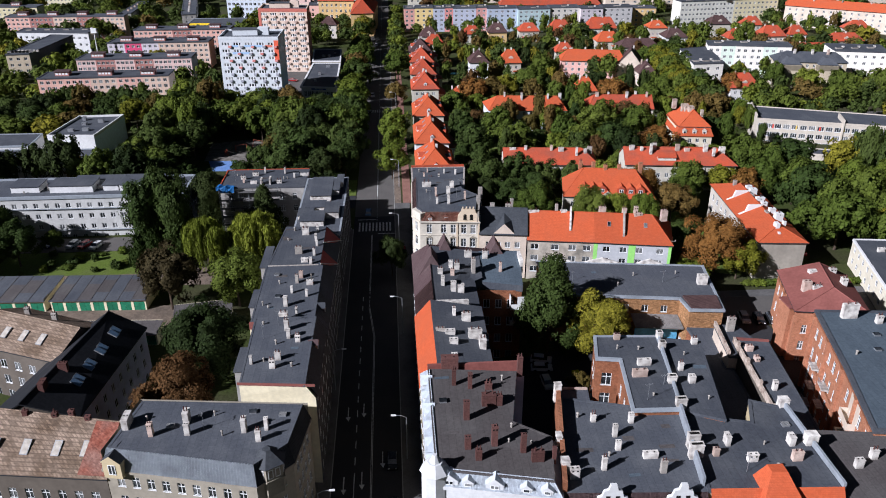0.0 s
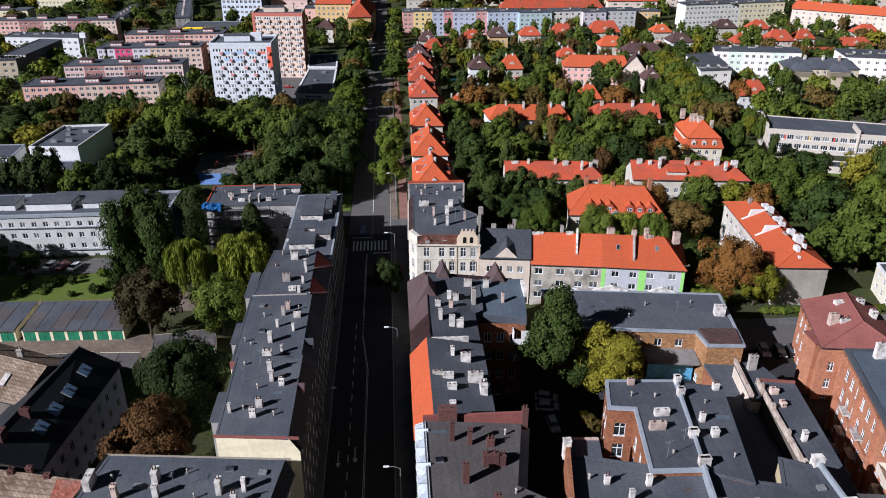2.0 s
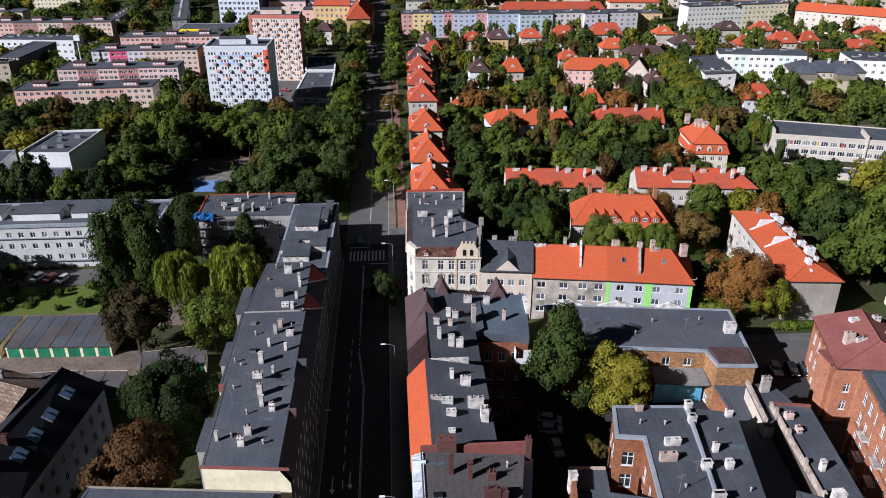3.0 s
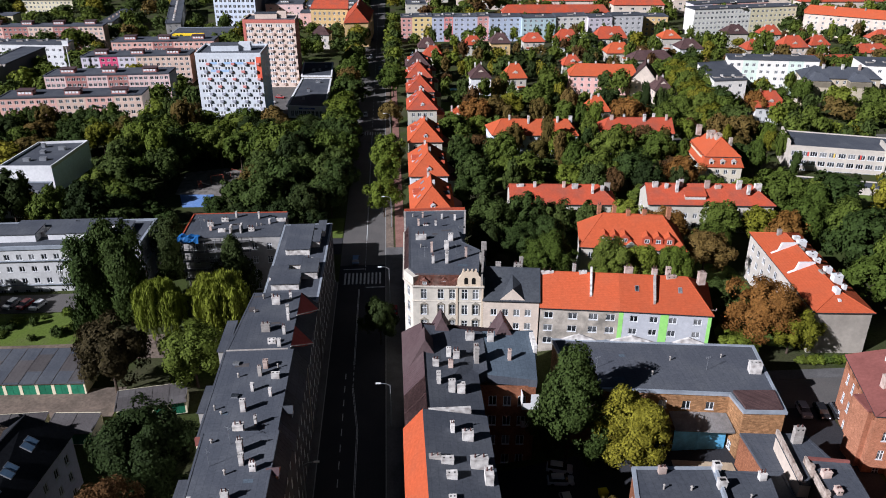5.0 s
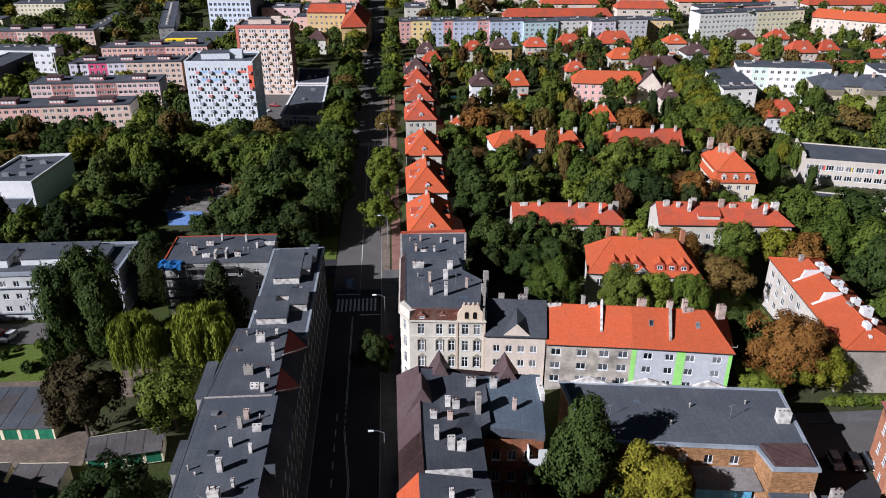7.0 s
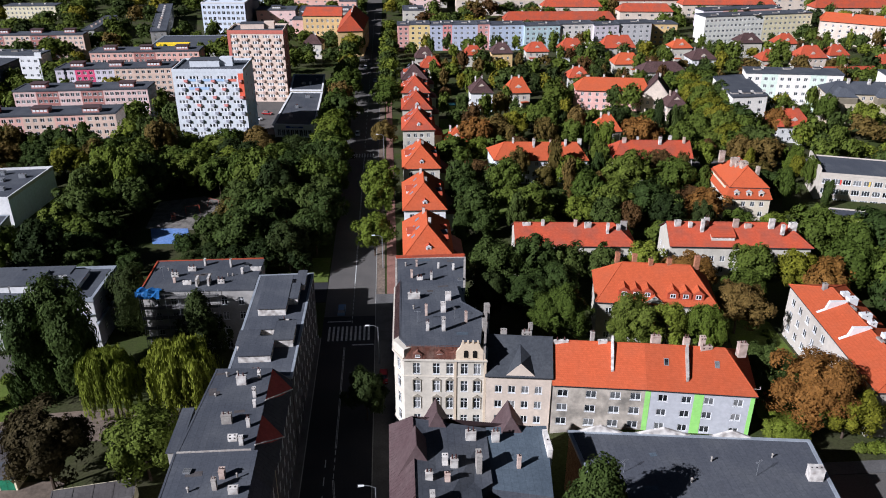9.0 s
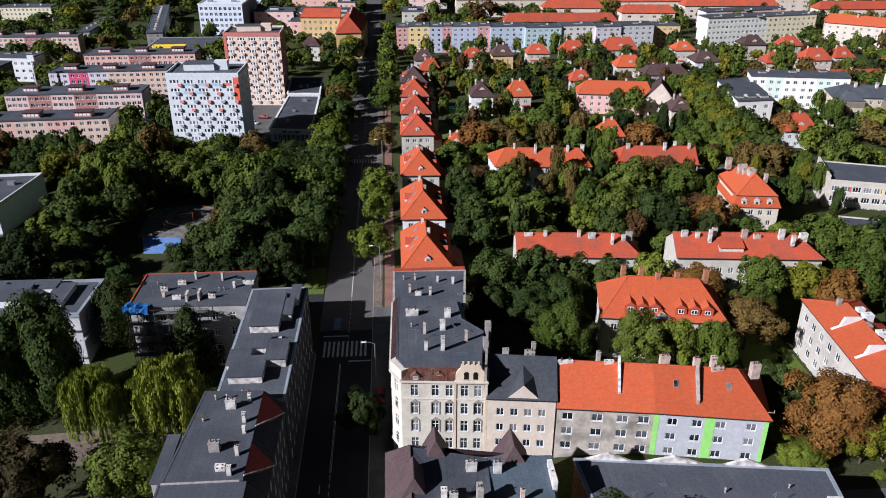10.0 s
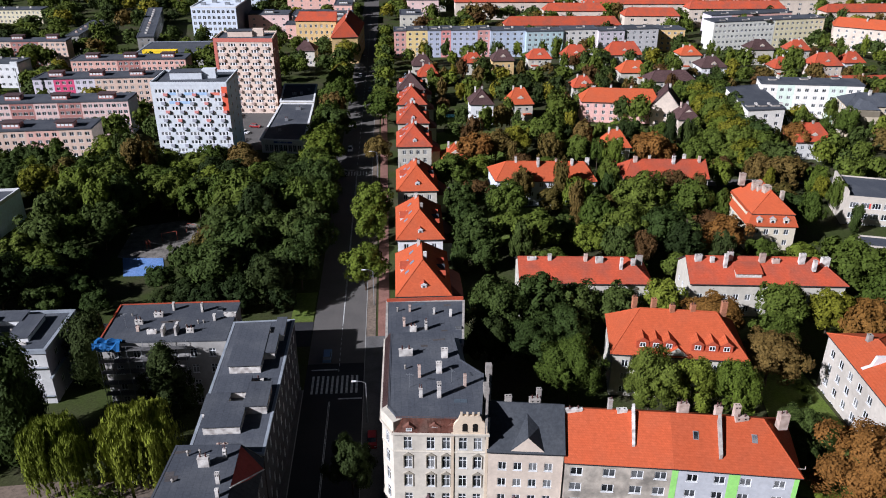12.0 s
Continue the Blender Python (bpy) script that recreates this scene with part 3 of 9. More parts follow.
strip("road_side_left", rect(-120, 219, -6.7, 229), 0.03, ASPHALT_SHADE, "side street of asphalt, darkened for shade", "road")
strip("road_side_right", rect(72.2, 139, 170, 147.5), 0.03, ASPHALT_SUN, "narrow side street of worn asphalt", "road")
strip("pavement_side_right", rect(72.2, 147.6, 170, 150.4), 0.12, PAVING, "pale footway along a hedge", "pavement")
strip("road_lane_right", rect(71.4, 90, 84.0, 138.9), 0.03, ASPHALT_SHADE, "lane between the brick houses", "road")
strip("road_back", rect(30, 306.5, 260, 312), 0.03, ASPHALT_SUN, "residential street behind the gardens", "road")
strip("road_front", rect(-200, 40, 200, 66), 0.025, ASPHALT_SUN, "cross street in front of the tenements", "road")
strip("yard_court", rect(20, 93, 71, 131), 0.05, ASPHALT_SHADE, "asphalt courtyard between the tenements, darkened for shade", "pavement")
strip("yard_gate", [(51, 119), (61, 117.8), (61.6, 125.6), (52, 127)], 0.1, SAND, "pale sunlit yard before the workshop gates", "pavement")
strip("yard_garages", rect(-96, 149.5, -45, 158.6), 0.05, DIRT, "dusty earth yard before the garages", "pavement")
strip("yard_path", [(-96, 168.5), (-22, 168.5), (-22, 179), (-96, 174.5)], 0.04, DIRT, "sandy driveway behind the garages", "pavement")
strip("yard_parking", rect(-110, 189, -55, 197.5), 0.05, ASPHALT_SUN, "small car park before the white block", "pavement")
# dark blotches in the paving colour stand in for dappled tree shade
strip("yard_playground", [(-62, 266), (-41, 263), (-38, 282), (-50, 290), (-63, 286)], 0.05, mat("shade_dappled_paving", (0.19, 0.172, 0.15), 0.95, 0.25, 0.4, 0.85, 2.2, (0.075, 0.068, 0.06), 0.2), "worn paved playground among park trees, dappled shade in its colour", "pavement")
strip("yard_pool_floor", [(-60.4, 265.6), (-57.0, 254.8), (-46.6, 254.6), (-49.6, 264.8)], 0.09, mat("pale_blue_play_floor", (0.15, 0.24, 0.46), 0.7, 0.25, 0.6, 0.85, 3.0, (0.1, 0.2, 0.42), 0.1), "pale blue soft floor of a playground, worn in patches", "pavement")
strip("yard_sandpit", [(-47, 268), (-40, 267), (-39, 272), (-46, 273)], 0.09, SAND, "sunlit playground sandpit", "pavement")
strip("yard_market", rect(-60, 355, -19.5, 440), 0.05, ASPHALT_SUN, "service yard beside the shop", "pavement")
strip("pavement_hall", [(-93.6, 258), (-90.0, 257.6), (-87.2, 300), (-90.8, 300.4)], 0.06, PAVING, "sunlit path beside the white hall", "pavement")
strip("lawn_hall", [(-89.4, 258), (-84.0, 257.6), (-81.0, 300), (-86.6, 300.4)], 0.05, LAWN, "lawn beside the white hall", "lawn")
strip("lawn_parking", rect(-96, 175, -58, 188.6), 0.05, LAWN, "sunlit green lawn with a worn path", "lawn")
strip("lawn_street_corner", rect(-12, 229.4, -6.9, 243), 0.12, LAWN, "small green lawn at the street corner", "lawn")
strip("lawn_gardens", [(74, 163), (88, 158), (92, 199), (84, 205)], 0.05, LAWN, "green lawn between the apartment houses", "lawn")
strip("lawn_passage", [(85.6, 176.0), (90.6, 175.0), (92.4, 198.0), (88.0, 199.0)], 0.05, LAWN, "bright grass beside the long grey block", "lawn")
strip("lawn_school", rect(138, 228, 172, 250), 0.05, LAWN, "pale school lawn", "lawn")
strip("lawn_villas", rect(30, 322, 60, 372), 0.05, LAWN, "garden lawn with clipped hedges", "lawn")
strip("lawn_shop", rect(-21, 318, -10, 341), 0.05, LAWN, "lawn before the shop", "lawn")
strip("road_crossing_paved", rect(-16, 338, -6.7, 356), 0.03, PAVING, "paved crossing at the side street", "road")

# markings
m = Mesh()
def bar(x0, y0, x1, y1):
    m.box(x0, y0, 0.0, x1, y1, 0.028, 0, False)
for y0, y1 in ((-60, 84), (84, 103)):
    bar(-2.95, y0, -2.8, y1 - 1)
for i in range(14):
    bar(-2.95, 104 + i * 4.4, -2.8, 106 + i * 4.4)
for x in (-0.16, 0.06):
    bar(x, -60, x + 0.1, 145)
    bar(x - 1.3, 166, x - 1.2, 199)
    m.face([(x, 145, 0.028), (x + 0.1, 145, 0.028), (x - 1.2, 158, 0.028), (x - 1.3, 158, 0.028)])
    bar(x, 240, x + 0.1, 330)
for i in range(4):
    bar(-1.36, 158.4 + i * 2, -1.24, 159.6 + i * 2)
for i in range(10):
    bar(-0.06, 209 + i * 2, 0.06, 210.1 + i * 2)
bar(-0.1, 227, 0.1, 240)
for i in range(10):
    bar(-5.2 + i * 0.98, 201.6, -4.75 + i * 0.98, 207.6)
for i in range(6):
    bar(-10.2 , 192 + i * 2.2, -7.2, 193.1 + i * 2.2)
bar(-5.6, 209.6, -0.3, 210.0)
bar(0.3, 199.6, 5.0, 200.0)
for x, y in ((-4.6, 98), (-1.6, 99), (-4.6, 83), (-1.7, 84), (-4.6, 117), (-1.7, 118), (1.9, 90), (1.9, 104)):
    bar(x - 0.09, y, x + 0.09, y + 3.2)
    m.face([(x - 0.45, y + 0.2, 0.028), (x + 0.1, y - 1.0, 0.028), (x + 0.5, y + 0.2, 0.028)])
for i in range(60):
    bar(-0.08, 336 + i * 6, 0.08, 338.6 + i * 6)
for i in range(9):
    bar(-5 + i * 1.0, 325, -4.55 + i * 1.0, 329)
structure("road_markings", m, [PAINT], "worn white lane lines, arrows and zebra stripes", "road marking")

# ---- tenements on the left of the street ----
GREYBEIGE = plaster((0.31, 0.275, 0.215), 0.5)
CREAM = plaster((0.72, 0.64, 0.44), 0.25)
OCHRE = plaster((0.5, 0.41, 0.25), 0.4)
GREYW = plaster((0.36, 0.34, 0.31), 0.6)
WHITE = plaster((0.66, 0.65, 0.63), 0.25)
# white wall turned from the sun, its lilac shade put into the plaster
SHADED_WHITE = plaster((0.32, 0.3, 0.35), 0.3)
PALEBEIGE = plaster((0.6, 0.5, 0.4), 0.35)
# plaster of the street fronts, with their shade darkened into the colour
STREET_SHADE_W = plaster((0.08, 0.076, 0.078), 0.5)
DARKPL = plaster((0.125, 0.105, 0.085), 0.5)
HATCH = mat("weathered_pale_hatch", (0.46, 0.42, 0.36), 0.8, 0.25, 0.3, 0.6, 0.7, (0.2, 0.17, 0.14), 0.1)
# dark grey sheet, blackened further for the shade on the slope off the sun
NEWDARK_SHADED = mat("new_dark_sheet_roof_in_shade", (0.022, 0.023, 0.026), 0.6, 0.2, 0.5, 0.4, 4.0, (0.034, 0.035, 0.038), 0.15)
# skylight glass with the sky's blue reflection painted into its colour
SKYPANE = mat("sky_reflection_pane", (0.14, 0.22, 0.32), 0.3, 0.2, 0.5, 0.4, 1.0, None, 0.0)


def ribs(mesh, p, q, p2, q2, step, mi=0, r=0.05):
    """Standing seams from the line p-q up to the line p2-q2."""
    p, q, p2, q2 = (Vector(v) for v in (p, q, p2, q2))
    n = max(2, int((q - p).length / step))
    for i in range(n + 1):
        mesh.tube(p.lerp(q, i / n), p2.lerp(q2, i / n), r, r, 4, mi)


def seamed(root, quads, mat_, step=0.6, name="mansard", label=""):
    m, r = Mesh(), Mesh()
    for a, b, c, d in quads:
        m.face([a, b, c, d])
        m.face([d, c, b, a])
        ribs(r, a, b, d, c, step)
    tagged(part("standing_seams", r, [mat_], root), kind="stuff")
    return part(name, m, [mat_], root, label)


def stack_row(roof, spots, z, mat_=None, w=0.9, d=0.6, h=1.8, pots=2, rz=0):
    for x, y, *o in spots:
        chimney(roof, x, y, z, o[0] if o else w, o[1] if len(o) > 1 else d, o[2] if len(o) > 2 else h, mat_, pots, rz)


ring = [(-37.2, 88.4), (-15.0, 83.2), (-10.4, 87.8), (-9.0, 97.5), (-35.0, 100.2)]
root, loc = house("corner_tenement", "beige corner tenement with a grey felt roof and zinc mansard", ring, 15.4, GREYBEIGE,
                  {0: grid(9, 4, 1.2, 3.7, 1.15, 1.9, "old"), 1: grid(2, 4, 1.2, 3.7, 1.1, 1.9, "old"), 2: grid(4, 4, 1.2, 3.7, 1.15, 1.9, "old")})
inner = offset_ring(loc, -0.7)
roof = flat_roof(root, inner, 18.6, BITUMEN, BITUMEN, 0.06)
for i in range(3):
    j = i + 1
    seamed(root, [((*offset_ring(loc, 0.25)[i], 15.4), (*offset_ring(loc, 0.25)[j], 15.4), (*offset_ring(loc, -0.6)[j], 18.7), (*offset_ring(loc, -0.6)[i], 18.7))], ZINC if i == 0 else SLATE, 0.45)
m = Mesh()
for i in (3, 4):
    facade(m, loc[i], loc[(i + 1) % 5], 15.3, 18.5, [])
m.hexa(offset_ring(loc, 0.35), 15.0, 15.4)
part("cornice", m, [GREYBEIGE, SOOT_DARK], root)
clutter(roof, [(-32.5, 95.0), (-28.6, 93.0), (-22.6, 95.2), (-20.6, 90.4), (-23.6, 92.2), (-12.4, 94.6), (-17.0, 95.6)], 18.6, 3)
stack_row(roof, [(-30.9, 91.2, 0.9, 1.0, 2.3), (-25.7, 91.1, 1.0, 0.9, 2.0), (-17.6, 91.4, 0.9, 1.6, 2.3), (-14.4, 91.5, 0.7, 0.9, 2.1), (-15.2, 89.0, 1.0, 0.9, 1.9), (-26.4, 94.0, 1.1, 1.9, 2.1), (-35.0, 93.8, 1.2, 3.2, 1.8)], 18.6)
dormer(roof, -35.6, 87.0, 15.2, 2.8, 2.3, 3.2, -13, OCHRE, SLATE)
turret = Mesh()
tr = [(2.5 * math.cos(radians(a)), 2.5 * math.sin(radians(a))) for a in range(-148, 212, 60)]
turret.hexa(tr, 12.6, 17.7)
turret.hexa([(1.06 * x, 1.06 * y) for x, y in tr], 15.1, 15.4)
turret.hexa([(1.14 * x, 1.14 * y) for x, y in tr], 17.7, 19.3, 1, True, [(0.25 * x, 0.25 * y) for x, y in tr])
turret = part("corner_turret", turret, [GREYBEIGE, SLATE], root, "six-sided turret with a low dark roof", pose(-13.7 + 37.2, 86.3 - 88.4, 0))
for k in (0, 1, 2):
    p, q = tr[k], tr[k + 1]
    for u in (0.72, 1.78):
        put_window(turret, (p[0] * 1.05, p[1] * 1.05), (q[0] * 1.05, q[1] * 1.05), u, 15.75, 0.75, 1.5, "far")

ring = [(-62, 92.0), (-37.4, 88.6), (-36.2, 97.0), (-60, 103.0)]
root, loc = house("old_tenement", "grey tenement with a patched pale tile roof and brick chimneys", ring, 13.2, DARKPL, {0: grid(9, 3, 1.4, 3.6, 1.2, 1.9, "old")})
roof = pitched_roof(root, loc, 13.2, 17.4, 0, (0, 0), TILE_GREY, 0.5, DARKPL, 0.85)
stack_row(roof, [(-58, 99.8), (-52.0, 99.0), (-47.3, 98.2), (-45.0, 98.6), (-42.0, 97.0)], 17.0, CHIM_B, 0.8, 0.7, 1.1, 1)
for x, y in ((-55, 94.2), (-50.2, 93.6), (-45.5, 93.0), (-41.2, 92.6)):
    skylight(roof, x, y, 15.55, 1.2, 2.4, 30, -8, HATCH)

# newer red tiles patch the roof's end
m = Mesh()
slope = [(x + 62, y - 92, 13.6 + (y - 91.5 + 0.138 * (x + 62)) * 0.55) for x, y in ((-41.6, 89.1), (-37.5, 88.5), (-36.9, 95.6), (-40.4, 96.2))]
m.face(slope)
for a, b in zip(slope, slope[1:] + slope[:1]):
    m.face([(a[0], a[1], a[2] - 0.12), (b[0], b[1], b[2] - 0.12), b, a])
part("tile_patch", m, [rows_mat("patched_tile", (0.27, 0.085, 0.055), 0.30, 0.22, 0.02, 0.4, 0.4, (0.8, 0.78, 0.76), 0.6, dirt_col=(0.24, 0.17, 0.14))], root, "patch of newer red tiles")

ring = [(-62.5, 101.5), (-47.4, 105.0), (-44.2, 132.2), (-56.0, 131.0)]
root, loc = house("dark_roofed_tenement", "pale lilac tenement under a new dark grey roof, blackened for shade, with skylights", ring, 11.8, plaster((0.55, 0.55, 0.67), 0.25), {1: grid(8, 3, 1.4, 3.4, 1.1, 1.7, "new")})
roof = pitched_roof(root, loc, 11.8, 16.2, 1, (0, 0), NEWDARK_SHADED, 0.4, DARKPL, 0.5)
for y in (112.2, 116.6, 121.4, 127.0):
    for k in (-0.66, 0.66):
        skylight(roof, -49.5 + (y - 112) * 0.11, y + k, 14.2 + (y - 110) * 0.025, 1.26, 1.9, 31, 82, SKYPANE)
stack_row(roof, [(-53.2, 108.0, 0.9, 1.8, 1.4), (-52.0, 113.5, 1.5, 0.8, 1.2)], 15.8, CHIM_B)

ring = [(-74, 127.5), (-56.6, 120.4), (-50.6, 131.6), (-70, 140.2)]
root, loc = house("back_tenement", "dark plastered tenement with an old pale tile roof", ring, 12.6, DARKPL, {0: grid(5, 3, 1.8, 3.5, 1.5, 1.8, "new")})
roof = pitched_roof(root, loc, 12.6, 16.2, 0, (0, 0), TILE_GREY, 0.4, DARKPL)
for x, y in ((-68, 128.0), (-64.2, 126.6), (-60.4, 125.0)):
    skylight(roof, x, y, 14.7, 1.2, 2.3, 28, -22, HATCH)
stack_row(roof, [(-66, 133.5), (-60, 131.0)], 15.6, CHIM_G, 0.9, 0.8, 1.2)


REDMETAL = mat("dark_red_sheet_metal", (0.42, 0.08, 0.06), 0.5, 0.15, 0.5, 0.3, 3.0)


def street_house(name, label, ring, z, roof_mat, wall, wins, stacks, edge=None, slope=(0, 0), mat_=None, front=(), run=0.0, bays=()):
    """A house between party walls. front: stretches (y0, y1, material) of the steep slope above its street wall."""
    drop = 2.5 if front else 0
    root, loc = house(name, label, ring, z - drop, wall, wins)
    if front:
        top = [loc[0], (loc[1][0] - run, loc[1][1]), (loc[2][0] - run, loc[2][1]), loc[3]]
        for i in (0, 2, 3):
            j = (i + 1) % 4
            m = Mesh()
            m.face([(*loc[i], z - drop), (*loc[j], z - drop), (*top[j], z), (*top[i], z)])
            part("attic_wall", m, [wall[i]], root)
        for y0, y1, sm in front:
            a, b = y0 - ring[0][1], y1 - ring[0][1]
            m = Mesh()
            lo, hi = loc[1][0] + 0.3, loc[1][0] - run
            f = [(lo, a, z - drop - 0.25), (lo, b, z - drop - 0.25), (hi, b, z + 0.06), (hi, a, z + 0.06)]
            m.face(f)
            m.face([(x - 0.12, y, q - 0.15) for x, y, q in reversed(f)])
            for s, e in zip(f, f[1:] + f[:1]):
                m.face([s, (s[0] - 0.12, s[1], s[2] - 0.15), (e[0] - 0.12, e[1], e[2] - 0.15), e])
            if sm is REDMETAL and b - a > 6.5:
                hip = Mesh()
                foot = (lo + 0.35, b - 2.6, z - drop + 0.1)
                up = [(hi, a, z + 0.12), (hi, b - 0.2, z + 0.12)]
                hip.face([up[0], foot, up[1]])
                hip.face([up[0], (hi, a, z - 0.8), foot])
                part("red_hip", hip, [sm], root, "red sheet hip above the street")
                hip = Mesh()
                hip.tube(up[0], foot, 0.1, 0.1, 4)
                part("verge_board", hip, [CHIM_W], root, "white verge board")
                sm = SLATE
            part("street_slope", m, [sm], root)
            r = Mesh()
            ribs(r, f[0], f[1], f[3], f[2], 0.8, 0, 0.04)
            tagged(part("standing_seams", r, [sm], root), kind="stuff")
        loc = top
    for x0, y0, x1, y1 in bays:
        m = Mesh()
        o = root.matrix_basis.translation
        m.box(x0 - o.x, y0 - o.y, -0.3, x1 - o.x, y1 - o.y, z - 0.1)
        m.box(x0 - o.x - 0.2, y0 - o.y - 0.2, z - 0.1, x1 - o.x, y1 - o.y + 0.2, z + 0.03, 1)
        part("rear_bay", m, [wall[3] if isinstance(wall, list) else wall, roof_mat], root)
    roof = flat_roof(root, loc, z, roof_mat, edge, 0.05, 0.0 if front else 0.15, slope)
    for x, y, *o in stacks:
        chimney(roof, x, y, z + slope[0] * (x - ring[0][0]) + slope[1] * (y - ring[0][1]), o[0] if o else 1.0, o[1] if len(o) > 1 else 0.8, o[2] if len(o) > 2 else 1.5, mat_, 2)
    g = random.Random(len(name))
    xs, ys = [p[0] for p in ring], [p[1] for p in ring]
    spots = []
    while len(spots) < (max(ys) - min(ys)) * (max(xs) - min(xs)) / 44:
        x, y = g.uniform(min(xs) + 1.5, max(xs) - 1.5 - run), g.uniform(min(ys) + 1.5, max(ys) - 1.5)
        if name != "terrace_with_roof_flats" and all((x - s[0]) ** 2 + (y - s[1]) ** 2 > 3.5 for s in stacks):
            spots.append((x, y))
        elif name == "terrace_with_roof_flats":
            break
    if slope == (0, 0):
        clutter(roof, spots, z, len(name))
    return root, roof


# street sides below get the darker plaster that stands in for shade
w4 = lambda n: grid(n, 5, 1.0, 3.5, 1.15, 1.9, "far")
ring = [(-19.9, 101.2), (-8.0, 100.0), (-7.9, 121.0), (-20.4, 121.2)]
root, roof = street_house("tenement_with_cream_gable", "tenement with a blank cream gable wall and grey felt roof", ring, 20.0, BITUMEN, [CREAM, STREET_SHADE_W, CREAM, GREYW],
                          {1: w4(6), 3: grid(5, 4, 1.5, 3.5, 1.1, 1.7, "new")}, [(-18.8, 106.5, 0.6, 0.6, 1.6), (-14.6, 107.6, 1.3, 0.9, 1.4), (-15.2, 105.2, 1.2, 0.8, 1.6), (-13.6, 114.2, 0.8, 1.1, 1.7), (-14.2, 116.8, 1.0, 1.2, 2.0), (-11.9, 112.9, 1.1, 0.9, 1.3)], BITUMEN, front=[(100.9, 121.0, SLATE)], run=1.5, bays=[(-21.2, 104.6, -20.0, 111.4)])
m = Mesh()
m.hexa([(-0.3, -0.1), (11.9, -1.35), (11.9, -1.1), (-0.3, 0.15)], 19.75, 20.12)
part("eaves_board", m, [REDFELT], root, "red-brown eaves board")
dormer(roof, -8.6, 113.0, 18.4, 1.6, 1.1, 1.6, 90, BRICK_RED, MAROON)

ring = [(-21.6, 121.4), (-8.0, 121.2), (-8.0, 144.6), (-21.8, 144.8)]
root, roof = street_house("long_tenement", "long tenement with a grey felt roof and white stacks", ring, 18.4, BITUMEN, [CREAM, STREET_SHADE_W, CREAM, GREYW],
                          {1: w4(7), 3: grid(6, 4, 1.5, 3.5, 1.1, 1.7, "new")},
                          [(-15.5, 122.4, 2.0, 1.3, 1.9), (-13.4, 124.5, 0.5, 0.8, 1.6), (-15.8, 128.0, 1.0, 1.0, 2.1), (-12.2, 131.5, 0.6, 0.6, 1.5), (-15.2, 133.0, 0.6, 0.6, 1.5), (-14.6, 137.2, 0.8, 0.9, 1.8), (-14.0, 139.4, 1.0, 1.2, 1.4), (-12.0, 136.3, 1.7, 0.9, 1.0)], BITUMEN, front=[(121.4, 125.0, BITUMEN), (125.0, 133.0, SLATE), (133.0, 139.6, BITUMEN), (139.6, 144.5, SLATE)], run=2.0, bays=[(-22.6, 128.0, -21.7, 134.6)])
dormer(roof, -8.6, 128.6, 16.6, 1.8, 1.2, 1.8, 90, STREET_SHADE_W, SLATE)
m = Mesh()
m.box(0, -0.25, 17.6, 10.6, 0.25, 18.9)
part("firewall", m, [REDFELT], root)
m = Mesh()
m.box(0.2, 23.15, 17.6, 10.6, 23.4, 18.6)
part("firewall", m, [CHIM_G], root)

ring = [(-21.9, 145.2), (-8.0, 145.0), (-8.0, 166.2), (-20.2, 166.6)]
root, roof = street_house("tenement_with_red_slopes", "tenement with grey felt roof and dark red street slopes", ring, 17.6, BITUMEN, [CREAM, STREET_SHADE_W, CREAM, GREYW],
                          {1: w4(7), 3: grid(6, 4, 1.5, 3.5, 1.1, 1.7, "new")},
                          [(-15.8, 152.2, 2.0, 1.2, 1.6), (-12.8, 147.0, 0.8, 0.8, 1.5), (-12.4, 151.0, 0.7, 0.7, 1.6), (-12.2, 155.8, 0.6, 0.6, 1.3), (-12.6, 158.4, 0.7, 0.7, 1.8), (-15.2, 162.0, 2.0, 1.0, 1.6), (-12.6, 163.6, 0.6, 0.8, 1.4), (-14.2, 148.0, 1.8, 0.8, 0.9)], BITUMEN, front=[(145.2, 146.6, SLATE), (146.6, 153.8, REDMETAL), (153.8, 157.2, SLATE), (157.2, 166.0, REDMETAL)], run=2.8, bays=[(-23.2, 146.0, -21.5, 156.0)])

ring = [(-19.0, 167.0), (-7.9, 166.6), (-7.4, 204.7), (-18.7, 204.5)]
root, roof = street_house("terrace_with_roof_flats", "long block, walls darkened for shade, with raised white-edged roof boxes", ring, 15.4, BITUMEN, STREET_SHADE_W,
                          {1: grid(11, 4, 1.2, 3.5, 1.2, 1.9, "far"), 2: grid(3, 4, 1.2, 3.5, 1.2, 1.8, "far"), 3: grid(9, 4, 1.4, 3.5, 1.2, 1.7, "far")}, [(-14.0, 167.9, 2.2, 0.7, 1.0), (-12.0, 184.5, 4.5, 0.5, 0.7)], ZINC)
for x0, y0, x1, y1, h in ((-17.6, 171.4, -12.0, 177.2, 1.5), (-12.0, 176.0, -8.6, 182.0, 1.7), (-18.5, 175.4, -15.0, 180.0, 1.1), (-17.0, 180.4, -12.2, 184.4, 1.3), (-16.5, 187.4, -11.2, 200.6, 1.6), (-11.2, 191.4, -9.3, 197.2, 1.5), (-10.0, 197.2, -8.5, 203.0, 1.4)):
    m = Mesh()
    m.box(x0, y0, 15.2, x1, y1, 15.4 + h)
    m.box(x0 - 0.2, y0 - 0.3, 15.4 + h, x1 + 0.2, y1 + 0.2, 15.6 + h, 1)
    o = root.matrix_basis.translation
    part("roof_box", m, [CHIM_W, BITUMEN], roof, "", pose(-o.x, -o.y, 0))

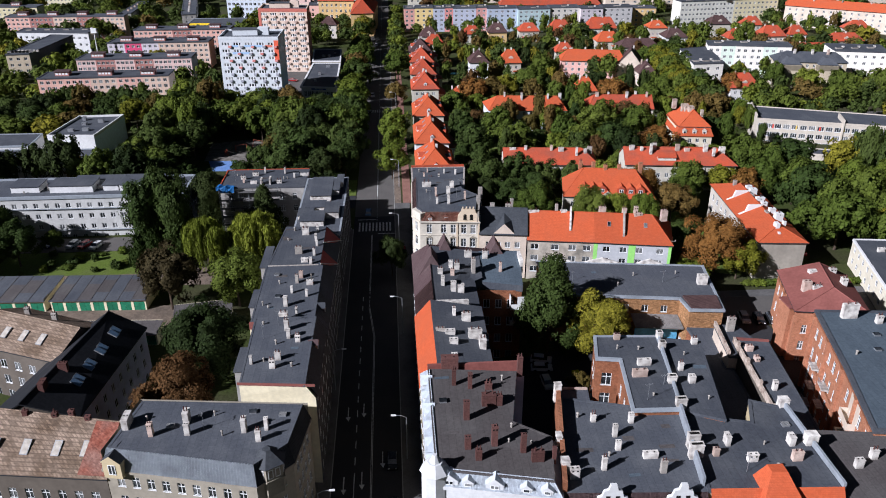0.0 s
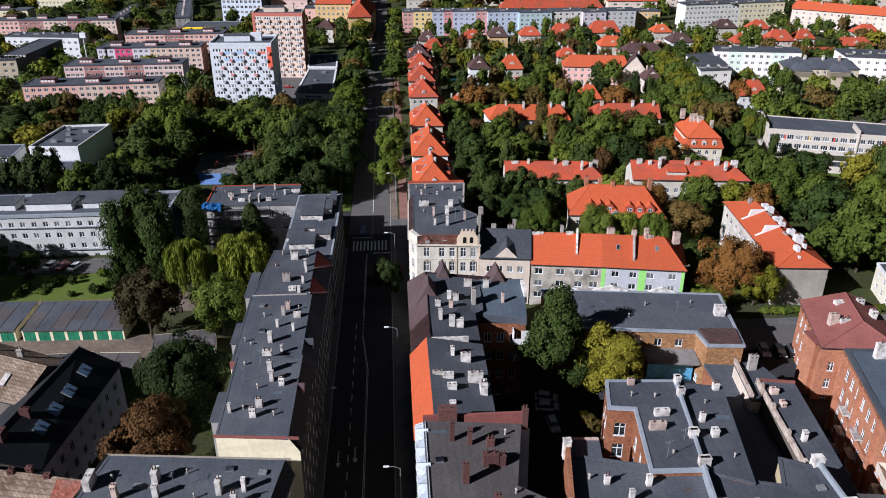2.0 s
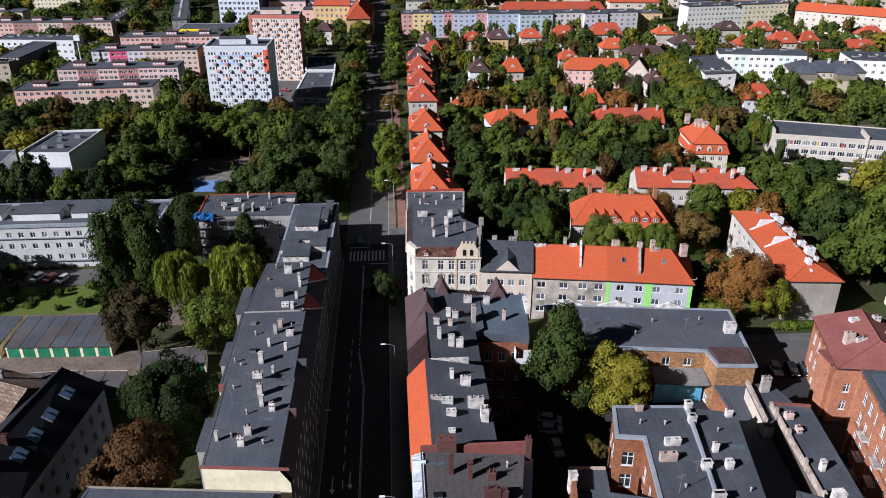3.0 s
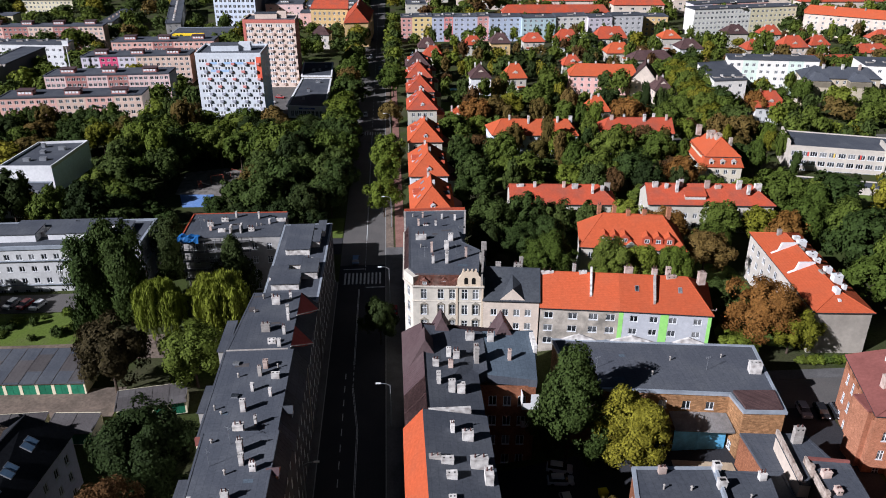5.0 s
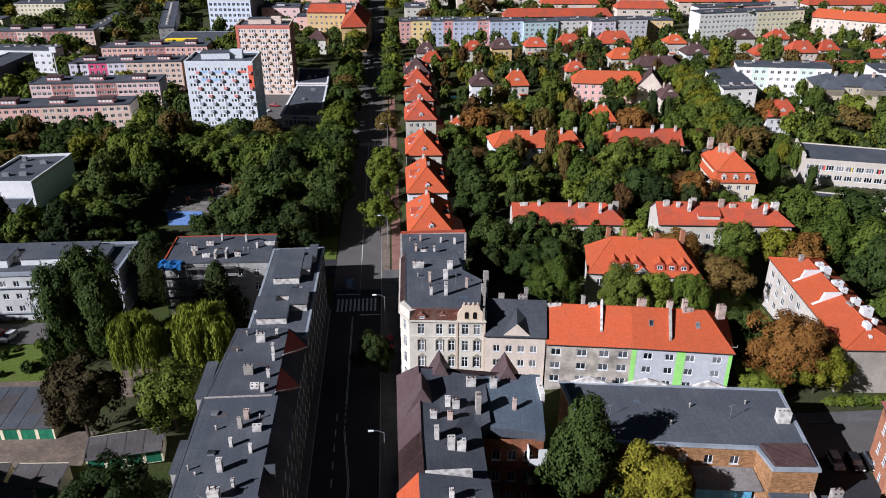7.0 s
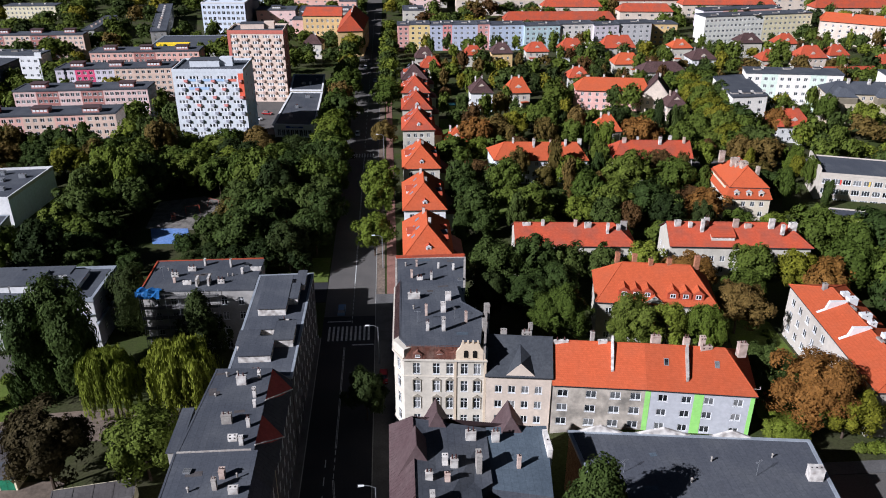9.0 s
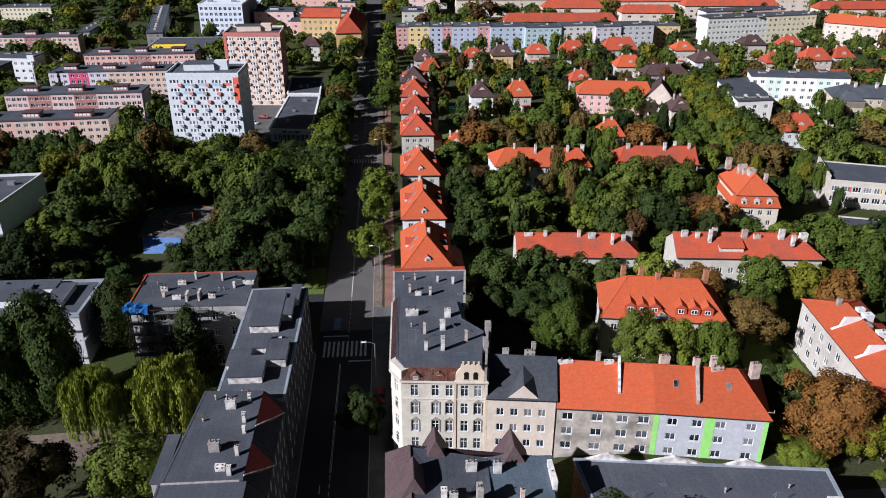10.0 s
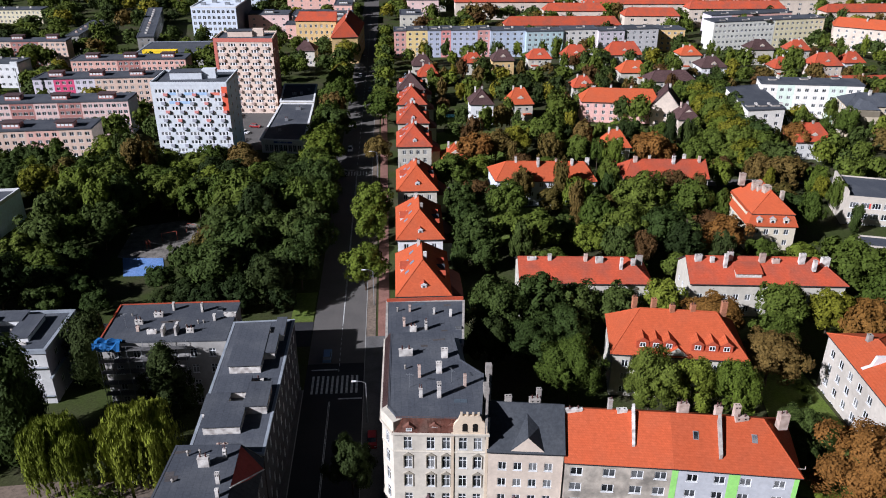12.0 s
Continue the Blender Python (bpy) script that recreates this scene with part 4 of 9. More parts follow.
ring = [(-42.0, 199.2), (-19.2, 198.6), (-18.9, 212.0), (-42.2, 212.6)]
root, roof = street_house("scaffolded_tenement", "tenement with a red-edged felt roof behind scaffolding", ring, 15.4, BITUMEN, GREYW,
                          {0: grid(6, 4, 1.2, 3.5, 1.2, 1.8, "old")}, [(-36.5, 205.0, 1.9, 0.6, 1.0), (-31.0, 201.2, 0.5, 2.6, 1.6), (-28.6, 201.4, 0.5, 2.8, 1.8), (-33.2, 201.4, 2.2, 0.6, 0.8), (-26.2, 201.4, 1.8, 0.6, 0.9), (-31.2, 210.0, 0.5, 1.0, 1.6), (-25.5, 209.0, 0.5, 1.0, 1.8), (-22.5, 205.5, 0.6, 0.8, 1.3), (-33.5, 207.6, 2.2, 0.8, 0.9), (-19.8, 206.8, 3.0, 0.6, 0.8), (-36.0, 202.5, 0.7, 0.7, 1.0)], BITUMEN)
m = Mesh()
m.box(-0.25, -0.1, 15.0, 0.05, 13.4, 15.6)
m.box(-0.2, 13.2, 15.0, 23.0, 13.45, 15.6)
part("eaves_board", m, [TILE_OLD], root, "red eaves board")
# scaffold with sheeting
sc = thing("scaffold", -42, 197.2, 0, "steel scaffold with planks and a blue tarpaulin", "scaffold")
for i in range(7):
    m = Mesh()
    for y in (0, 1.2):
        m.tube((i * 2.6, y, 0), (i * 2.6, y, 15.5), 0.05, 0.05, 5)
    part("upright", m, [STEEL], sc)
for k in range(1, 7):
    m = Mesh()
    m.box(-0.2, 0, k * 2.4, 15.8, 1.2, k * 2.4 + 0.08)
    m.tube((-0.2, 0, k * 2.4 + 1.0), (15.8, 0, k * 2.4 + 1.0), 0.04, 0.04, 4)
    part("deck", m, [PAVING], sc)
m = Mesh()
for i in range(8):
    for j in range(4):
        pt = lambda a, b: (a * 0.6 - 0.6, b * 0.62 - 0.6, 15.9 + 1.1 * noise.noise((a * 0.6, b * 0.6, 3)) - 0.9 * (b == 0))
        m.face([pt(i, j), pt(i + 1, j), pt(i + 1, j + 1), pt(i, j + 1)])
part("tarpaulin", m, [TARP], sc, "crumpled blue tarpaulin")

ring = [(-108, 199.0), (-52.2, 199.4), (-52.0, 213.7), (-108, 213.2)]
root, loc = house("white_block", "pale four-storey block, shade painted on one end wall, with a recessed grey attic", ring, 13.6, [plaster((0.53, 0.52, 0.49), 0.35), SHADED_WHITE, WHITE, WHITE],
                  {0: [grid(19, 4, 1.2, 3.1, 1.25, 1.45, "new")], 1: grid(2, 4, 1.2, 3.1, 1.2, 1.4)})
roof = flat_roof(root, loc, 13.6, BITUMEN, ZINC, 0.45, 0.3)
for x0, y0, x1, y1, h in ((-99, 203.2, -91.5, 209, 1.7), (-88.5, 202.6, -77.0, 208.5, 2.0), (-84, 209, -60, 212.4, 1.2), (-74.5, 203.5, -70.5, 211, 1.6), (-70, 203.2, -64.5, 209.5, 1.8), (-60, 203, -56.5, 211, 1.0)):
    m = Mesh()
    m.box(x0, y0, 13.4, x1, y1, 13.6 + h)
    m.box(x0 - 0.25, y0 - 0.3, 13.6 + h, x1 + 0.25, y1 + 0.25, 13.8 + h, 1)
    part("roof_box", m, [WHITE, BITUMEN], roof, "", pose(108, -199.0, 0))
clutter(roof, [(-104 + i * 4.3, 201.6 + (i * 5 % 9)) for i in range(11)], 13.6, 8)
stack_row(roof, [(-89.5, 205, 1.2, 0.8, 1.2), (-76, 205.5, 2.0, 0.7, 1.2), (-57.5, 202, 2.6, 0.5, 0.5), (-58.8, 207.4, 0.7, 0.7, 0.9), (-95, 210.5, 1.3, 0.7, 1.0)], 13.6)
m = Mesh()
m.box(55.9, -0.3, 8.0, 56.4, 14.6, 8.3)
m.box(-0.2, -0.28, 3.95, 55.9, -0.02, 4.15)
m.box(-0.2, -0.28, 10.3, 55.9, -0.02, 10.5)
part("string_course", m, [ZINC], root)

# low pale buildings beyond the park edge
ring = [(-116, 269.7), (-99.6, 268.7), (-97.1, 295.0), (-113.4, 294.0)]
# second wall is white plaster tinted blue, as skylight colours it
root, loc = house("white_box_hall", "white flat-roofed hall, one side wall tinted for blue skylight", ring, 9.5, [WHITE, plaster((0.74, 0.84, 0.94), 0.1), WHITE, WHITE])
roof = flat_roof(root, loc, 8.9, BITUMEN, WHITE, 0.75, 0.05)
stack_row(roof, [(-110, 276, 2, 1.2, 1.0), (-105, 276.5, 2.2, 1.3, 1.0), (-108, 284, 1.6, 1.6, 0.9), (-103, 287, 2.0, 1.2, 1.1), (-110, 290, 1.2, 1.2, 1.3)], 8.9, STEEL)
ring = [(-140, 250.6), (-96.6, 248.8), (-98.0, 263.8), (-140, 265)]
root, loc = house("low_school_wing", "low white building with dark upright windows and a grey roof", ring, 6.0, WHITE, {0: grid(14, 1, 1.0, 3, 1.2, 4.2, "new")})
roof = flat_roof(root, loc, 6.0, BITUMEN, ZINC, 0.25)
stack_row(roof, [(-124 + 5.0 * i, 258 - (i % 3) * 2.0, 1.6, 1.2, 0.8) for i in range(6)], 6.0, STEEL)
ring = [(-165, 264), (-121, 266), (-122, 280), (-165, 280)]
root, loc = house("flat_roofed_hall", "wide low hall with a plain grey roof", ring, 7.0, WHITE)
flat_roof(root, loc, 7.0, BITUMEN, ZINC, 0.25)

# garages and sheds
def garage_row(x0, y0, x1, y1, depth, n, label):
    ang = math.degrees(math.atan2(y1 - y0, x1 - x0))
    length = math.dist((x0, y0), (x1, y1))
    g = thing("garage_row", x0, y0, ground_z(x0, y0) - 0.02, label, "garage", "garages", rz=ang)
    FOOTPRINTS.append([(x0, y0), (x1, y1), (x1, y1 + depth), (x0, y0 + depth)])
    w = length / n
    m = Mesh()
    facade(m, (0, 0), (length, 0), 0, 2.9, [(i * w + 0.3, (i + 1) * w - 0.3, 0.05, 2.3) for i in range(n)], 0, 0.15, 0)
    facade(m, (length, 0), (length, depth), 0, 3.2, [])
    facade(m, (length, depth), (0, depth), 0, 3.5, [])
    facade(m, (0, depth), (0, 0), 0, 3.2, [])
    part("wall", m, [CREAM, SOOT_DARK], g)
    for i in range(n):
        if i % 3 != 1:
            q = Mesh()
            q.box(i * w + 0.1, 0.2 + (i % 2) * depth * 0.3, 2.95, (i + 1) * w - 0.1, depth * (0.65 + 0.17 * (i % 2)), 2.975)
            part("felt_patch", q, [BROWNFELT], g).rotation_euler.x = math.atan2(0.55, depth)
        d = Mesh()
        a, b = i * w + 0.34, (i + 1) * w - 0.34
        d.box(a, 0.05, 0.05, (a + b) / 2 - 0.02, 0.12, 2.28)
        d.box((a + b) / 2 + 0.02, 0.05, 0.05, b, 0.12, 2.28)
        part("garage_door", d, [GREENDOOR], g)
    for i in range(n):
        r = Mesh()
        r.tube((i * w, -0.35, 2.97), (i * w, depth + 0.2, 2.97), 0.06, 0.06, 4)
        part("roof_seam", r, [BROWNFELT], g).rotation_euler.x = math.atan2(0.55, depth)
    r = Mesh()
    r.box(-0.2, -0.35, 2.85, length + 0.2, depth + 0.2, 2.96)
    ob = part("roof", r, [BROWNFELT if n < 5 else BITUMEN], g)
    ob.rotation_euler.x = math.atan2(0.55, depth)
    return g


garage_row(-73.4, 157.6, -52.0, 156.8, 11.0, 7, "row of brick garages with green doors and felt roof")
garage_row(-92.0, 158.2, -74.8, 157.6, 11.2, 5, "row of older garages with a grey roof")
garage_row(-53.6, 142.2, -45.6, 141.8, 4.6, 2, "pair of small garages with a felt roof")
garage_row(-43.4, 147.8, -31.4, 149.8, 5.0, 4, "low garages between trees with a grey roof")
garage_row(-64.0, 141.6, -54.6, 142.0, 5.2, 3, "low brown-roofed sheds beside the yard")

# ---- tenements on the right of the street ----
OFFWHITE = plaster((0.6, 0.6, 0.59), 0.35)
ring = [(8.6, 75.2), (25.0, 71.6), (26.6, 81.6), (21.8, 85.2), (24.2, 97.4), (8.7, 99.2)]
# last wall, to the street, is darkened so little light bounces into the street
root, loc = house("corner_palace_tenement", "ornate white corner tenement with a brown felt roof", ring, 21.8, [OFFWHITE, BRICK, BRICK, BRICK, BRICK, DARKPL],
                  {0: grid(6, 5, 1.0, 3.9, 1.3, 2.2, "old"), 5: grid(8, 5, 1.0, 3.9, 1.3, 2.2, "old")})
roof = flat_roof(root, loc, 23.4, BROWNFELT, BROWNFELT, 0.1, -0.9)
m = Mesh()
facade(m, offset_ring(loc, -0.9)[3], offset_ring(loc, -0.9)[4], 21, 23.4, [])
facade(m, offset_ring(loc, -0.9)[1], offset_ring(loc, -0.9)[2], 21, 23.4, [])
facade(m, offset_ring(loc, -0.9)[2], offset_ring(loc, -0.9)[3], 21, 23.4, [])
part("attic_wall", m, [BRICK, SOOT_DARK], root)


def ornate_gable(root, p, q, u, z, w, h):
    """A white stepped and curved gable standing on the cornice, with two small windows."""
    d = (Vector(q) - Vector(p)).normalized()
    m = Mesh()
    prof = [(-w / 2, 0), (w / 2, 0), (w / 2, h * 0.35), (w * 0.36, h * 0.42), (w * 0.3, h * 0.68), (w * 0.16, h * 0.74), (w * 0.1, h), (-w * 0.1, h), (-w * 0.16, h * 0.74), (-w * 0.3, h * 0.68), (-w * 0.36, h * 0.42), (-w / 2, h * 0.35)]
    i = len(prof)
    m.face([(x, -0.1, z_) for x, z_ in prof])
    m.face([(x, 0.35, z_) for x, z_ in reversed(prof)])
    for k in range(i):
        (a, b), (c, e) = prof[k], prof[(k + 1) % i]
        m.face([(a, -0.1, b), (a, 0.35, b), (c, 0.35, e), (c, -0.1, e)])
    for s in (-0.16, 0.16):
        m.box(w * s - w * 0.07, -0.13, h * 0.12, w * s + w * 0.07, -0.09, h * 0.45, 1)
    at = Matrix.Translation((p[0] + d.x * u, p[1] + d.y * u, z)) @ Matrix.Rotation(math.atan2(d.y, d.x), 4, "Z")
    return part("ornate_gable", m, [OFFWHITE, SOOT_DARK], root, "", at)


PALEZINC = mat("pale_painted_sheet", (0.56, 0.6, 0.64), 0.5, 0.12, 0.5, 0.5, 1.5, (0.34, 0.36, 0.38), 0.1)
lo, hi = offset_ring(loc, 0.2), offset_ring(loc, -1.2)
seamed(root, [((*lo[0], 21.8), (*lo[1], 21.8), (*hi[1], 23.6), (*hi[0], 23.6)), ((*lo[5], 21.8), (*lo[0], 21.8), (*hi[0], 23.6), (*hi[5], 23.6))], PALEZINC, 0.6, "mansard", "pale painted sheet mansard")
for i, us in ((0, (2.6, 5.0, 8.4, 12.4, 15.0)), (5, (3.0, 6.4, 9.8, 13.2, 16.6, 20.0))):
    p, q = Vector(loc[i]), Vector(loc[(i + 1) % 6])
    d = (q - p).normalized()
    for j, u in enumerate(us):
        w = 2.2 if j in (0, 2) else 1.4
        o = root.matrix_basis.translation
        dormer(roof, o.x + p.x + d.x * u, o.y + p.y + d.y * u, 21.9, w, 0.9 if w > 2 else 0.8, 1.5, math.degrees(math.atan2(d.y, d.x)), OFFWHITE, PALEZINC)
m = Mesh()
m.hexa(offset_ring(loc, 0.3), 21.3, 21.8)
part("cornice", m, [OFFWHITE], root)
m = Mesh()
ang = [2 * math.pi * i / 8 for i in range(8)]
m.hexa([(1.7 * math.cos(a), 1.7 * math.sin(a)) for a in ang], 19, 23.6)
m.hexa([(2.0 * math.cos(a), 2.0 * math.sin(a)) for a in ang], 23.6, 24.9, 0, True, [(1.0 * math.cos(a), 1.0 * math.sin(a)) for a in ang])
m.hexa([(0.7 * math.cos(a), 0.7 * math.sin(a)) for a in ang], 24.9, 26.0, 0, True, [(0.3 * math.cos(a), 0.3 * math.sin(a)) for a in ang])
part("corner_turret", m, [OFFWHITE], root, "white domed turret", pose(0.8, 0.6, 0))
stack_row(roof, [(13.3, 94.0, 0.6, 0.6, 2.6), (15.6, 93.0, 0.6, 0.6, 2.6), (14.4, 85.9, 0.8, 0.8, 2.9), (17.9, 88.9, 2.0, 1.0, 1.8), (19.4, 88.8, 0.8, 0.8, 1.6), (18.3, 92.6, 1.0, 0.8, 1.0), (17.6, 80.2, 0.8, 0.8, 3.0), (21.2, 78.6, 0.7, 0.7, 2.8), (14.0, 79.8, 0.8, 0.8, 1.8), (15.2, 77.6, 0.8, 0.8, 1.4), (22.8, 76.8, 1.6, 0.8, 1.5), (25.0, 77.0, 0.5, 0.5, 1.8), (13.0, 98.6, 2.6, 1.4, 1.8), (23.6, 96.8, 0.8, 0.8, 2.6)], 23.4, CHIM_B)
clutter(roof, [(11.4, 90.0), (16.4, 96.0), (20.6, 94.6), (12.0, 83.0), (20.4, 83.6), (19.6, 80.6), (11.6, 95.8), (22.6, 80.0)], 23.4, 5)
m = Mesh()
m.box(1.0, 23.3, 21.5, 15.8, 23.7, 23.95)
part("firewall", m, [REDFELT], root)

ring = [(25.6, 72.6), (43.6, 71.6), (46.0, 87.4), (28.7, 92.2)]
root, loc = house("inner_tenement", "tenement with a flat felt roof and many white stacks", ring, 21.6, BRICK, {2: grid(4, 4, 1.5, 3.8, 1.2, 1.9)})
roof = flat_roof(root, loc, 21.6, BITUMEN, BITUMEN, 0.1)
clutter(roof, [(30.0, 80.4), (33.0, 79.0), (36.6, 82.4), (41.4, 80.4), (42.6, 84.6), (30.6, 87.4), (35.4, 75.2), (41.2, 77.6)], 21.6, 6)
stack_row(roof, [(27.4, 75.2, 1.6, 0.9, 1.7), (31.6, 76.5, 0.8, 0.8, 2.1), (34.5, 80.2, 0.9, 0.7, 1.5), (34.8, 83.0, 0.8, 0.8, 2.0), (38.4, 78.4, 2.6, 0.9, 0.9), (39.2, 75.5, 1.0, 0.8, 2.0), (32.6, 86.4, 0.9, 0.8, 1.2), (37.9, 85.8, 0.9, 0.8, 1.6)], 21.6)
m = Mesh()
m.hexa([(-0.3, 0), (0.3, 0), (3.4, 19.6), (2.8, 19.6)], 19, 23.2)
part("firewall", m, [BRICK], root)
m = Mesh()
for x0, y0, x1, y1, z in ((2.5, 19.2, 3.5, 20.1, 24.0), (0.3, 3.2, 1.3, 4.4, 23.6), (0.6, 8.2, 1.3, 9.4, 23.6)):
    m = Mesh()
    m.box(x0, y0, 21, x1, y1, z)
    m.box(x0 - 0.06, y0 - 0.06, z, x1 + 0.06, y1 + 0.06, z + 0.1)
    part("chimney", m, [CHIM_W], root)
for u in (5.8, 14.6):
    ornate_gable(root, loc[0], (loc[1][0], loc[1][1]), u, 20.6, 3.8, 3.2).location.y -= 1.0
seamed(root, [((loc[0][0], loc[0][1] - 1.8, 19.0), (loc[1][0], loc[1][1] - 1.8, 19.0), (loc[1][0], loc[1][1] - 0.12, 21.7), (loc[0][0], loc[0][1] - 0.12, 21.7))], MAROON, 0.6)

ring = [(28.8, 92.4), (34.6, 91.0), (36.0, 102.0), (30.8, 102.4)]
root, loc = house("low_annexe", "low annexe with a sloping felt roof", ring, 15.5, BRICK)
flat_roof(root, loc, 15.6, BITUMEN, BITUMEN, 0.06)
m = Mesh()
m.hexa([(2.0, 9.7), (7.2, 9.3), (7.2, 9.7), (2.0, 10.1)], 15.2, 15.95)
part("parapet", m, [CHIM_P], root, "pale capped end parapet")

ring = [(38.6, 87.2), (45.9, 87.0), (48.3, 106.3), (37.9, 107.0), (36.6, 100.6), (40.3, 100.0)]
root, loc = house("brick_rear_wing", "brown brick rear wing with white windows and a felt roof", ring, 22.4, BRICK,
                  {4: grid(1, 5, 2.0, 3.9, 1.6, 2.3, "old"), 5: grid(3, 5, 2.0, 3.9, 1.2, 2.2, "old"), 3: grid(2, 5, 2, 3.9, 1.2, 2.0, "old"), 2: grid(4, 5, 2, 3.9, 1.2, 2.0, "old")})
roof = flat_roof(root, loc, 22.6, BITUMEN, ZINC, 0.12, 0.2)
clutter(roof, [(40.6, 103.0), (44.0, 102.6), (42.6, 90.4), (45.0, 93.0), (41.4, 89.4)], 22.6, 7)
stack_row(roof, [(41.3, 105.9, 1.3, 0.8, 1.0), (43.6, 98.4, 2.8, 0.9, 1.0), (42.0, 95.4, 3.0, 0.9, 1.2)], 22.6)
ring = [(46.0, 87.0), (51.2, 84.6), (55.0, 104.6), (48.4, 106.3)]
root, loc = house("felt_roofed_wing", "rear wing with a flat felt roof", ring, 22.2, BRICK, {1: grid(5, 5, 2, 3.9, 1.2, 2.0, "old"), 2: grid(2, 5, 2, 3.9, 1.2, 2.0, "old")})
roof = flat_roof(root, loc, 22.3, BITUMEN, BITUMEN, 0.08)
clutter(roof, [(51.0, 101.0), (50.6, 89.4), (52.4, 97.6)], 22.3, 4)
stack_row(roof, [(49.0, 97.0, 0.9, 0.9, 1.4), (49.6, 93.8, 1.2, 1.2, 1.2), (53.8, 104.2, 1.2, 0.9, 1.1)], 22.3)
m = Mesh()
for i in range(8):
    a, b = Vector((2.4, 19.4)), Vector((-2.6, -14.6))
    p, q = a.lerp(b, i / 8), a.lerp(b, (i + 1) / 8)
    m.hexa([(p.x - 0.17, p.y), (q.x - 0.17, q.y), (q.x + 0.17, q.y), (p.x + 0.17, p.y)], 20, 23.2)
part("firewall", m, [ZINC], root, "zinc-capped party wall")
for x, y, s in ((1.9, 15.8, 1.0), (0.4, 6.5, 1.2), (-0.2, 0.9, 1.5), (-1.6, -9.0, 1.8), (2.4, 18.8, 0.9), (-1.2, -6.9, 1.6)):
    m = Mesh()
    m.box(x - s / 2, y - 0.45, 21.5, x + s / 2, y + 0.45, 23.8)
    m.box(x - s / 2 - 0.06, y - 0.51, 23.8, x + s / 2 + 0.06, y + 0.51, 23.9)
    m.box(x - s / 2 + 0.15, y - 0.2, 23.9, x + s / 2 - 0.15, y + 0.2, 23.94, 1)
    part("chimney", m, [CHIM_W, SOOT_DARK], root)

ring = [(43.8, 71.6), (61.0, 70.8), (61.2, 87.3), (56.8, 89.4), (55.0, 84.4), (46.0, 86.8)]
root, loc = house("tenement_with_orange_mansard", "tenement with an orange tiled mansard and felt roof", ring, 21.8, OCHRE, {3: grid(2, 4, 2, 3.9, 1.2, 1.9), 4: grid(3, 4, 2, 3.9, 1.2, 1.9)})
roof = flat_roof(root, loc, 21.8, BITUMEN, BITUMEN, 0.1)
clutter(roof, [(50.0, 74.6), (54.6, 79.6), (54.4, 75.0), (59.4, 83.4)], 21.8, 12)
stack_row(roof, [(47.2, 78.0, 1.0, 0.8, 1.2), (49.6, 80.2, 0.8, 1.6, 1.6), (51.6, 76.6, 1.8, 0.8, 1.2), (57.6, 76.4, 1.8, 0.9, 1.5), (58.3, 79.6, 1.0, 1.6, 1.5)], 21.8)
m = Mesh()
t = [(0.2, -2.2, 18.4), (17.4, -3.0, 18.4), (17.2, -0.9, 22.2), (0.2, -0.1, 22.2)]
m.face(t)
m.face(list(reversed(t)))
m.hexa([(5.0, -3.2), (12.6, -3.5), (12.4, 2.6), (5.6, 2.6)], 18.2, 21.6, 0, True, [(6.4, -2.0), (11.2, -2.2), (11.2, 2.4), (6.6, 2.4)])
m.hexa([(6.4, -2.0), (11.2, -2.2), (11.2, 2.4), (6.6, 2.4)], 21.6, 24.0, 0, True, [(8.0, 0.4), (10.0, 0.3), (10.0, 1.8), (8.0, 1.8)])
part("mansard", m, [TILE], root, "orange tiled mansard")
m = Mesh()
m.hexa([(17.1, -0.8), (17.45, -0.8), (17.55, 16.4), (17.2, 16.6)], 20, 22.7)
part("firewall", m, [ZINC], root, "zinc-capped party wall")
m = Mesh()
m.box(16.4, 7.3, 21.6, 18.0, 8.5, 23.4)
m.box(16.34, 7.24, 23.4, 18.06, 8.56, 23.5)
part("chimney", m, [CHIM_W], root)
m = Mesh()
m.box(16.6, 15.6, 21.6, 18.0, 16.7, 23.1)
m.box(16.54, 15.54, 23.1, 18.06, 16.76, 23.2)
part("chimney", m, [CHIM_W], root)

ring = [(61.3, 66.0), (80, 65.0), (78.0, 81.8), (61.6, 83.9)]
root, loc = house("brown_roofed_tenement", "tenement with a plain brown felt roof", ring, 20.4, BRICK)
roof = flat_roof(root, loc, 20.4, BROWNFELT, BROWNFELT, 0.1)
stack_row(roof, [(66.2, 76.0, 1.4, 0.9, 1.4), (69.2, 77.6, 1.2, 1.0, 1.5), (72.2, 72.6, 1.2, 1.0, 1.6)], 20.4)

PARTYW = mat("weathered_cream_plaster", (0.46, 0.38, 0.31), 0.92, 0.25, 0.5, 0.9, 1.2, (0.2, 0.14, 0.11), 0.2)
ring = [(63.2, 88.0), (68.2, 87.6), (71.6, 113.0), (66.0, 114.0)]
# fourth wall gets dark plaster for the deep shade in the gap beside it
root, loc = house("narrow_back_house", "narrow back house with a cream party wall and felt roof", ring, 16.2, [GREYW, GREYW, GREYW, DARKPL])
roof = flat_roof(root, loc, 16.2, BITUMEN, BITUMEN, 0.08)
m = Mesh()
m.hexa([(-0.2, 0), (0.15, 0), (2.85, 26.2), (2.5, 26.3)], 15.6, 16.7)
for v in (5.5, 12.0, 18.4, 23.6):
    m.box(v * 0.103 - 0.25, v, 16.0, v * 0.103 + 0.25, v + 0.7, 17.2)
part("firewall", m, [PARTYW], root, "cream weathered party wall")
m = Mesh()
m.hexa([(2.9, 25.8), (8.5, 24.8), (8.5, 25.1), (2.9, 26.2)], 15.8, 16.7)
part("parapet", m, [REDFELT], root, "dark red parapet")
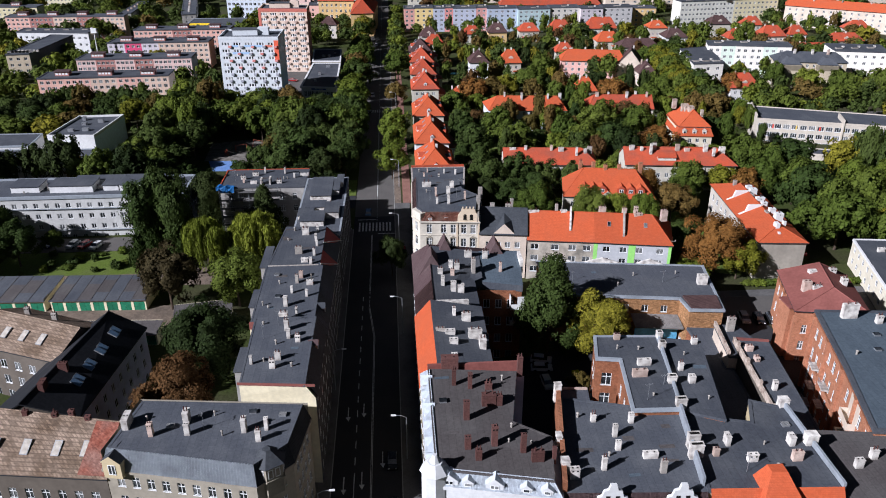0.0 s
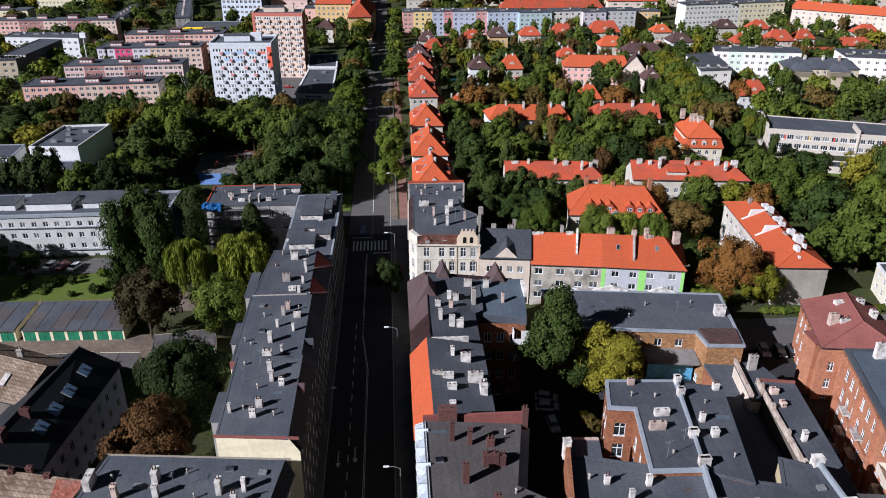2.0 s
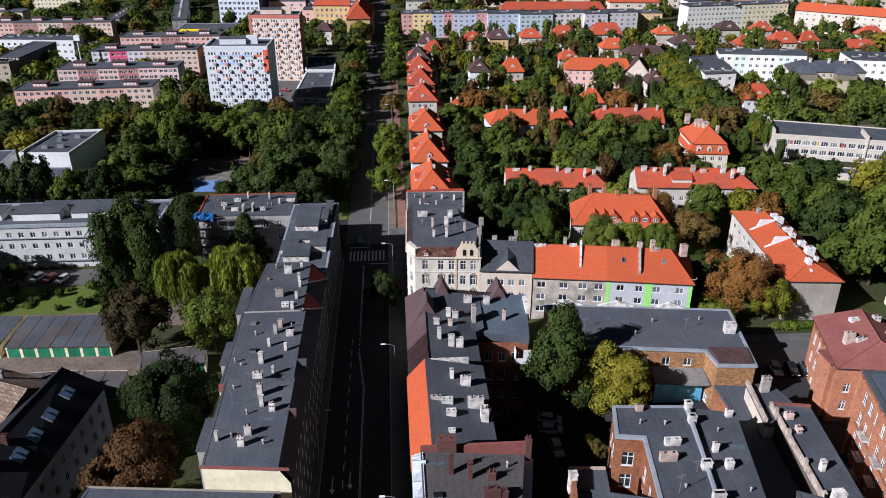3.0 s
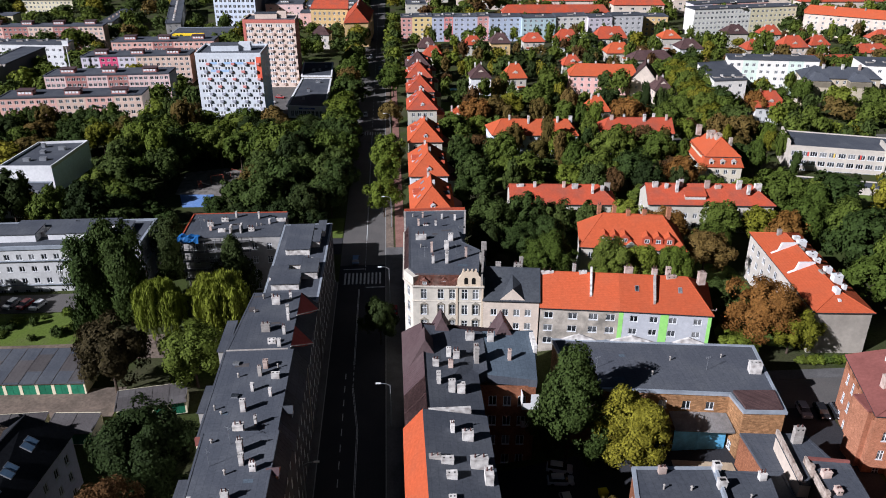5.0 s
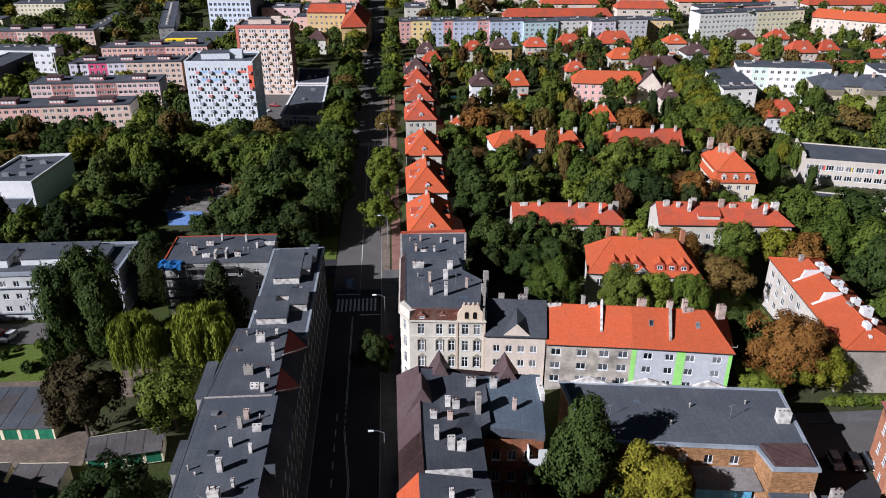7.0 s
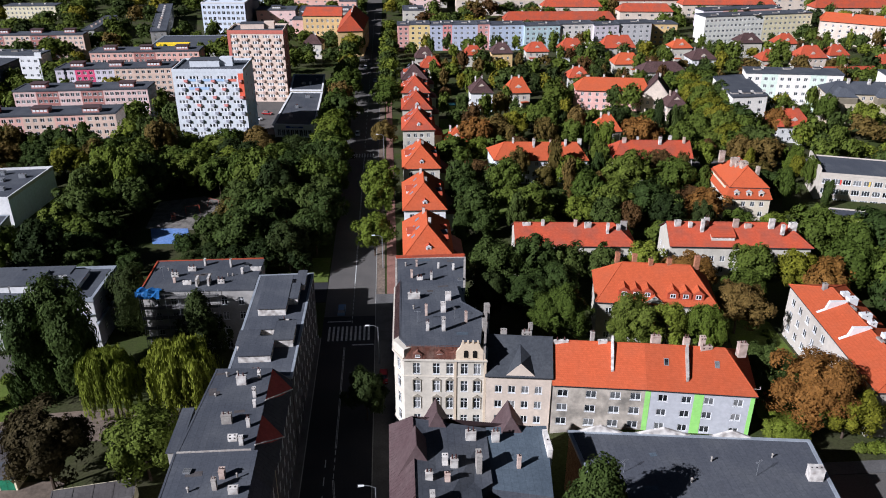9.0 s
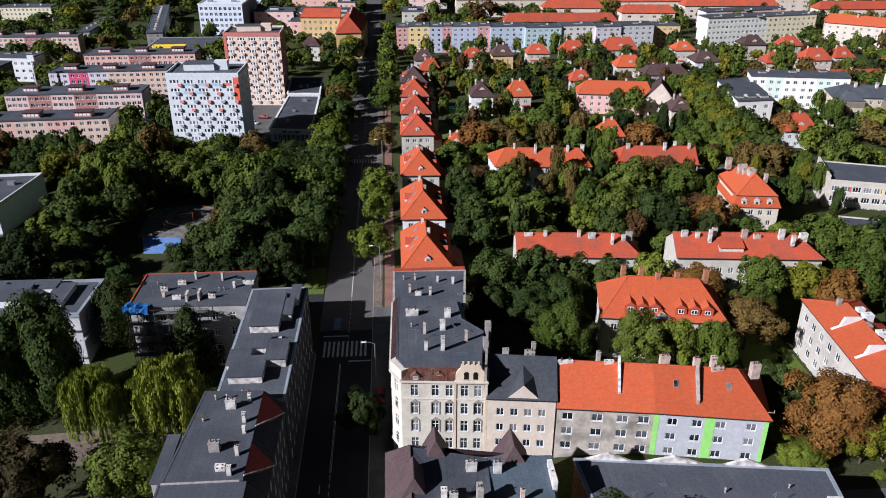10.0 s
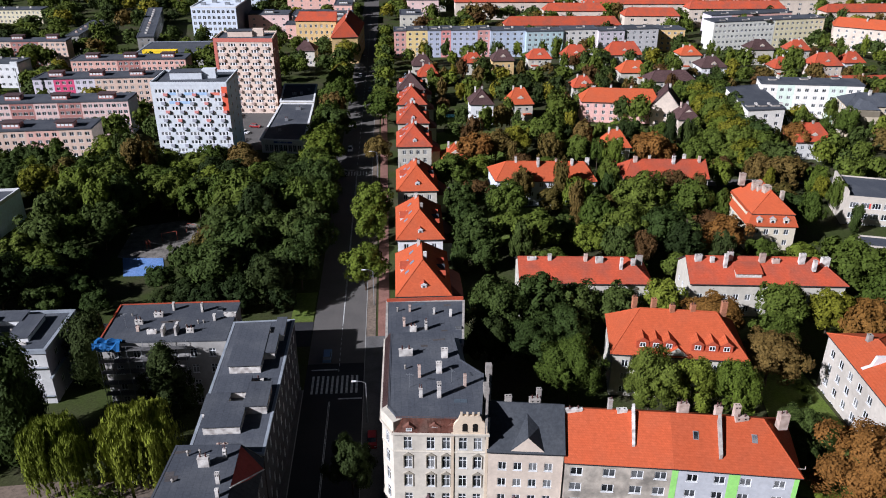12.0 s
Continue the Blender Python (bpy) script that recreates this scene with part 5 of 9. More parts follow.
stack_row(roof, [(67.0, 110.6, 1.6, 1.2, 1.0), (67.0, 107.4, 1.0, 1.4, 0.8), (66.2, 99.0, 0.9, 0.9, 1.8)], 16.2)
ring = [(63.9, 111.0), (65.4, 110.8), (66.0, 114.3), (71.2, 113.3), (69.4, 121.2), (65.3, 121.4)]
root, loc = house("low_back_house", "low back house with a tall white chimney", ring, 14.8, [PALEBEIGE, GREYW, GREYW, GREYW, GREYW, PALEBEIGE])
roof = flat_roof(root, loc, 14.8, BITUMEN, BITUMEN, 0.08)
m = Mesh()
m.hexa([(-0.2, 0.2), (0.2, 0.1), (1.6, 10.3), (1.2, 10.4)], 14.9, 15.8)
part("firewall", m, [PARTYW], root, "weathered cream party wall")
stack_row(roof, [(67.4, 119.4, 1.9, 1.0, 3.0)], 14.8, CHIM_W)
# added block: fills the courtyard, where only deep shade lies, and hides lit walls
ring = [(53.3, 94.6), (63.5, 93.8), (64.9, 110.4), (63.5, 110.7), (64.0, 115.6), (57.0, 116.4), (55.2, 104.9)]
root, loc = house("yard_infill", "added dark block filling a deep shaded courtyard, topped with grey felt", ring, 12.4, DARKPL)
flat_roof(root, loc, 12.4, BITUMEN, BITUMEN, 0.08)
ring = [(61.8, 116.8), (66.0, 116.4), (67.0, 124.6), (61.8, 125.2)]
root, loc = house("yard_infill", "low yard building with a grey felt roof", ring, 12.0, BRICK)
flat_roof(root, loc, 12.0, BITUMEN, BITUMEN, 0.08)
ring = [(81.3, 122.2), (94.6, 120.2), (98.2, 135.0), (85.4, 138.0)]
root, loc = house("red_brick_house", "red brick house with white windows and red-brown roof", ring, 16.8, BRICK_RED, {3: grid(5, 4, 1.6, 3.8, 1.0, 2.0, "old"), 2: grid(3, 4, 1.2, 3.6, 1.1, 1.8, "old"), 0: grid(5, 4, 1.2, 3.6, 1.0, 1.8, "old")})
roof = pitched_roof(root, loc, 16.8, 20.0, 1, (4.0, 1.0), REDFELT, 0.4, None, 0.46)
stack_row(roof, [(90.0, 133.0, 3.2, 1.5, 1.8), (94.1, 133.6, 1.7, 1.2, 1.8), (94.0, 129.0, 1.4, 1.4, 2.0), (85.6, 127.6, 2.0, 1.4, 2.4), (87.4, 127.0, 2.4, 1.3, 1.6)], 18.0, CHIM_W)
m = Mesh()
for k in range(6):
    u = 0.6 + k * 2.6
    m.hexa([(u * 0.26 - 0.16, u), (u * 0.26 + 0.1, u), (u * 0.26 + 0.4, u + 1.2), (u * 0.26 + 0.14, u + 1.2)], 15.6, 16.75)
part("cornice", m, [BRICK], root, "stepped brick cornice")
m = Mesh()
m.box(-0.5, 1.4, -0.3, 1.4, 5.4, 16.6)
m.box(-0.7, 1.2, 16.6, 1.4, 5.6, 16.9, 1)
part("projecting_bay", m, [BRICK_RED, REDFELT], root)
ring = [(83.6, 114.5), (92.0, 114.0), (93.4, 120.2), (84.8, 121.6)]
root, loc = house("brick_link", "brick stair house between two tenements under grey felt", ring, 16.9, BRICK_RED, {3: grid(2, 4, 1.6, 3.8, 1.0, 1.9, "old")})
roof = flat_roof(root, loc, 16.9, BITUMEN, BRICK, 0.2)
ring = [(72.0, 82.0), (96.0, 79.0), (98.5, 112.6), (80.4, 114.4), (76.2, 97.0)]
root, loc = house("brick_tenement_with_balconies", "red brick tenement with balconies and a blue-grey roof", ring, 21.4, BRICK_RED,
                  {4: grid(4, 5, 1.5, 3.9, 1.1, 2.0, "old"), 3: grid(6, 5, 1.5, 3.9, 1.1, 2.0, "old")})
roof = flat_roof(root, loc, 21.4, BLUEFELT, BITUMEN, 0.15, 0.4)
clutter(roof, [(80.6, 92.4), (84.0, 101.6), (88.0, 92.0), (86.4, 106.0), (91.6, 99.4), (79.8, 100.6)], 21.4, 10)
stack_row(roof, [(84.8, 112.0, 3.6, 1.2, 2.8), (89.0, 109.8, 1.4, 1.0, 1.6), (91.0, 108.8, 1.8, 1.0, 1.6), (83, 96, 0.8, 0.8, 1.2), (87, 100, 1.4, 1.2, 1.4), (82.5, 90, 1.6, 1.2, 2.2)], 21.4)
for z, u in ((6.0, 6.0), (9.8, 6.2), (13.6, 6.0), (6.0, 12.0), (9.8, 11.8), (13.6, 12.0)):
    m = Mesh()
    m.box(-1.0, -1.2, 0, 1.6, 0, 0.18)
    for a in range(7):
        m.box(-1.0 + a * 0.42, -1.2, 0.18, -0.96 + a * 0.42, -1.16, 1.1, 1)
    m.box(-1.0, -1.22, 1.05, 1.6, -1.16, 1.12, 1)
    p, q = Vector(loc[3]), Vector(loc[4])
    d = (q - p).normalized()
    part("balcony", m, [CHIM_W, STEEL], root, "", Matrix.Translation((p.x + d.x * u, p.y + d.y * u, z)) @ Matrix.Rotation(math.atan2(d.y, d.x), 4, "Z"))

def brick_trim(root, p, q, zs, bays, top):
    """String courses along a brick front, and shallow projecting bays (u0, u1)."""
    p, q = Vector(p), Vector(q)
    d = (q - p).normalized()
    n = Vector((d.y, -d.x))
    L = (q - p).length
    at = lambda u, off: tuple(p + d * u + n * off)
    for z in zs:
        m = Mesh()
        m.hexa([at(0, 0.12), at(L, 0.12), at(L, -0.05), at(0, -0.05)], z, z + 0.28)
        part("string_course", m, [BRICK], root)
    for u0, u1 in bays:
        m = Mesh()
        m.hexa([at(u0, 0.5), at(u1, 0.5), at(u1, -0.05), at(u0, -0.05)], 0, top)
        m.hexa([at(u0 - 0.15, 0.65), at(u1 + 0.15, 0.65), at(u1 + 0.15, -0.05), at(u0 - 0.15, -0.05)], top, top + 0.3, 1)
        part("projecting_bay", m, [BRICK_RED, BRICK], root)


brick_trim(root, loc[4], loc[0], (4.4, 12.4, 20.2), ((7.0, 7.6),), 20.8)
brick_trim(root, loc[3], loc[4], (4.4, 12.4, 20.2), ((0.3, 1.0), (8.6, 9.3), (16.8, 17.6)), 20.8)
m = Mesh()
p, q = Vector(loc[4]), Vector(loc[0])
d = (q - p).normalized()
n = Vector((d.y, -d.x))
a, b = p + d * 4.6, p + d * 9.0
block = lambda a, b, off0, off1, z0, z1: m.hexa([tuple(a + n * off1), tuple(b + n * off1), tuple(b + n * off0), tuple(a + n * off0)], z0, z1)
block(a, b, -0.05, 0.08, 1.0, 20.0)
for z in (4.2, 8.1, 12.0, 15.9):
    block(a, b, 0.08, 1.3, z, z + 0.2)
    block(a, b, 1.2, 1.3, z + 0.2, z + 1.15)
    for end in (a, b - d * 0.14):
        block(end, end + d * 0.14, 0.08, 1.2, z + 0.2, z + 1.15)
part("loggia", m, [PALEBEIGE], root, "cream loggia with solid balustrades")

ring = [(110.0, 137.6), (132, 136), (139, 160), (116.6, 162.4)]
root, loc = house("pale_yellow_block", "pale yellow block with a grey felt roof", ring, 12.0, plaster((0.66, 0.6, 0.47), 0.3), {3: grid(7, 4, 1.2, 2.8, 1.2, 1.4)})
roof = flat_roof(root, loc, 12.0, BITUMEN, WHITE, 0.2)
stack_row(roof, [(119.4, 155.5, 2.2, 0.7, 1.0), (122, 148, 1.4, 0.8, 1.2)], 12.0)

# workshop hall of ochre brick, with its canopy and blue gates
ring = [(37.2, 134.6), (62.0, 131.2), (62.4, 126.6), (68.9, 126.0), (71.8, 144.8), (36.2, 149.4)]
root, loc = house("brick_workshop", "ochre brick workshop hall with a flat grey roof", ring, 15.2, BRICK_OCHRE,
                  {0: grid(6, 1, 12.0, 3, 1.3, 1.5, "old"), 1: grid(1, 1, 6.0, 3, 1.2, 1.6, "old"), 3: grid(4, 3, 1.5, 4, 1.6, 2.0, "old")})
roof = flat_roof(root, loc, 15.3, felt_mat("pale_roofing_felt", (0.09, 0.095, 0.108), (0.12, 0.124, 0.13)), ZINC, 0.12, 0.25)
m = Mesh()
m.hexa([(25.6, -7.6), (31.4, -8.2), (32.2, -3.4), (25.4, -3.0)], 15.35, 15.75)
part("roof_patch", m, [TILE_BROWN], roof, "brown lower roof")
clutter(roof, [(42.0, 140.0), (47.4, 143.4), (51.0, 137.4), (55.4, 141.4), (60.6, 138.0), (64.6, 141.6), (45.0, 136.6)], 15.3, 9)
chimney(roof, 68.6, 137.0, 15.3, 2.6, 1.8, 2.0, CHIM_W, 3, -7)
m = Mesh()
for u0, u1 in ((1.0, 8.6), (9.6, 19.0), (21.0, 28.0)):
    a, b = Vector((loc[5][0], loc[5][1])), Vector((loc[4][0], loc[4][1]))
    d = (b - a).normalized()
    p, q, c = a + d * u0, a + d * u1, a + d * (u0 + u1) / 2
    f = [(p.x, p.y, 15.2), (q.x, q.y, 15.2), (c.x, c.y, 16.6)]
    m.face(f)
    m.face([(x, y + 0.4, z) for x, y, z in reversed(f)])
    for (x, y, z), (x2, y2, z2) in zip(f, f[1:] + f[:1]):
        m.face([(x, y, z), (x, y + 0.4, z), (x2, y2 + 0.4, z2), (x2, y2, z2)])
part("parapet_gable", m, [CHIM_W], root, "white shallow parapet gables")
m = Mesh()
a = [(15.4, -2.4, 11.6), (24.6, -3.6, 11.6), (24.8, -7.4, 10.6), (15.4, -6.2, 10.6)]
m.face(list(reversed(a)))
m.face([(x, y, z - 0.2) for x, y, z in a])
ribs(m, a[3], a[2], a[0], a[1], 0.35, 0, 0.06)
part("canopy", m, [mat("weathered_corrugated_sheet", (0.2, 0.185, 0.17), 0.85, 0.2, 0.4, 0.5, 2.0)], root, "grey corrugated canopy")
m = Mesh()
m.box(15.6, -5.4, 4, 19.6, -5.2, 9.8)
m.box(19.75, -5.4, 4, 24.4, -5.2, 9.8)
m.box(19.6, -5.5, 4, 19.75, -5.15, 10.2)
part("gate", m, [BLUEPAINT], root, "sky-blue sheet gates")

# the tenement with brown mansard and the blue-grey rear roof
ring = [(8.9, 122.2), (20.8, 121.6), (20.9, 133.2), (30.0, 132.4), (31.6, 146.6), (9.0, 149.6)]
# street wall takes the shade-darkened plaster, to keep the street dim
root, loc = house("mansard_tenement", "brick tenement with brown sheet mansards and felt roofs", ring, 17.6, [BRICK, BRICK, BRICK, BRICK, GREYBEIGE, STREET_SHADE_W],
                  {2: grid(3, 4, 1.6, 4.0, 1.3, 1.9, "new"), 1: grid(3, 4, 1.6, 4, 1.2, 1.9, "new"), 5: grid(9, 4, 1.2, 3.9, 1.2, 2.0, "old"), 4: grid(8, 4, 1.2, 3.9, 1.2, 2.0, "old")})
O = lambda x, y, z: (x - 8.9, y - 122.2, z)
seamed(root, [(O(8.6, 122.2, 17.6), O(8.6, 131, 17.6), O(12.0, 131, 21.4), O(12.0, 122.2, 21.4)), ], TILE_BROWN, 3.0, "mansard", "dark brown tiled slope")
seamed(root, [(O(8.6, 131, 17.6), O(8.6, 150, 17.6), O(12.2, 147, 21.4), O(12.0, 131, 21.4)), (O(8.6, 150.0, 17.6), O(31.6, 147.0, 17.6), O(29, 144.6, 20.6), O(12.2, 147, 21.4))][::1], MAROON, 0.6)
m = Mesh()
top = [O(12.0, 122.0, 21.2), O(20.6, 121.8, 19.6), O(20.7, 133.4, 19.6), O(22.3, 134.4, 19.7), O(22.6, 144.8, 20.4), O(12.2, 146.8, 21.2), ]
m.face(top)
m.face([(x, y, z - 0.3) for x, y, z in reversed(top)])
for a, b in zip(top, top[1:] + top[:1]):
    m.face([(a[0], a[1], 17.5), (b[0], b[1], 17.5), b, a])
roof = part("roof", m, [BITUMEN], root)
m = Mesh()
top = [O(22.3, 134.0, 19.0), O(30.1, 132.2, 18.8), O(31.5, 145.0, 20.2), O(22.6, 145.0, 20.4)]
m.face(top)
for a, b in zip(top, top[1:] + top[:1]):
    m.face([(a[0], a[1], 17.4), (b[0], b[1], 17.4), b, a], 1)
part("rear_roof", m, [BLUEFELT, BITUMEN], root, "blue-grey felt roof")
def spire(root, x, y, z, w, h, mat_):
    m = Mesh()
    m.hexa([(-w, -w), (w, -w), (w, w), (-w, w)], z, z + h, 0, True, [(-0.05, -w * 0.6), (0.05, -w * 0.6), (0.05, w), (-0.05, w)])
    o = root.matrix_basis.translation
    part("cross_gable", m, [mat_], root, "", pose(x - o.x, y - o.y, 0))
spire(root, 12.4, 140.0, 19.0, 2.6, 4.2, MAROON)
spire(root, 15.6, 146.6, 19.4, 2.0, 3.8, MAROON)
spire(root, 26.2, 145.8, 18.6, 2.4, 4.0, MAROON)
stack_row(roof, [(20.2, 142.6, 1.9, 1.0, 1.8), (23.7, 142.4, 1.4, 0.9, 1.7), (20.7, 136.9, 0.95, 2.2, 2.8), (16.2, 137.5, 1.0, 0.9, 2.2), (17.4, 137.0, 1.35, 0.9, 1.9), (13.9, 134.5, 1.3, 0.9, 2.1), (16.3, 134.3, 0.95, 0.8, 1.9), (14.1, 130.1, 0.8, 1.6, 2.6), (16.0, 128.0, 1.3, 1.0, 2.6), (17.4, 128.0, 1.6, 1.1, 1.9)], 20.0, CHIM_W)
chimney(roof, 26.3, 137.5, 19.3, 0.7, 0.7, 2.1, CHIM_W, 1)
chimney(roof, 30.9, 141.2, 18.9, 0.8, 5.6, 2.0, CHIM_W, 1)
# white corner balconies over the yard
m = Mesh()
for z in (10.4, 14.0):
    m.box(-2.6, -1.5, z, 0.1, 0.0, z + 0.2)
    m.box(-2.6, -1.5, z + 0.2, 0.1, -1.4, z + 1.2)
    m.box(0.0, -1.5, z + 0.2, 0.1, 0.0, z + 1.2)
    m.box(-2.6, -1.5, z + 0.2, -2.5, 0.0, z + (2.9 if z > 12 else 1.2))
    m.box(-1.2, -1.5, z + 1.2, 0.1, -1.4, z + (2.9 if z > 12 else 1.25))
part("balcony", m, [RENDER_W], root, "white glazed corner balconies", pose(30.2 - 8.9, 132.5 - 122.2, 0))
m = Mesh()
m.box(-1.0, -1.56, 10.6, 0.16, -1.5, 11.7)
part("balcony_panel", m, [plaster((0.5, 0.6, 0.05), 0.1)], root, "lime yellow balcony panel", pose(30.2 - 8.9, 132.5 - 122.2, 0))
m = Mesh()
m.hexa([(-0.2, -0.2), (11.9, -0.9), (11.9, -0.5), (-0.2, 0.3)], 17.5, 20.2, 0, True, [(3.0, -0.2), (11.9, -0.9), (11.9, -0.5), (3.0, 0.3)])
m.box(3.2, -0.7, 20, 9.4, 0.2, 21.8)
part("firewall", m, [CHIM_W], root, "white party wall with flues")

ring = [(8.7, 99.6), (20.2, 99.0), (20.6, 121.2), (8.9, 121.8)]
# street wall colour lowered to hold bounced light off the shaded road
root, loc = house("orange_fronted_tenement", "tenement with an orange tiled street slope and felt roof", ring, 19.2, [GREYW, BRICK, GREYW, plaster((0.2, 0.165, 0.09), 0.5)], {3: grid(8, 4, 1.2, 4.2, 1.2, 2.1, "old"), 1: grid(6, 4, 1.6, 4.2, 1.2, 1.9, "new")})
m = Mesh()
t = [(-0.4, -0.1, 19.0), (-0.4, 21.8, 19.0), (2.5, 21.6, 22.6), (2.5, -0.1, 22.6)]
m.face(list(reversed(t)))
m.face([(x, y, z - 0.15) for x, y, z in t])
part("street_slope", m, [TILE], root, "orange tiled slope")
m = Mesh()
t = [(2.5, -0.1, 22.6), (11.7, -0.3, 20.8), (11.9, 21.6, 20.8), (2.5, 21.6, 22.6)]
m.face(t)
for a, b in zip(t, t[1:] + t[:1]):
    m.face([(a[0], a[1], 18.8), (b[0], b[1], 18.8), b, a])
roof = part("roof", m, [BITUMEN], root)
stack_row(roof, [(12.4, 111.0, 2.0, 1.0, 1.6), (14.0, 110.4, 2.2, 1.2, 1.6), (18.2, 110.0, 3.0, 1.2, 1.8), (19.2, 107.6, 1.4, 2.4, 1.6), (14.4, 107.6, 1.8, 1.2, 1.6), (14.2, 103.8, 1.2, 0.9, 1.2), (15.2, 117.0, 0.7, 1.4, 2.0), (17.2, 115.4, 2.0, 1.0, 1.8)], 21.2)
skylight(roof, 13.4, 104.4, 21.9, 1.3, 1.0, 0)

# cream corner house
ring = [(9.6, 170.2), (11.2, 166.9), (25.1, 165.6), (26.9, 178.0), (23.4, 182.6), (22.8, 191.6), (10.2, 192.2)]
RUSTSHEET = mat("rusty_brown_sheet", (0.16, 0.065, 0.045), 0.7, 0.3, 0.5, 0.6, 1.5, (0.2, 0.14, 0.11))
STONE = plaster((0.58, 0.525, 0.43), 0.5)
STONE_W = plaster((0.62, 0.5, 0.36), 0.45)
# seventh wall, along the street, is stone darkened to deepen the street's shade
root, loc = house("cream_corner_house", "cream corner house with pedimented windows and a grey roof", ring, 18.0, [STONE] * 6 + [plaster((0.22, 0.2, 0.165), 0.5)],
                  {1: grid(5, 4, 4.2, 3.6, 1.2, 2.2, "old", us=[2.2, 5.6, 7.9, 10.4, 12.6]), 0: grid(1, 4, 4.2, 3.6, 1.1, 2.2, "old"), 6: grid(8, 4, 4.2, 3.6, 1.1, 2.2, "old"), 2: grid(4, 4, 4.2, 3.6, 1.0, 1.8)})
roof = flat_roof(root, offset_ring(loc, -0.9), 20.1, BITUMEN, BITUMEN, 0.06, 0.0)
m = Mesh()
for i in (2, 3, 4, 5):
    facade(m, offset_ring(loc, -0.86)[i], offset_ring(loc, -0.86)[(i + 1) % 7], 17.9, 20.1, [])
part("attic_wall", m, [BITUMEN, SOOT_DARK], root)
lo, hi = offset_ring(loc, 0.1), offset_ring(loc, -1.0)
seamed(root, [((*lo[1], 18.0), (*lo[2], 18.0), (*hi[2], 20.2), (*hi[1], 20.2))], RUSTSHEET, 0.5)
seamed(root, [((*lo[6], 18.0), (*lo[0], 18.0), (*hi[0], 20.2), (*hi[6], 20.2))], TILE_BROWN, 0.8)
m = Mesh()
cr = offset_ring(loc, 0.35)
m.hexa(cr, 17.75, 18.05)
m.hexa(offset_ring(loc, 0.18), 3.6, 3.85)
m.hexa(offset_ring(loc, 0.12), 14.4, 14.55)
part("cornice", m, [STONE], root)
m = Mesh()
m.hexa([(-0.1, -0.1), (1.7, -3.4), (3.0, -2.6), (1.2, 1.2)], 18.0, 19.9)
part("corner_turret", m, [STONE], root)
for i, u in ((1, 2.2), (1, 5.6), (1, 7.9), (1, 12.6)):
    for k in (1, 2):
        p, q = Vector(loc[i]), Vector(loc[i + 1])
        d = (q - p).normalized()
        m = Mesh()
        z = 4.2 + 3.6 * k + 2.35
        m.face([(-0.85, -0.14, 0), (0.85, -0.14, 0), (0, -0.14, 0.62)])
        m.face([(-0.85, 0, 0), (0, 0, 0.62), (0, -0.14, 0.62), (-0.85, -0.14, 0)])
        m.face([(0.85, -0.14, 0), (0, -0.14, 0.62), (0, 0, 0.62), (0.85, 0, 0)])
        m.box(-0.75, -0.1, -2.4, -0.62, 0, 0)
        m.box(0.62, -0.1, -2.4, 0.75, 0, 0)
        part("window_pediment", m, [GREYBEIGE], root, "", Matrix.Translation((p.x + d.x * u, p.y + d.y * u, z)) @ Matrix.Rotation(math.atan2(d.y, d.x), 4, "Z"))
m = Mesh()
arc = [(-2.5, 0), (2.5, 0), (2.5, 0.9)] + [(2.5 * math.cos(a), 0.9 + 2.2 * math.sin(a)) for a in (math.pi * k / 12 for k in range(1, 4))] + [(1.5, 3.3), (-1.5, 3.3)] + [(2.5 * math.cos(a), 0.9 + 2.2 * math.sin(a)) for a in (math.pi * k / 12 for k in range(9, 12))] + [(-2.5, 0.9)]
m.face([(x, -0.12, z) for x, z in arc])
m.face([(x, 0.4, z) for x, z in reversed(arc)])
for (a, b), (c, e) in zip(arc, arc[1:] + arc[:1]):
    m.face([(a, -0.12, b), (a, 0.4, b), (c, 0.4, e), (c, -0.12, e)])
for x in (-1.3, -0.45, 0.4, 1.2):
    m.box(x - 0.16, -0.16, 3.3, x + 0.16, 0.3, 3.75)
for x in (-0.75, 0.75):
    m.box(x - 0.38, -0.16, 0.5, x + 0.38, -0.1, 1.6, 1)
    m.face([(x + 0.38 * math.cos(a), -0.162, 1.6 + 0.38 * math.sin(a)) for a in (math.pi * k / 8 for k in range(9))], 1)
    m.box(x - 0.5, -0.2, 0.36, x + 0.5, -0.08, 0.48)
p, q = Vector(loc[1]), Vector(loc[2])
d = (q - p).normalized()
at = Matrix.Translation((p.x + d.x * 11.4, p.y + d.y * 11.4, 18.0)) @ Matrix.Rotation(math.atan2(d.y, d.x), 4, "Z")
part("arched_gable", m, [STONE_W, SOOT_DARK], root, "cream round gable with twin arched windows", at)
m = Mesh()
for x in (-2.75, 2.35):
    m.box(x, -0.14, -18.0, x + 0.4, 0.02, 0.2)
part("pilaster", m, [STONE_W], root, "", at)
for x in (13.6, 17.4, 20.0):
    dormer(roof, x, 166.7, 18.2, 1.4, 0.8, 1.6, -5, RUSTSHEET, RUSTSHEET)
clutter(roof, [(14.0, 175.0), (20.6, 176.0), (13.4, 180.0), (16.8, 186.6), (19.4, 188.4), (21.6, 171.0)], 20.1, 11)
stack_row(roof, [(15.6, 177.6, 0.6, 0.6, 2.3), (18.8, 178.7, 1.2, 0.9, 2.0), (15.6, 172.4, 0.7, 0.6, 1.7), (18.4, 172.2, 0.8, 0.8, 2.8), (22.6, 174.8, 0.6, 0.6, 2.2), (13.6, 184.0, 3.0, 0.9, 1.2), (20.0, 183.0, 1.4, 0.9, 1.7)], 20.1)
m = Mesh()
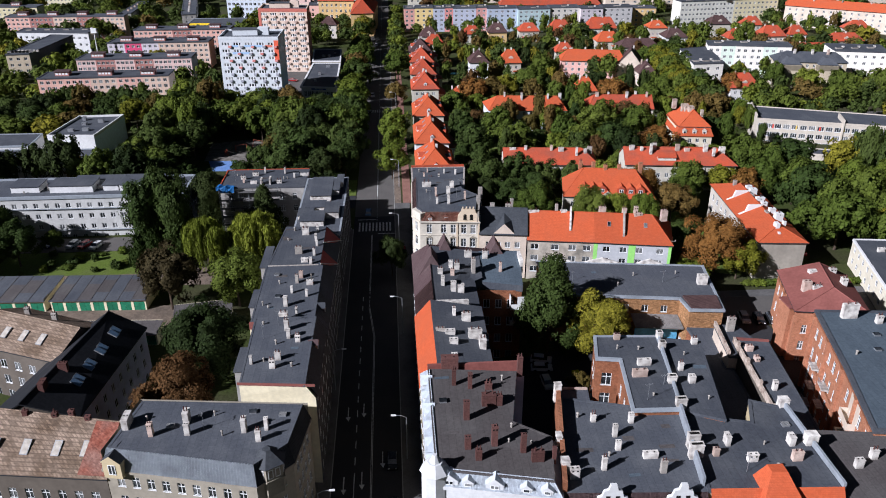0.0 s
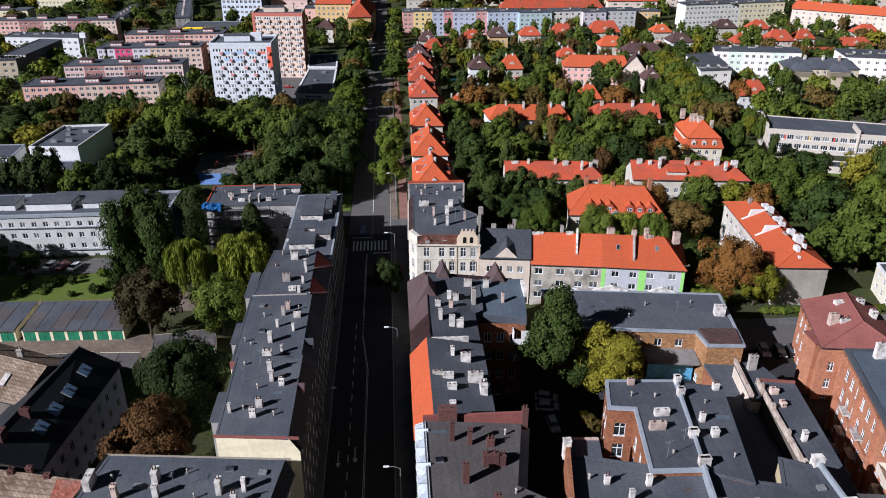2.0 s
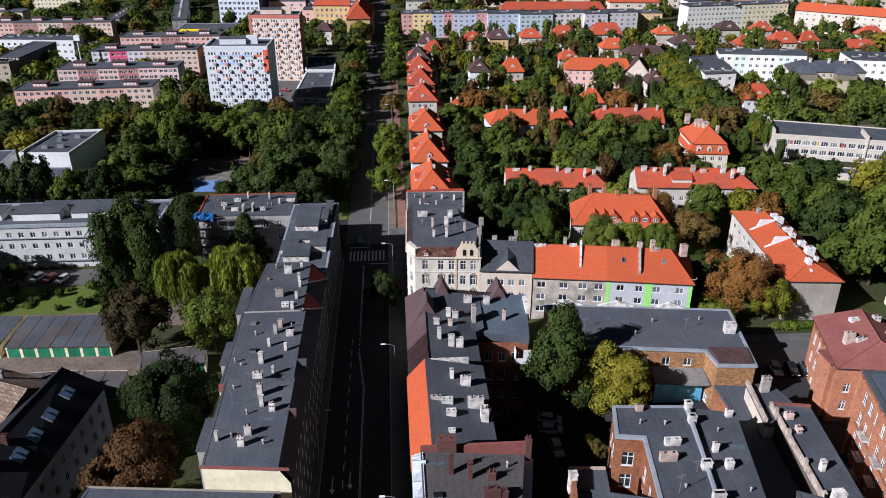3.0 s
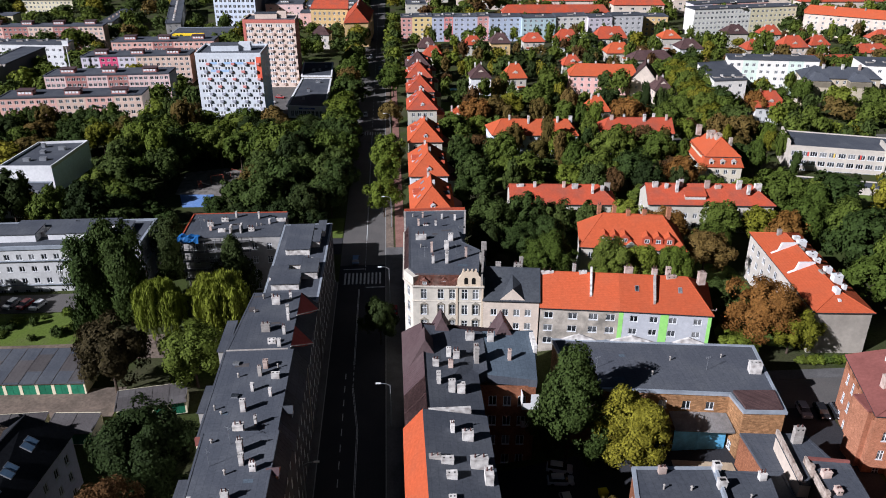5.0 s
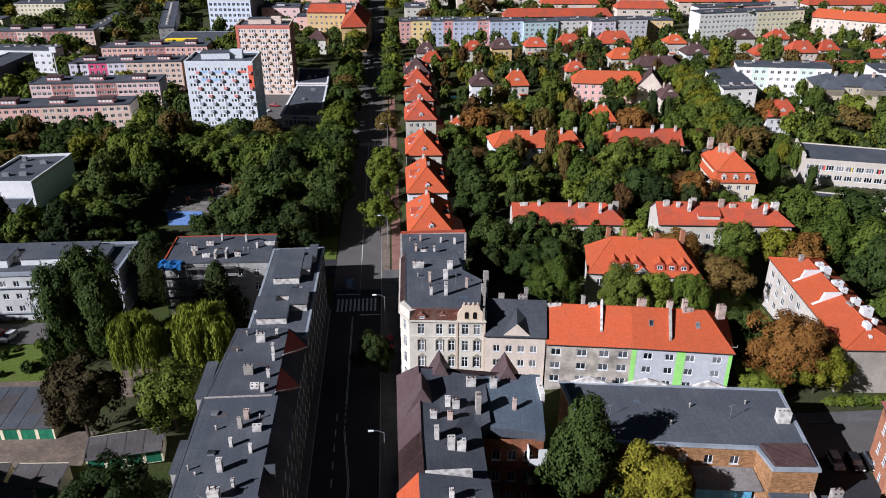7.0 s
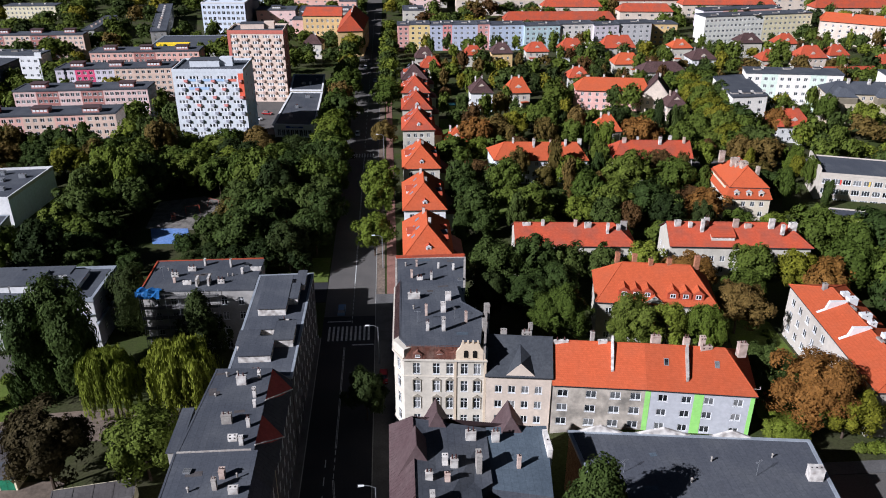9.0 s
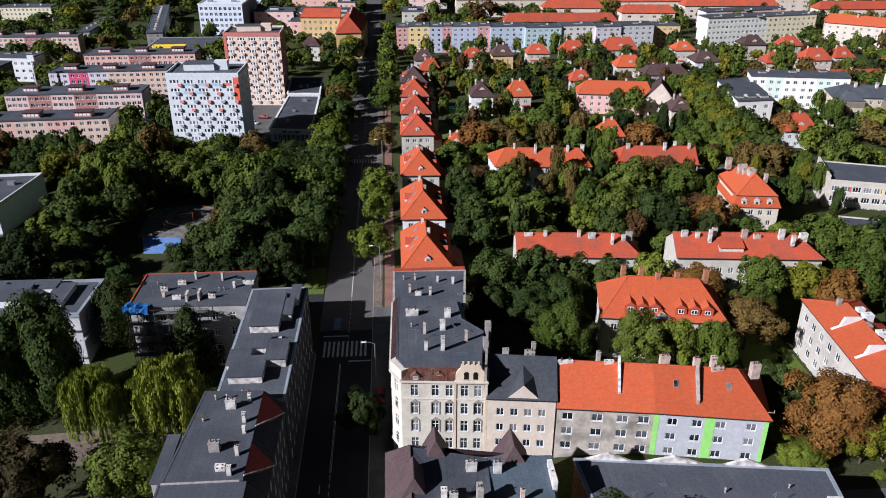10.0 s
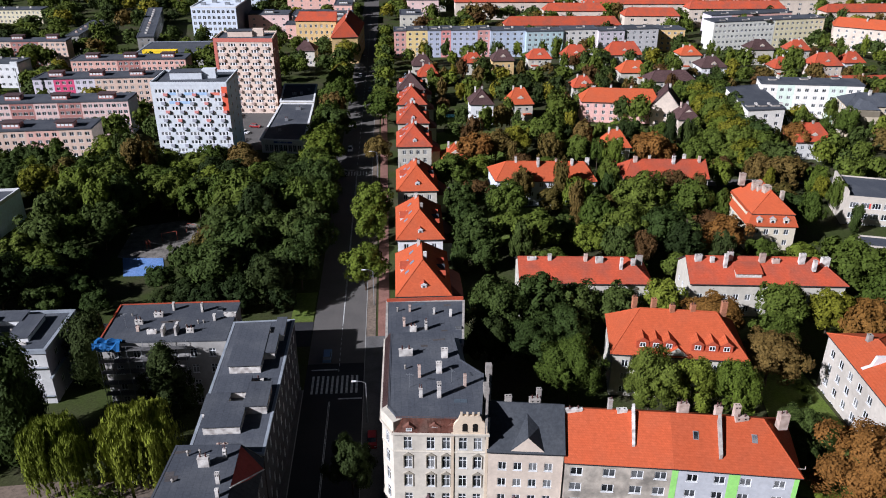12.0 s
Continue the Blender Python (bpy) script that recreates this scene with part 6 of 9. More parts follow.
m.hexa([(15.1, -4.7), (15.5, -4.7), (17.3, 8.0), (16.9, 8.0)], 17, 20.5)
m.box(15.7, 1.6, 19, 16.5, 3.4, 21.6)
m.box(16.6, 7.0, 19, 17.6, 8.0, 22.0)
part("firewall", m, [CHIM_G], root)
ring = [(10.2, 192.6), (24.0, 192.0), (25.6, 207.8), (10.4, 208.4)]
# only the street wall is darkened, for the shade in the street
root, roof = street_house("tall_street_house", "street house with a shade-darkened street front and red-edged felt roof", ring, 16.6, BITUMEN, [STONE, STONE, STONE, STREET_SHADE_W], {3: grid(6, 4, 1.4, 3.7, 1.1, 2.0, "old"), 2: grid(5, 4, 1.4, 3.7, 1.1, 2.0, "old")},
                          [(15.2, 197.0, 1.6, 0.7, 1.2), (13.6, 199.0, 0.6, 0.7, 1.8), (17.6, 197.6, 0.6, 0.9, 1.8), (19.4, 203.0, 0.5, 0.7, 1.2), (14.8, 204.2, 0.5, 0.6, 1.4), (22.5, 202, 0.6, 0.7, 1.4)], CHIM_G)
m = Mesh()
m.box(0.2, 15.5, 16.4, 15.3, 15.9, 17.2)
part("firewall", m, [TILE_OLD], root, "red tiled parapet")

ring = [(25.3, 165.4), (36.4, 164.0), (38.0, 175.6), (27.0, 177.4)]
root, loc = house("beige_gabled_house", "beige house with a central gable and dark roof", ring, 14.8, PALEBEIGE, {0: grid(4, 3, 5.2, 3.15, 1.25, 1.5, "new"), 2: grid(4, 4, 1.8, 3.3, 1.25, 1.5)})
roof = pitched_roof(root, loc, 14.8, 19.2, 0, (0, 0), SLATE, 0.35, PALEBEIGE)
m = Mesh()
p, q = Vector(loc[0]), Vector(loc[1])
d = (q - p).normalized()
a, b = p + d * 3.0, p + d * 8.6
c = (a + b) / 2
back = Vector((-d.y, d.x)) * 5.0
f = [(a.x, a.y - 0.1, 14.9), (b.x, b.y - 0.1, 14.9), (c.x, c.y - 0.1, 17.7)]
m.face(f)
for s, e in ((f[0], f[2]), (f[2], f[1])):
    m.face([s, (s[0] + back.x, s[1] + back.y, max(s[2], 17.2)), (c.x + back.x, c.y + back.y, 18.6), e] if s is f[0] else [s, (c.x + back.x, c.y + back.y, 18.6), (e[0] + back.x, e[1] + back.y, 17.2), e], 1)
part("cross_gable", m, [PALEBEIGE, SLATE], root)
stack_row(roof, [(29.0, 171.6, 1.0, 0.7, 1.6), (33.0, 171.0, 1.6, 1.0, 1.4), (33.8, 172.0, 0.7, 0.7, 2.4)], 18.6, CHIM_G)

ring = [(36.6, 163.4), (52.0, 161.1), (54.4, 174.0), (38.8, 176.2)]
GREYP = mat("stained_grey_render", (0.46, 0.405, 0.33), 0.93, 0.15, 0.7, 0.95, 3.2, (0.17, 0.155, 0.13), 0.1)
root, loc = house("grey_plaster_house", "grey stained house under an orange tiled roof", ring, 13.8, GREYP, {0: grid(4, 3, 5.7, 2.95, 1.8, 1.45, "new", us=[1.7, 6.5, 10.6, 14.0]), 2: grid(5, 4, 1.2, 3.1, 1.3, 1.4)})
roof = pitched_roof(root, loc, 13.8, 18.6, 0, (0, 0), TILE, 0.35, GREYP)
stack_row(roof, [(38.8, 169.4, 3.4, 0.7, 1.0), (44.4, 169.6, 0.8, 0.9, 2.4), (46.0, 168.6, 2.0, 0.8, 1.2)], 18.0, CHIM_W)
m = Mesh()
def roof_wall(m, a, b, h):
    """A party wall that climbs the roof from the eave point a to the ridge point b."""
    a, b = Vector(a), Vector(b)
    s = Vector((0.22, 0, 0))
    u = Vector((0, 0, h))
    for f in ([a - s, b - s, b - s + u, a - s + u], [b + s, a + s, a + s + u, b + s + u], [a - s + u, b - s + u, b + s + u, a + s + u], [a + s, a - s, a - s + u, a + s + u], [b - s, b + s, b + s + u, b - s + u]):
        m.face(f)
roof_wall(m, (10.2, 0.6, 14.6), (11.1, 5.2, 18.6), 1.5)
part("firewall", m, [CHIM_W], root)
GREENP = plaster((0.3, 0.62, 0.16), 0.15)
ring = [(52.0, 161.1), (69.7, 157.9), (73.4, 170.8), (54.4, 174.0)]
root, loc = house("lilac_green_house", "pale lilac house with bright green stripes and orange roof", ring, 13.8, [plaster((0.44, 0.445, 0.455), 0.2)] * 4, {0: grid(4, 3, 5.7, 2.95, 1.6, 1.4, "new", us=[3.0, 6.9, 10.6, 15.4]), 1: grid(2, 4, 1.2, 3.1, 1.2, 1.4), 2: grid(6, 4, 1.2, 3.1, 1.3, 1.4)})
roof = pitched_roof(root, loc, 13.8, 18.6, 0, (0, 5.0), TILE, 0.35, None)
for x, y in ((56.2, 164.4), (64.6, 163.0)):
    skylight(roof, x, y, 17.0, 0.8, 1.3, 37, -10)
stack_row(roof, [(55.4, 168.4, 1.6, 0.9, 1.6), (60.6, 167.6, 1.0, 0.8, 1.4), (63.2, 167.0, 0.9, 0.8, 2.0), (63.4, 165.6, 2.0, 0.7, 0.9), (69.4, 164.8, 1.4, 1.2, 1.8)], 18.2, CHIM_P)
m = Mesh()
roof_wall(m, (7.0, 0.0, 14.6), (8.0, 4.6, 18.4), 1.4)
part("firewall", m, [CHIM_G], root)
p, q = Vector(loc[0]), Vector(loc[1])
d = (q - p).normalized()
inn = Vector((-d.y, d.x))
for u0, u1 in ((0.0, 0.9), (8.1, 9.7), (17.3, 18.0)):
    m = Mesh()
    a, b = p + d * u0 - inn * 0.03, p + d * u1 - inn * 0.03
    m.hexa([tuple(a), tuple(b), tuple(b + inn * 0.02), tuple(a + inn * 0.02)], 0.1, 13.7)
    part("stripe", m, [GREENP], root, "bright green painted stripe")
m = Mesh()
for k in range(18):
    u, up = 0.8 + k, 0.35 * (k // 2 % 2)
    a, b = p + d * u + inn * (0.9 + up), p + d * (u + 1) + inn * (0.9 + up)
    z = 14.75 + up * 0.75
    m.tube((a.x, a.y, z), (b.x, b.y, z), 0.04, 0.04, 4)
    if k % 2:
        c, e = b, p + d * (u + 1) + inn * (0.9 + 0.35 * ((k + 1) // 2 % 2))
        m.tube((c.x, c.y, z), (e.x, e.y, 14.75 + 0.26 * ((k + 1) // 2 % 2)), 0.04, 0.04, 4)
part("snow_guard", m, [PALEBEIGE], root, "thin stepped snow guard")

# garden-side apartment houses under orange tiles
ring = [(51.9, 193.2), (75.5, 189.0), (78.0, 202.2), (54.4, 206.4)]
OLDW = plaster((0.5, 0.46, 0.38), 0.4)
root, loc = house("hipped_villa_block", "beige block with a hipped orange roof and small dormers", ring, 12.6, OLDW, {0: grid(8, 4, 1.2, 2.9, 1.2, 1.5), 3: grid(3, 4, 1.2, 2.9, 1.2, 1.5), 2: grid(8, 4, 1.2, 2.9, 1.2, 1.5)}, "orange-roofed houses")
roof = pitched_roof(root, loc, 12.6, 18.6, 0, (5.0, 5.0), TILE, 0.5)
for u in (5.6, 8.0, 10.4, 15.6, 18.2, 20.8):
    dormer(roof, 51.8 + u * 0.97, 193.9 - u * 0.174, 14.0, 2.2, 1.25, 3.2, -10, TILE_OLD, TILE)
dormer(roof, 63.2, 191.2, 12.6, 4.6, 0.2, 3.4, -10, OLDW, TILE, False)
stack_row(roof, [(57.6, 201.0), (63.8, 197.8, 0.9, 0.8, 1.4), (67.6, 197.4, 0.9, 0.8, 1.6), (61.0, 200.0), (73.4, 197.0, 1.0, 0.8, 2.2)], 18.4, BRICK_RED, 0.9, 0.8, 1.6)

ring = [(89.7, 156.4), (100.7, 155.4), (103.9, 192.4), (92.9, 193.4)]
root, loc = house("grey_gabled_block", "long grey block with orange roof and white party walls", ring, 14.8, [plaster((0.34, 0.3, 0.245), 0.6)] * 3 + [plaster((0.5, 0.45, 0.38), 0.5)], {3: grid(10, 4, 2.4, 3.05, 1.5, 1.6, "new", skip=0.06), 0: grid(1, 4, 2.4, 3.05, 1.6, 1.6, "new", us=[1.0])}, "orange-roofed houses")
roof = pitched_roof(root, loc, 14.8, 17.5, 1, (4.0, 6.0), TILE, 0.4)


def ridge_wall(root, y, thick=0.3):
    """A white party wall with a level top at ridge height, tapering to a low kerb towards the eave."""
    x = lambda t: y * 0.087 + t * 5.6
    zz = lambda t: 15.0 + t * 2.7
    m = Mesh()
    side = [(x(0.06), zz(0.06) - 0.3), (x(1.02), zz(1.0) - 0.4), (x(1.02), 18.0), (x(0.42), 17.95), (x(0.32), zz(0.32) + 0.3), (x(0.06), zz(0.06) + 0.28)]
    skew = lambda p: (p - x(0)) * -0.09
    for f, back in ((-thick, False), (thick, True)):
        face = [(p, y + f + skew(p), q) for p, q in side]
        m.face(list(reversed(face)) if back else face)
    for (a, b), (c, e) in zip(side, side[1:] + side[:1]):
        m.face([(a, y + skew(a) - thick, b), (a, y + skew(a) + thick, b), (c, y + skew(c) + thick, e), (c, y + skew(c) - thick, e)])
    part("firewall", m, [RENDER_W], root, "white party wall on the roof")


ridge_wall(root, 15.6)
ridge_wall(root, 25.2)
m = Mesh()
m.box(4.9, 2.6, 16.2, 5.8, 4.2, 18.3)
m.box(4.95, 1.2, 15.2, 5.5, 2.7, 16.7)
part("firewall", m, [RENDER_W], root, "white stepped party wall")
stack_row(roof, [(99.0, 184.4, 1.5, 1.0, 1.0), (99.2, 182.2, 1.8, 1.4, 1.0), (98.3, 176.0, 2.1, 1.2, 1.1), (98.4, 173.8, 1.4, 1.0, 0.7), (98.2, 169.0, 1.5, 1.2, 1.0), (97.6, 164.4, 1.9, 1.4, 1.7), (98.0, 162.0, 0.7, 0.8, 0.6)], 17.0, RENDER_W, pots=1)
stack_row(roof, [(96.6, 187.6, 0.8, 0.8, 0.9), (97.6, 179.0, 0.6, 1.6, 0.4), (96.2, 167.6, 0.6, 1.8, 0.4)], 17.4, CHIM_G, pots=1)


def tiled_house(ring, eave, ridge, hip, wall, wins, label, tile=TILE_OLD, axis=0, stacks=(), name="tiled_house", group="orange-roofed houses", stack_mat=None, over=0.5):
    root, loc = house(name, label, ring, eave, wall, wins, group, "house")
    roof = pitched_roof(root, loc, eave, ridge, axis, hip, tile, over, wall)
    for x, y, *o in stacks:
        chimney(roof, x, y, ridge - 0.6, o[0] if o else 0.9, o[1] if len(o) > 1 else 0.8, o[2] if len(o) > 2 else 1.7, stack_mat, 2)
    return root, roof


far = lambda n, r, z0=1.2, dz=3.0, w=1.2, h=1.5: grid(n, r, z0, dz, w, h, "far")
tiled_house([(39.8, 224.6), (68.6, 222.2), (69.6, 234.0), (40.6, 236.4)], 10.9, 14.4, (0, 4.5), OLDW, {0: far(10, 3), 3: far(3, 3)}, "long house with a weathered red tile roof", TILE_OLD, 0,
            [(43, 229.6, 2.6, 0.8, 1.0), (47, 229.2, 1.0, 0.8, 1.8), (55, 228.4, 1.0, 0.8, 2.0), (58, 227.8, 2.2, 0.8, 1.4), (62.5, 225.8, 0.8, 0.8, 2.0), (67, 227.6, 2.0, 0.8, 1.6), (65.4, 226.6, 1.2, 0.8, 1.2)])
root, roof = tiled_house([(77.2, 221.4), (110.8, 218.0), (112.0, 229.6), (78.4, 233.0)], 11.1, 15.0, (0, 5.0), OLDW, {0: far(12, 3), 3: far(3, 3)}, "long red-tiled house with white chimneys", TILE_OLD, 0,
            [(80, 226.0, 2.0, 0.9, 1.6), (85.5, 224.0, 1.0, 0.9, 2.6), (87, 225.4, 1.6, 0.8, 2.4), (94, 224.4, 1.8, 0.8, 2.2), (97, 224, 2.2, 0.8, 0.9), (102.6, 223.4, 1.8, 0.9, 2.4), (104.4, 221.0, 1.0, 1.0, 1.8), (107.6, 222.6, 2.4, 1.2, 1.6), (83.0, 225.4, 1.2, 0.8, 1.2)])
shed = Mesh()
shed.hexa([(-2.8, 0), (2.8, 0), (2.8, 2.4), (-2.8, 2.4)], -0.4, 0.75)
shed.face([(-3.0, -0.25, 0.78), (3.0, -0.25, 0.78), (3.0, 3.4, 2.0), (-3.0, 3.4, 2.0)], 1)
shed.face([(-3.0, 3.4, 1.85), (3.0, 3.4, 1.85), (3.0, -0.25, 0.68), (-3.0, -0.25, 0.68)], 1)
shed = part("dormer", shed, [OLDW, TILE_OLD], roof, "wide shed dormer", on_roof(roof, 90.0, 221.2, 12.6, -6))
for i in range(5):
    part("window", far_window_mesh(0.9, 0.6), None, shed, "", pose(-2.1 + i * 1.05, -0.1, 0.05))
ring = [(105.0, 254.6), (117.2, 253.0), (119.4, 270.0), (106.6, 272.4)]
root, loc = house("mansard_villa", "cream villa with a steep orange mansard roof", ring, 9.8, plaster((0.58, 0.51, 0.38), 0.3), {0: far(4, 3), 3: far(5, 3), 1: far(4, 3)}, "orange-roofed houses", "house")
m = Mesh()
m.hexa(offset_ring(loc, 0.45), 9.55, 9.75)
m.hexa(offset_ring(loc, 0.4), 9.75, 12.6, 0, False, offset_ring(loc, -0.75))
part("mansard", m, [TILE], root, "steep orange tiled mansard skirt")
roof = pitched_roof(root, offset_ring(loc, -0.75), 12.5, 17.4, 1, (4.2, 3.2), TILE, 0.2)
for k in range(3):
    dormer(roof, 107.6 + k * 3.4, 254.2 - k * 0.45, 10.1, 1.5, 1.5, 1.7, -8, PALEBEIGE, ZINC)
# a long cream attic storey with small windows fills the side slope
west = [Vector(loc[0]), Vector(loc[3])]
run = (west[1] - west[0]).normalized()
inn = Vector((run.y, -run.x))
at = lambda u, v: tuple(west[0] + run * u + inn * v)
m = Mesh()
m.hexa([at(3.2, 0.25), at(16.4, 0.25), at(16.4, 3.0), at(3.2, 3.0)][::-1], 9.9, 12.5)
m.hexa([at(2.9, -0.1), at(16.7, -0.1), at(16.7, 3.2), at(2.9, 3.2)][::-1], 12.5, 12.65, 1)
attic = part("attic_storey", m, [plaster((0.58, 0.51, 0.38), 0.3), TILE], root, "cream attic storey")
for u in (4.4, 5.6, 8.0, 9.2, 11.6, 12.8, 15.2):
    put_window(attic, at(16.4, 0.25), at(3.2, 0.25), 16.4 - u, 10.6, 0.8, 1.2, "far")
stack_row(roof, [(108.2, 269.0, 1.6, 1.0, 2.6), (110.6, 265.0, 2.4, 1.2, 1.8), (110.9, 263.0, 2.0, 1.0, 1.0), (111.2, 260.4, 1.7, 2.0, 2.2), (114.2, 257.6, 0.9, 0.9, 1.6)], 16.2, PARTYW)
tiled_house([(43.6, 292.8), (73.4, 290.6), (74.2, 302.2), (42.6, 304.6)], 9.0, 13.2, (4.0, 3.0), plaster((0.62, 0.64, 0.66), 0.2), {0: far(10, 3), 3: far(3, 3)}, "long white house with orange tile roof", TILE, 0,
            [(50, 298.0, 0.8, 0.8, 2.4), (56.6, 296.4, 0.9, 1.6, 2.4), (62.4, 297.4, 1.0, 0.8, 1.6), (67, 296.0, 0.9, 1.4, 2.0), (72, 297.2, 1.6, 0.8, 1.8)])
tiled_house([(82.8, 292.2), (108.2, 290.2), (109.0, 302.0), (83.6, 304.0)], 9.0, 13.2, (3.0, 0), OLDW, {0: far(8, 3)}, "long house with red tiles and white chimneys", TILE_OLD, 0,
            [(87, 297, 1.6, 0.9, 2.0), (92, 298.6, 0.8, 0.8, 1.6), (98.6, 295.6, 1.2, 1.0, 2.4), (102.8, 298, 1.2, 0.8, 2.0), (106.6, 295.4, 1.0, 0.9, 2.2)])

# the row of orange-roofed houses along the street
for (y0, y1, tile, wall) in ((223.2, 243.6, TILE, WHITE), (252.2, 273.0, TILE, WHITE), (285.6, 303.0, TILE, OLDW), (326.5, 342.5, TILE_OLD, OLDW), (354.0, 369.0, TILE_OLD, OLDW), (380.0, 395.0, TILE_OLD, OLDW), (404.0, 418.0, TILE_BROWN, OLDW)):
    x0 = 12.6 + (y0 - 223) * 0.016
    root, roof = tiled_house([(x0, y0), (x0 + 11.4, y0 - 0.2), (x0 + 11.8, y1), (x0 + 0.2, y1)], 9.3, 15.0, (6.0, 5.0), wall, {0: far(4, 3, 0.9, 2.9), 3: far(6, 3, 0.9, 2.9)},
                             "semi-detached house with a steep orange hipped roof", tile, 1, [(x0 + 6.4, y0 + 8.4, 0.9, 1.4, 1.4), (x0 + 5.2, y1 - 5.6, 0.9, 0.9, 1.5)], "row_house", "street row houses")
    dormer(roof, x0 + 5.8, y0 + 0.9, 10.4, 1.3, 1.2, 2.6, 0, WHITE, TILE_OLD)
    dormer(roof, x0 + 0.9, (y0 + y1) / 2, 10.2, 3.0, 1.4, 2.6, -90, WHITE, TILE_OLD)
    wing = Mesh()
    wing.box(11.5, 4.6, -0.2, 14.6, y1 - y0 - 4.6, 6.2)
    e = [(11.2, 4.2, 6.1), (15.0, 4.2, 6.1), (15.0, y1 - y0 - 4.2, 6.1), (11.2, y1 - y0 - 4.2, 6.1)]
    a, b = (11.2, 6.4, 9.4), (11.2, y1 - y0 - 6.4, 9.4)
    for f in ([e[1], e[2], b, a], [e[0], e[1], a], [e[2], e[3], b], [e[3], e[2], e[1], e[0]]):
        wing.face(f, 1)
    part("side_wing", wing, [wall, REDFELT], root, "lower side wing under a dusky red roof")
    for k in range(4):
        skylight(roof, x0 + 2.3 + (k % 2) * 1.2, y0 + 6.4 + k * 2.6, 11.9 + (k % 2) * 1.1, 0.9, 1.3, 43, -90, SKYPANE)
    for k in range(3):
        dormer(roof, x0 + 10.7, y0 + 6.0 + k * 3.2, 10.2, 1.8, 1.4, 2.4, 90, TILE_OLD, SLATE if k == 1 else TILE_OLD)

# ---- tower blocks and slabs on the left ----
def tower(ring, z, wall, side, floors, name, label, accents):
    root, loc = house(name, label, ring, z, [wall, side, wall, side], {0: grid(5, floors, 2.2, (z - 2.2) / floors, 3.0, 1.2, "far", 0.4), 1: grid(2, floors, 2.2, (z - 2.2) / floors, 1.2, 1.2, "far", 2.0)}, "tower blocks", "apartment tower")
    dz = (z - 2.2) / floors
    roof = flat_roof(root, loc, z, BITUMEN, wall, 0.7, 0.05)
    L = math.dist(loc[0], loc[1])
    m = Mesh()
    m.box(L * 0.2, 6, z, L * 0.62, 11, z + 2.3)
    m.box(L * 0.62, 7, z, L * 0.8, 10, z + 3.0)
    m.box(L * 0.2 - 0.2, 5.8, z + 2.3, L * 0.62 + 0.1, 11.2, z + 2.5, 1)
    part("lift_house", m, [wall, BITUMEN], roof)
    for r in range(floors):
        for i in range(5):
            u = min(0.6 + (L - 1.2) * (i + 0.5) / 5 + (1.6 if r % 2 else 0.5), L - 0.9)
            b = Mesh()
            b.box(-0.62, -0.7, 0, 0.62, 0, 0.12)
            b.box(-0.62, -0.7, 0.12, 0.62, -0.64, 0.9)
            b.box(-0.62, -0.64, 0.12, -0.56, 0, 0.9)
            b.box(0.56, -0.64, 0.12, 0.62, 0, 0.9)
            part("balcony", b, [accents[0] if r >= floors - 4 and (i + r) % 2 else accents[1]], root, "", pose(u, loc[1][1] * u / L, 1.3 + r * dz))
    return root, loc


BALC = plaster((0.4, 0.4, 0.44), 0.3)
SALMON = plaster((0.66, 0.27, 0.24), 0.2)
TW = plaster((0.6, 0.62, 0.63), 0.12)
root, loc = tower([(-65.8, 331.0), (-41.0, 329.4), (-40.6, 347.6), (-65.6, 349.0)], 31.0, TW, plaster((0.74, 0.86, 0.96), 0.1), 10, "white_tower", "white tower block with blue sides and staggered balconies", (SALMON, BALC))
for name, c, u0, u1, z0, z1 in (("red_panel", (0.7, 0.13, 0.07), 22.9, 24.75, 21.4, 30.2), ("red_panel", (0.66, 0.2, 0.14), 19.2, 22.2, 27.35, 28.3), ("blue_panel", (0.36, 0.5, 0.68), 5.4, 8.0, 27.4, 28.3), ("blue_panel", (0.36, 0.5, 0.68), 10.6, 18.0, 27.4, 28.3), ("blue_panel", (0.36, 0.5, 0.68), 5.4, 12.6, 24.5, 25.4)):
    m = Mesh()
    k = loc[1][1] / loc[1][0]
    m.hexa([(u0, u0 * k - 0.04), (u1, u1 * k - 0.04), (u1, u1 * k + 0.05), (u0, u0 * k + 0.05)], z0, z1)
    part(name, m, [plaster(c, 0.1)], root)
PT = plaster((0.68, 0.535, 0.43), 0.2)
root, loc = tower([(-60.4, 406.6), (-36.0, 404.4), (-36.2, 422.6), (-60.0, 424.0)], 31.0, PT, plaster((0.5, 0.22, 0.17), 0.2), 11, "pink_tower", "pale pink tower block with red trim and small balconies", (plaster((0.62, 0.46, 0.38), 0.2), plaster((0.52, 0.38, 0.32), 0.2)))
m = Mesh()
m.hexa([(-0.1, -0.12), (24.5, -2.35), (24.5, -2.15), (-0.1, 0.1)], 30.2, 31.75)
m.hexa([(-0.1, -0.1), (1.2, -0.22), (1.2, 0.0), (-0.1, 0.1)], 0, 30.2)
part("red_trim", m, [plaster((0.5, 0.16, 0.12), 0.15)], root)
P2 = plaster((0.42, 0.2, 0.17), 0.2)


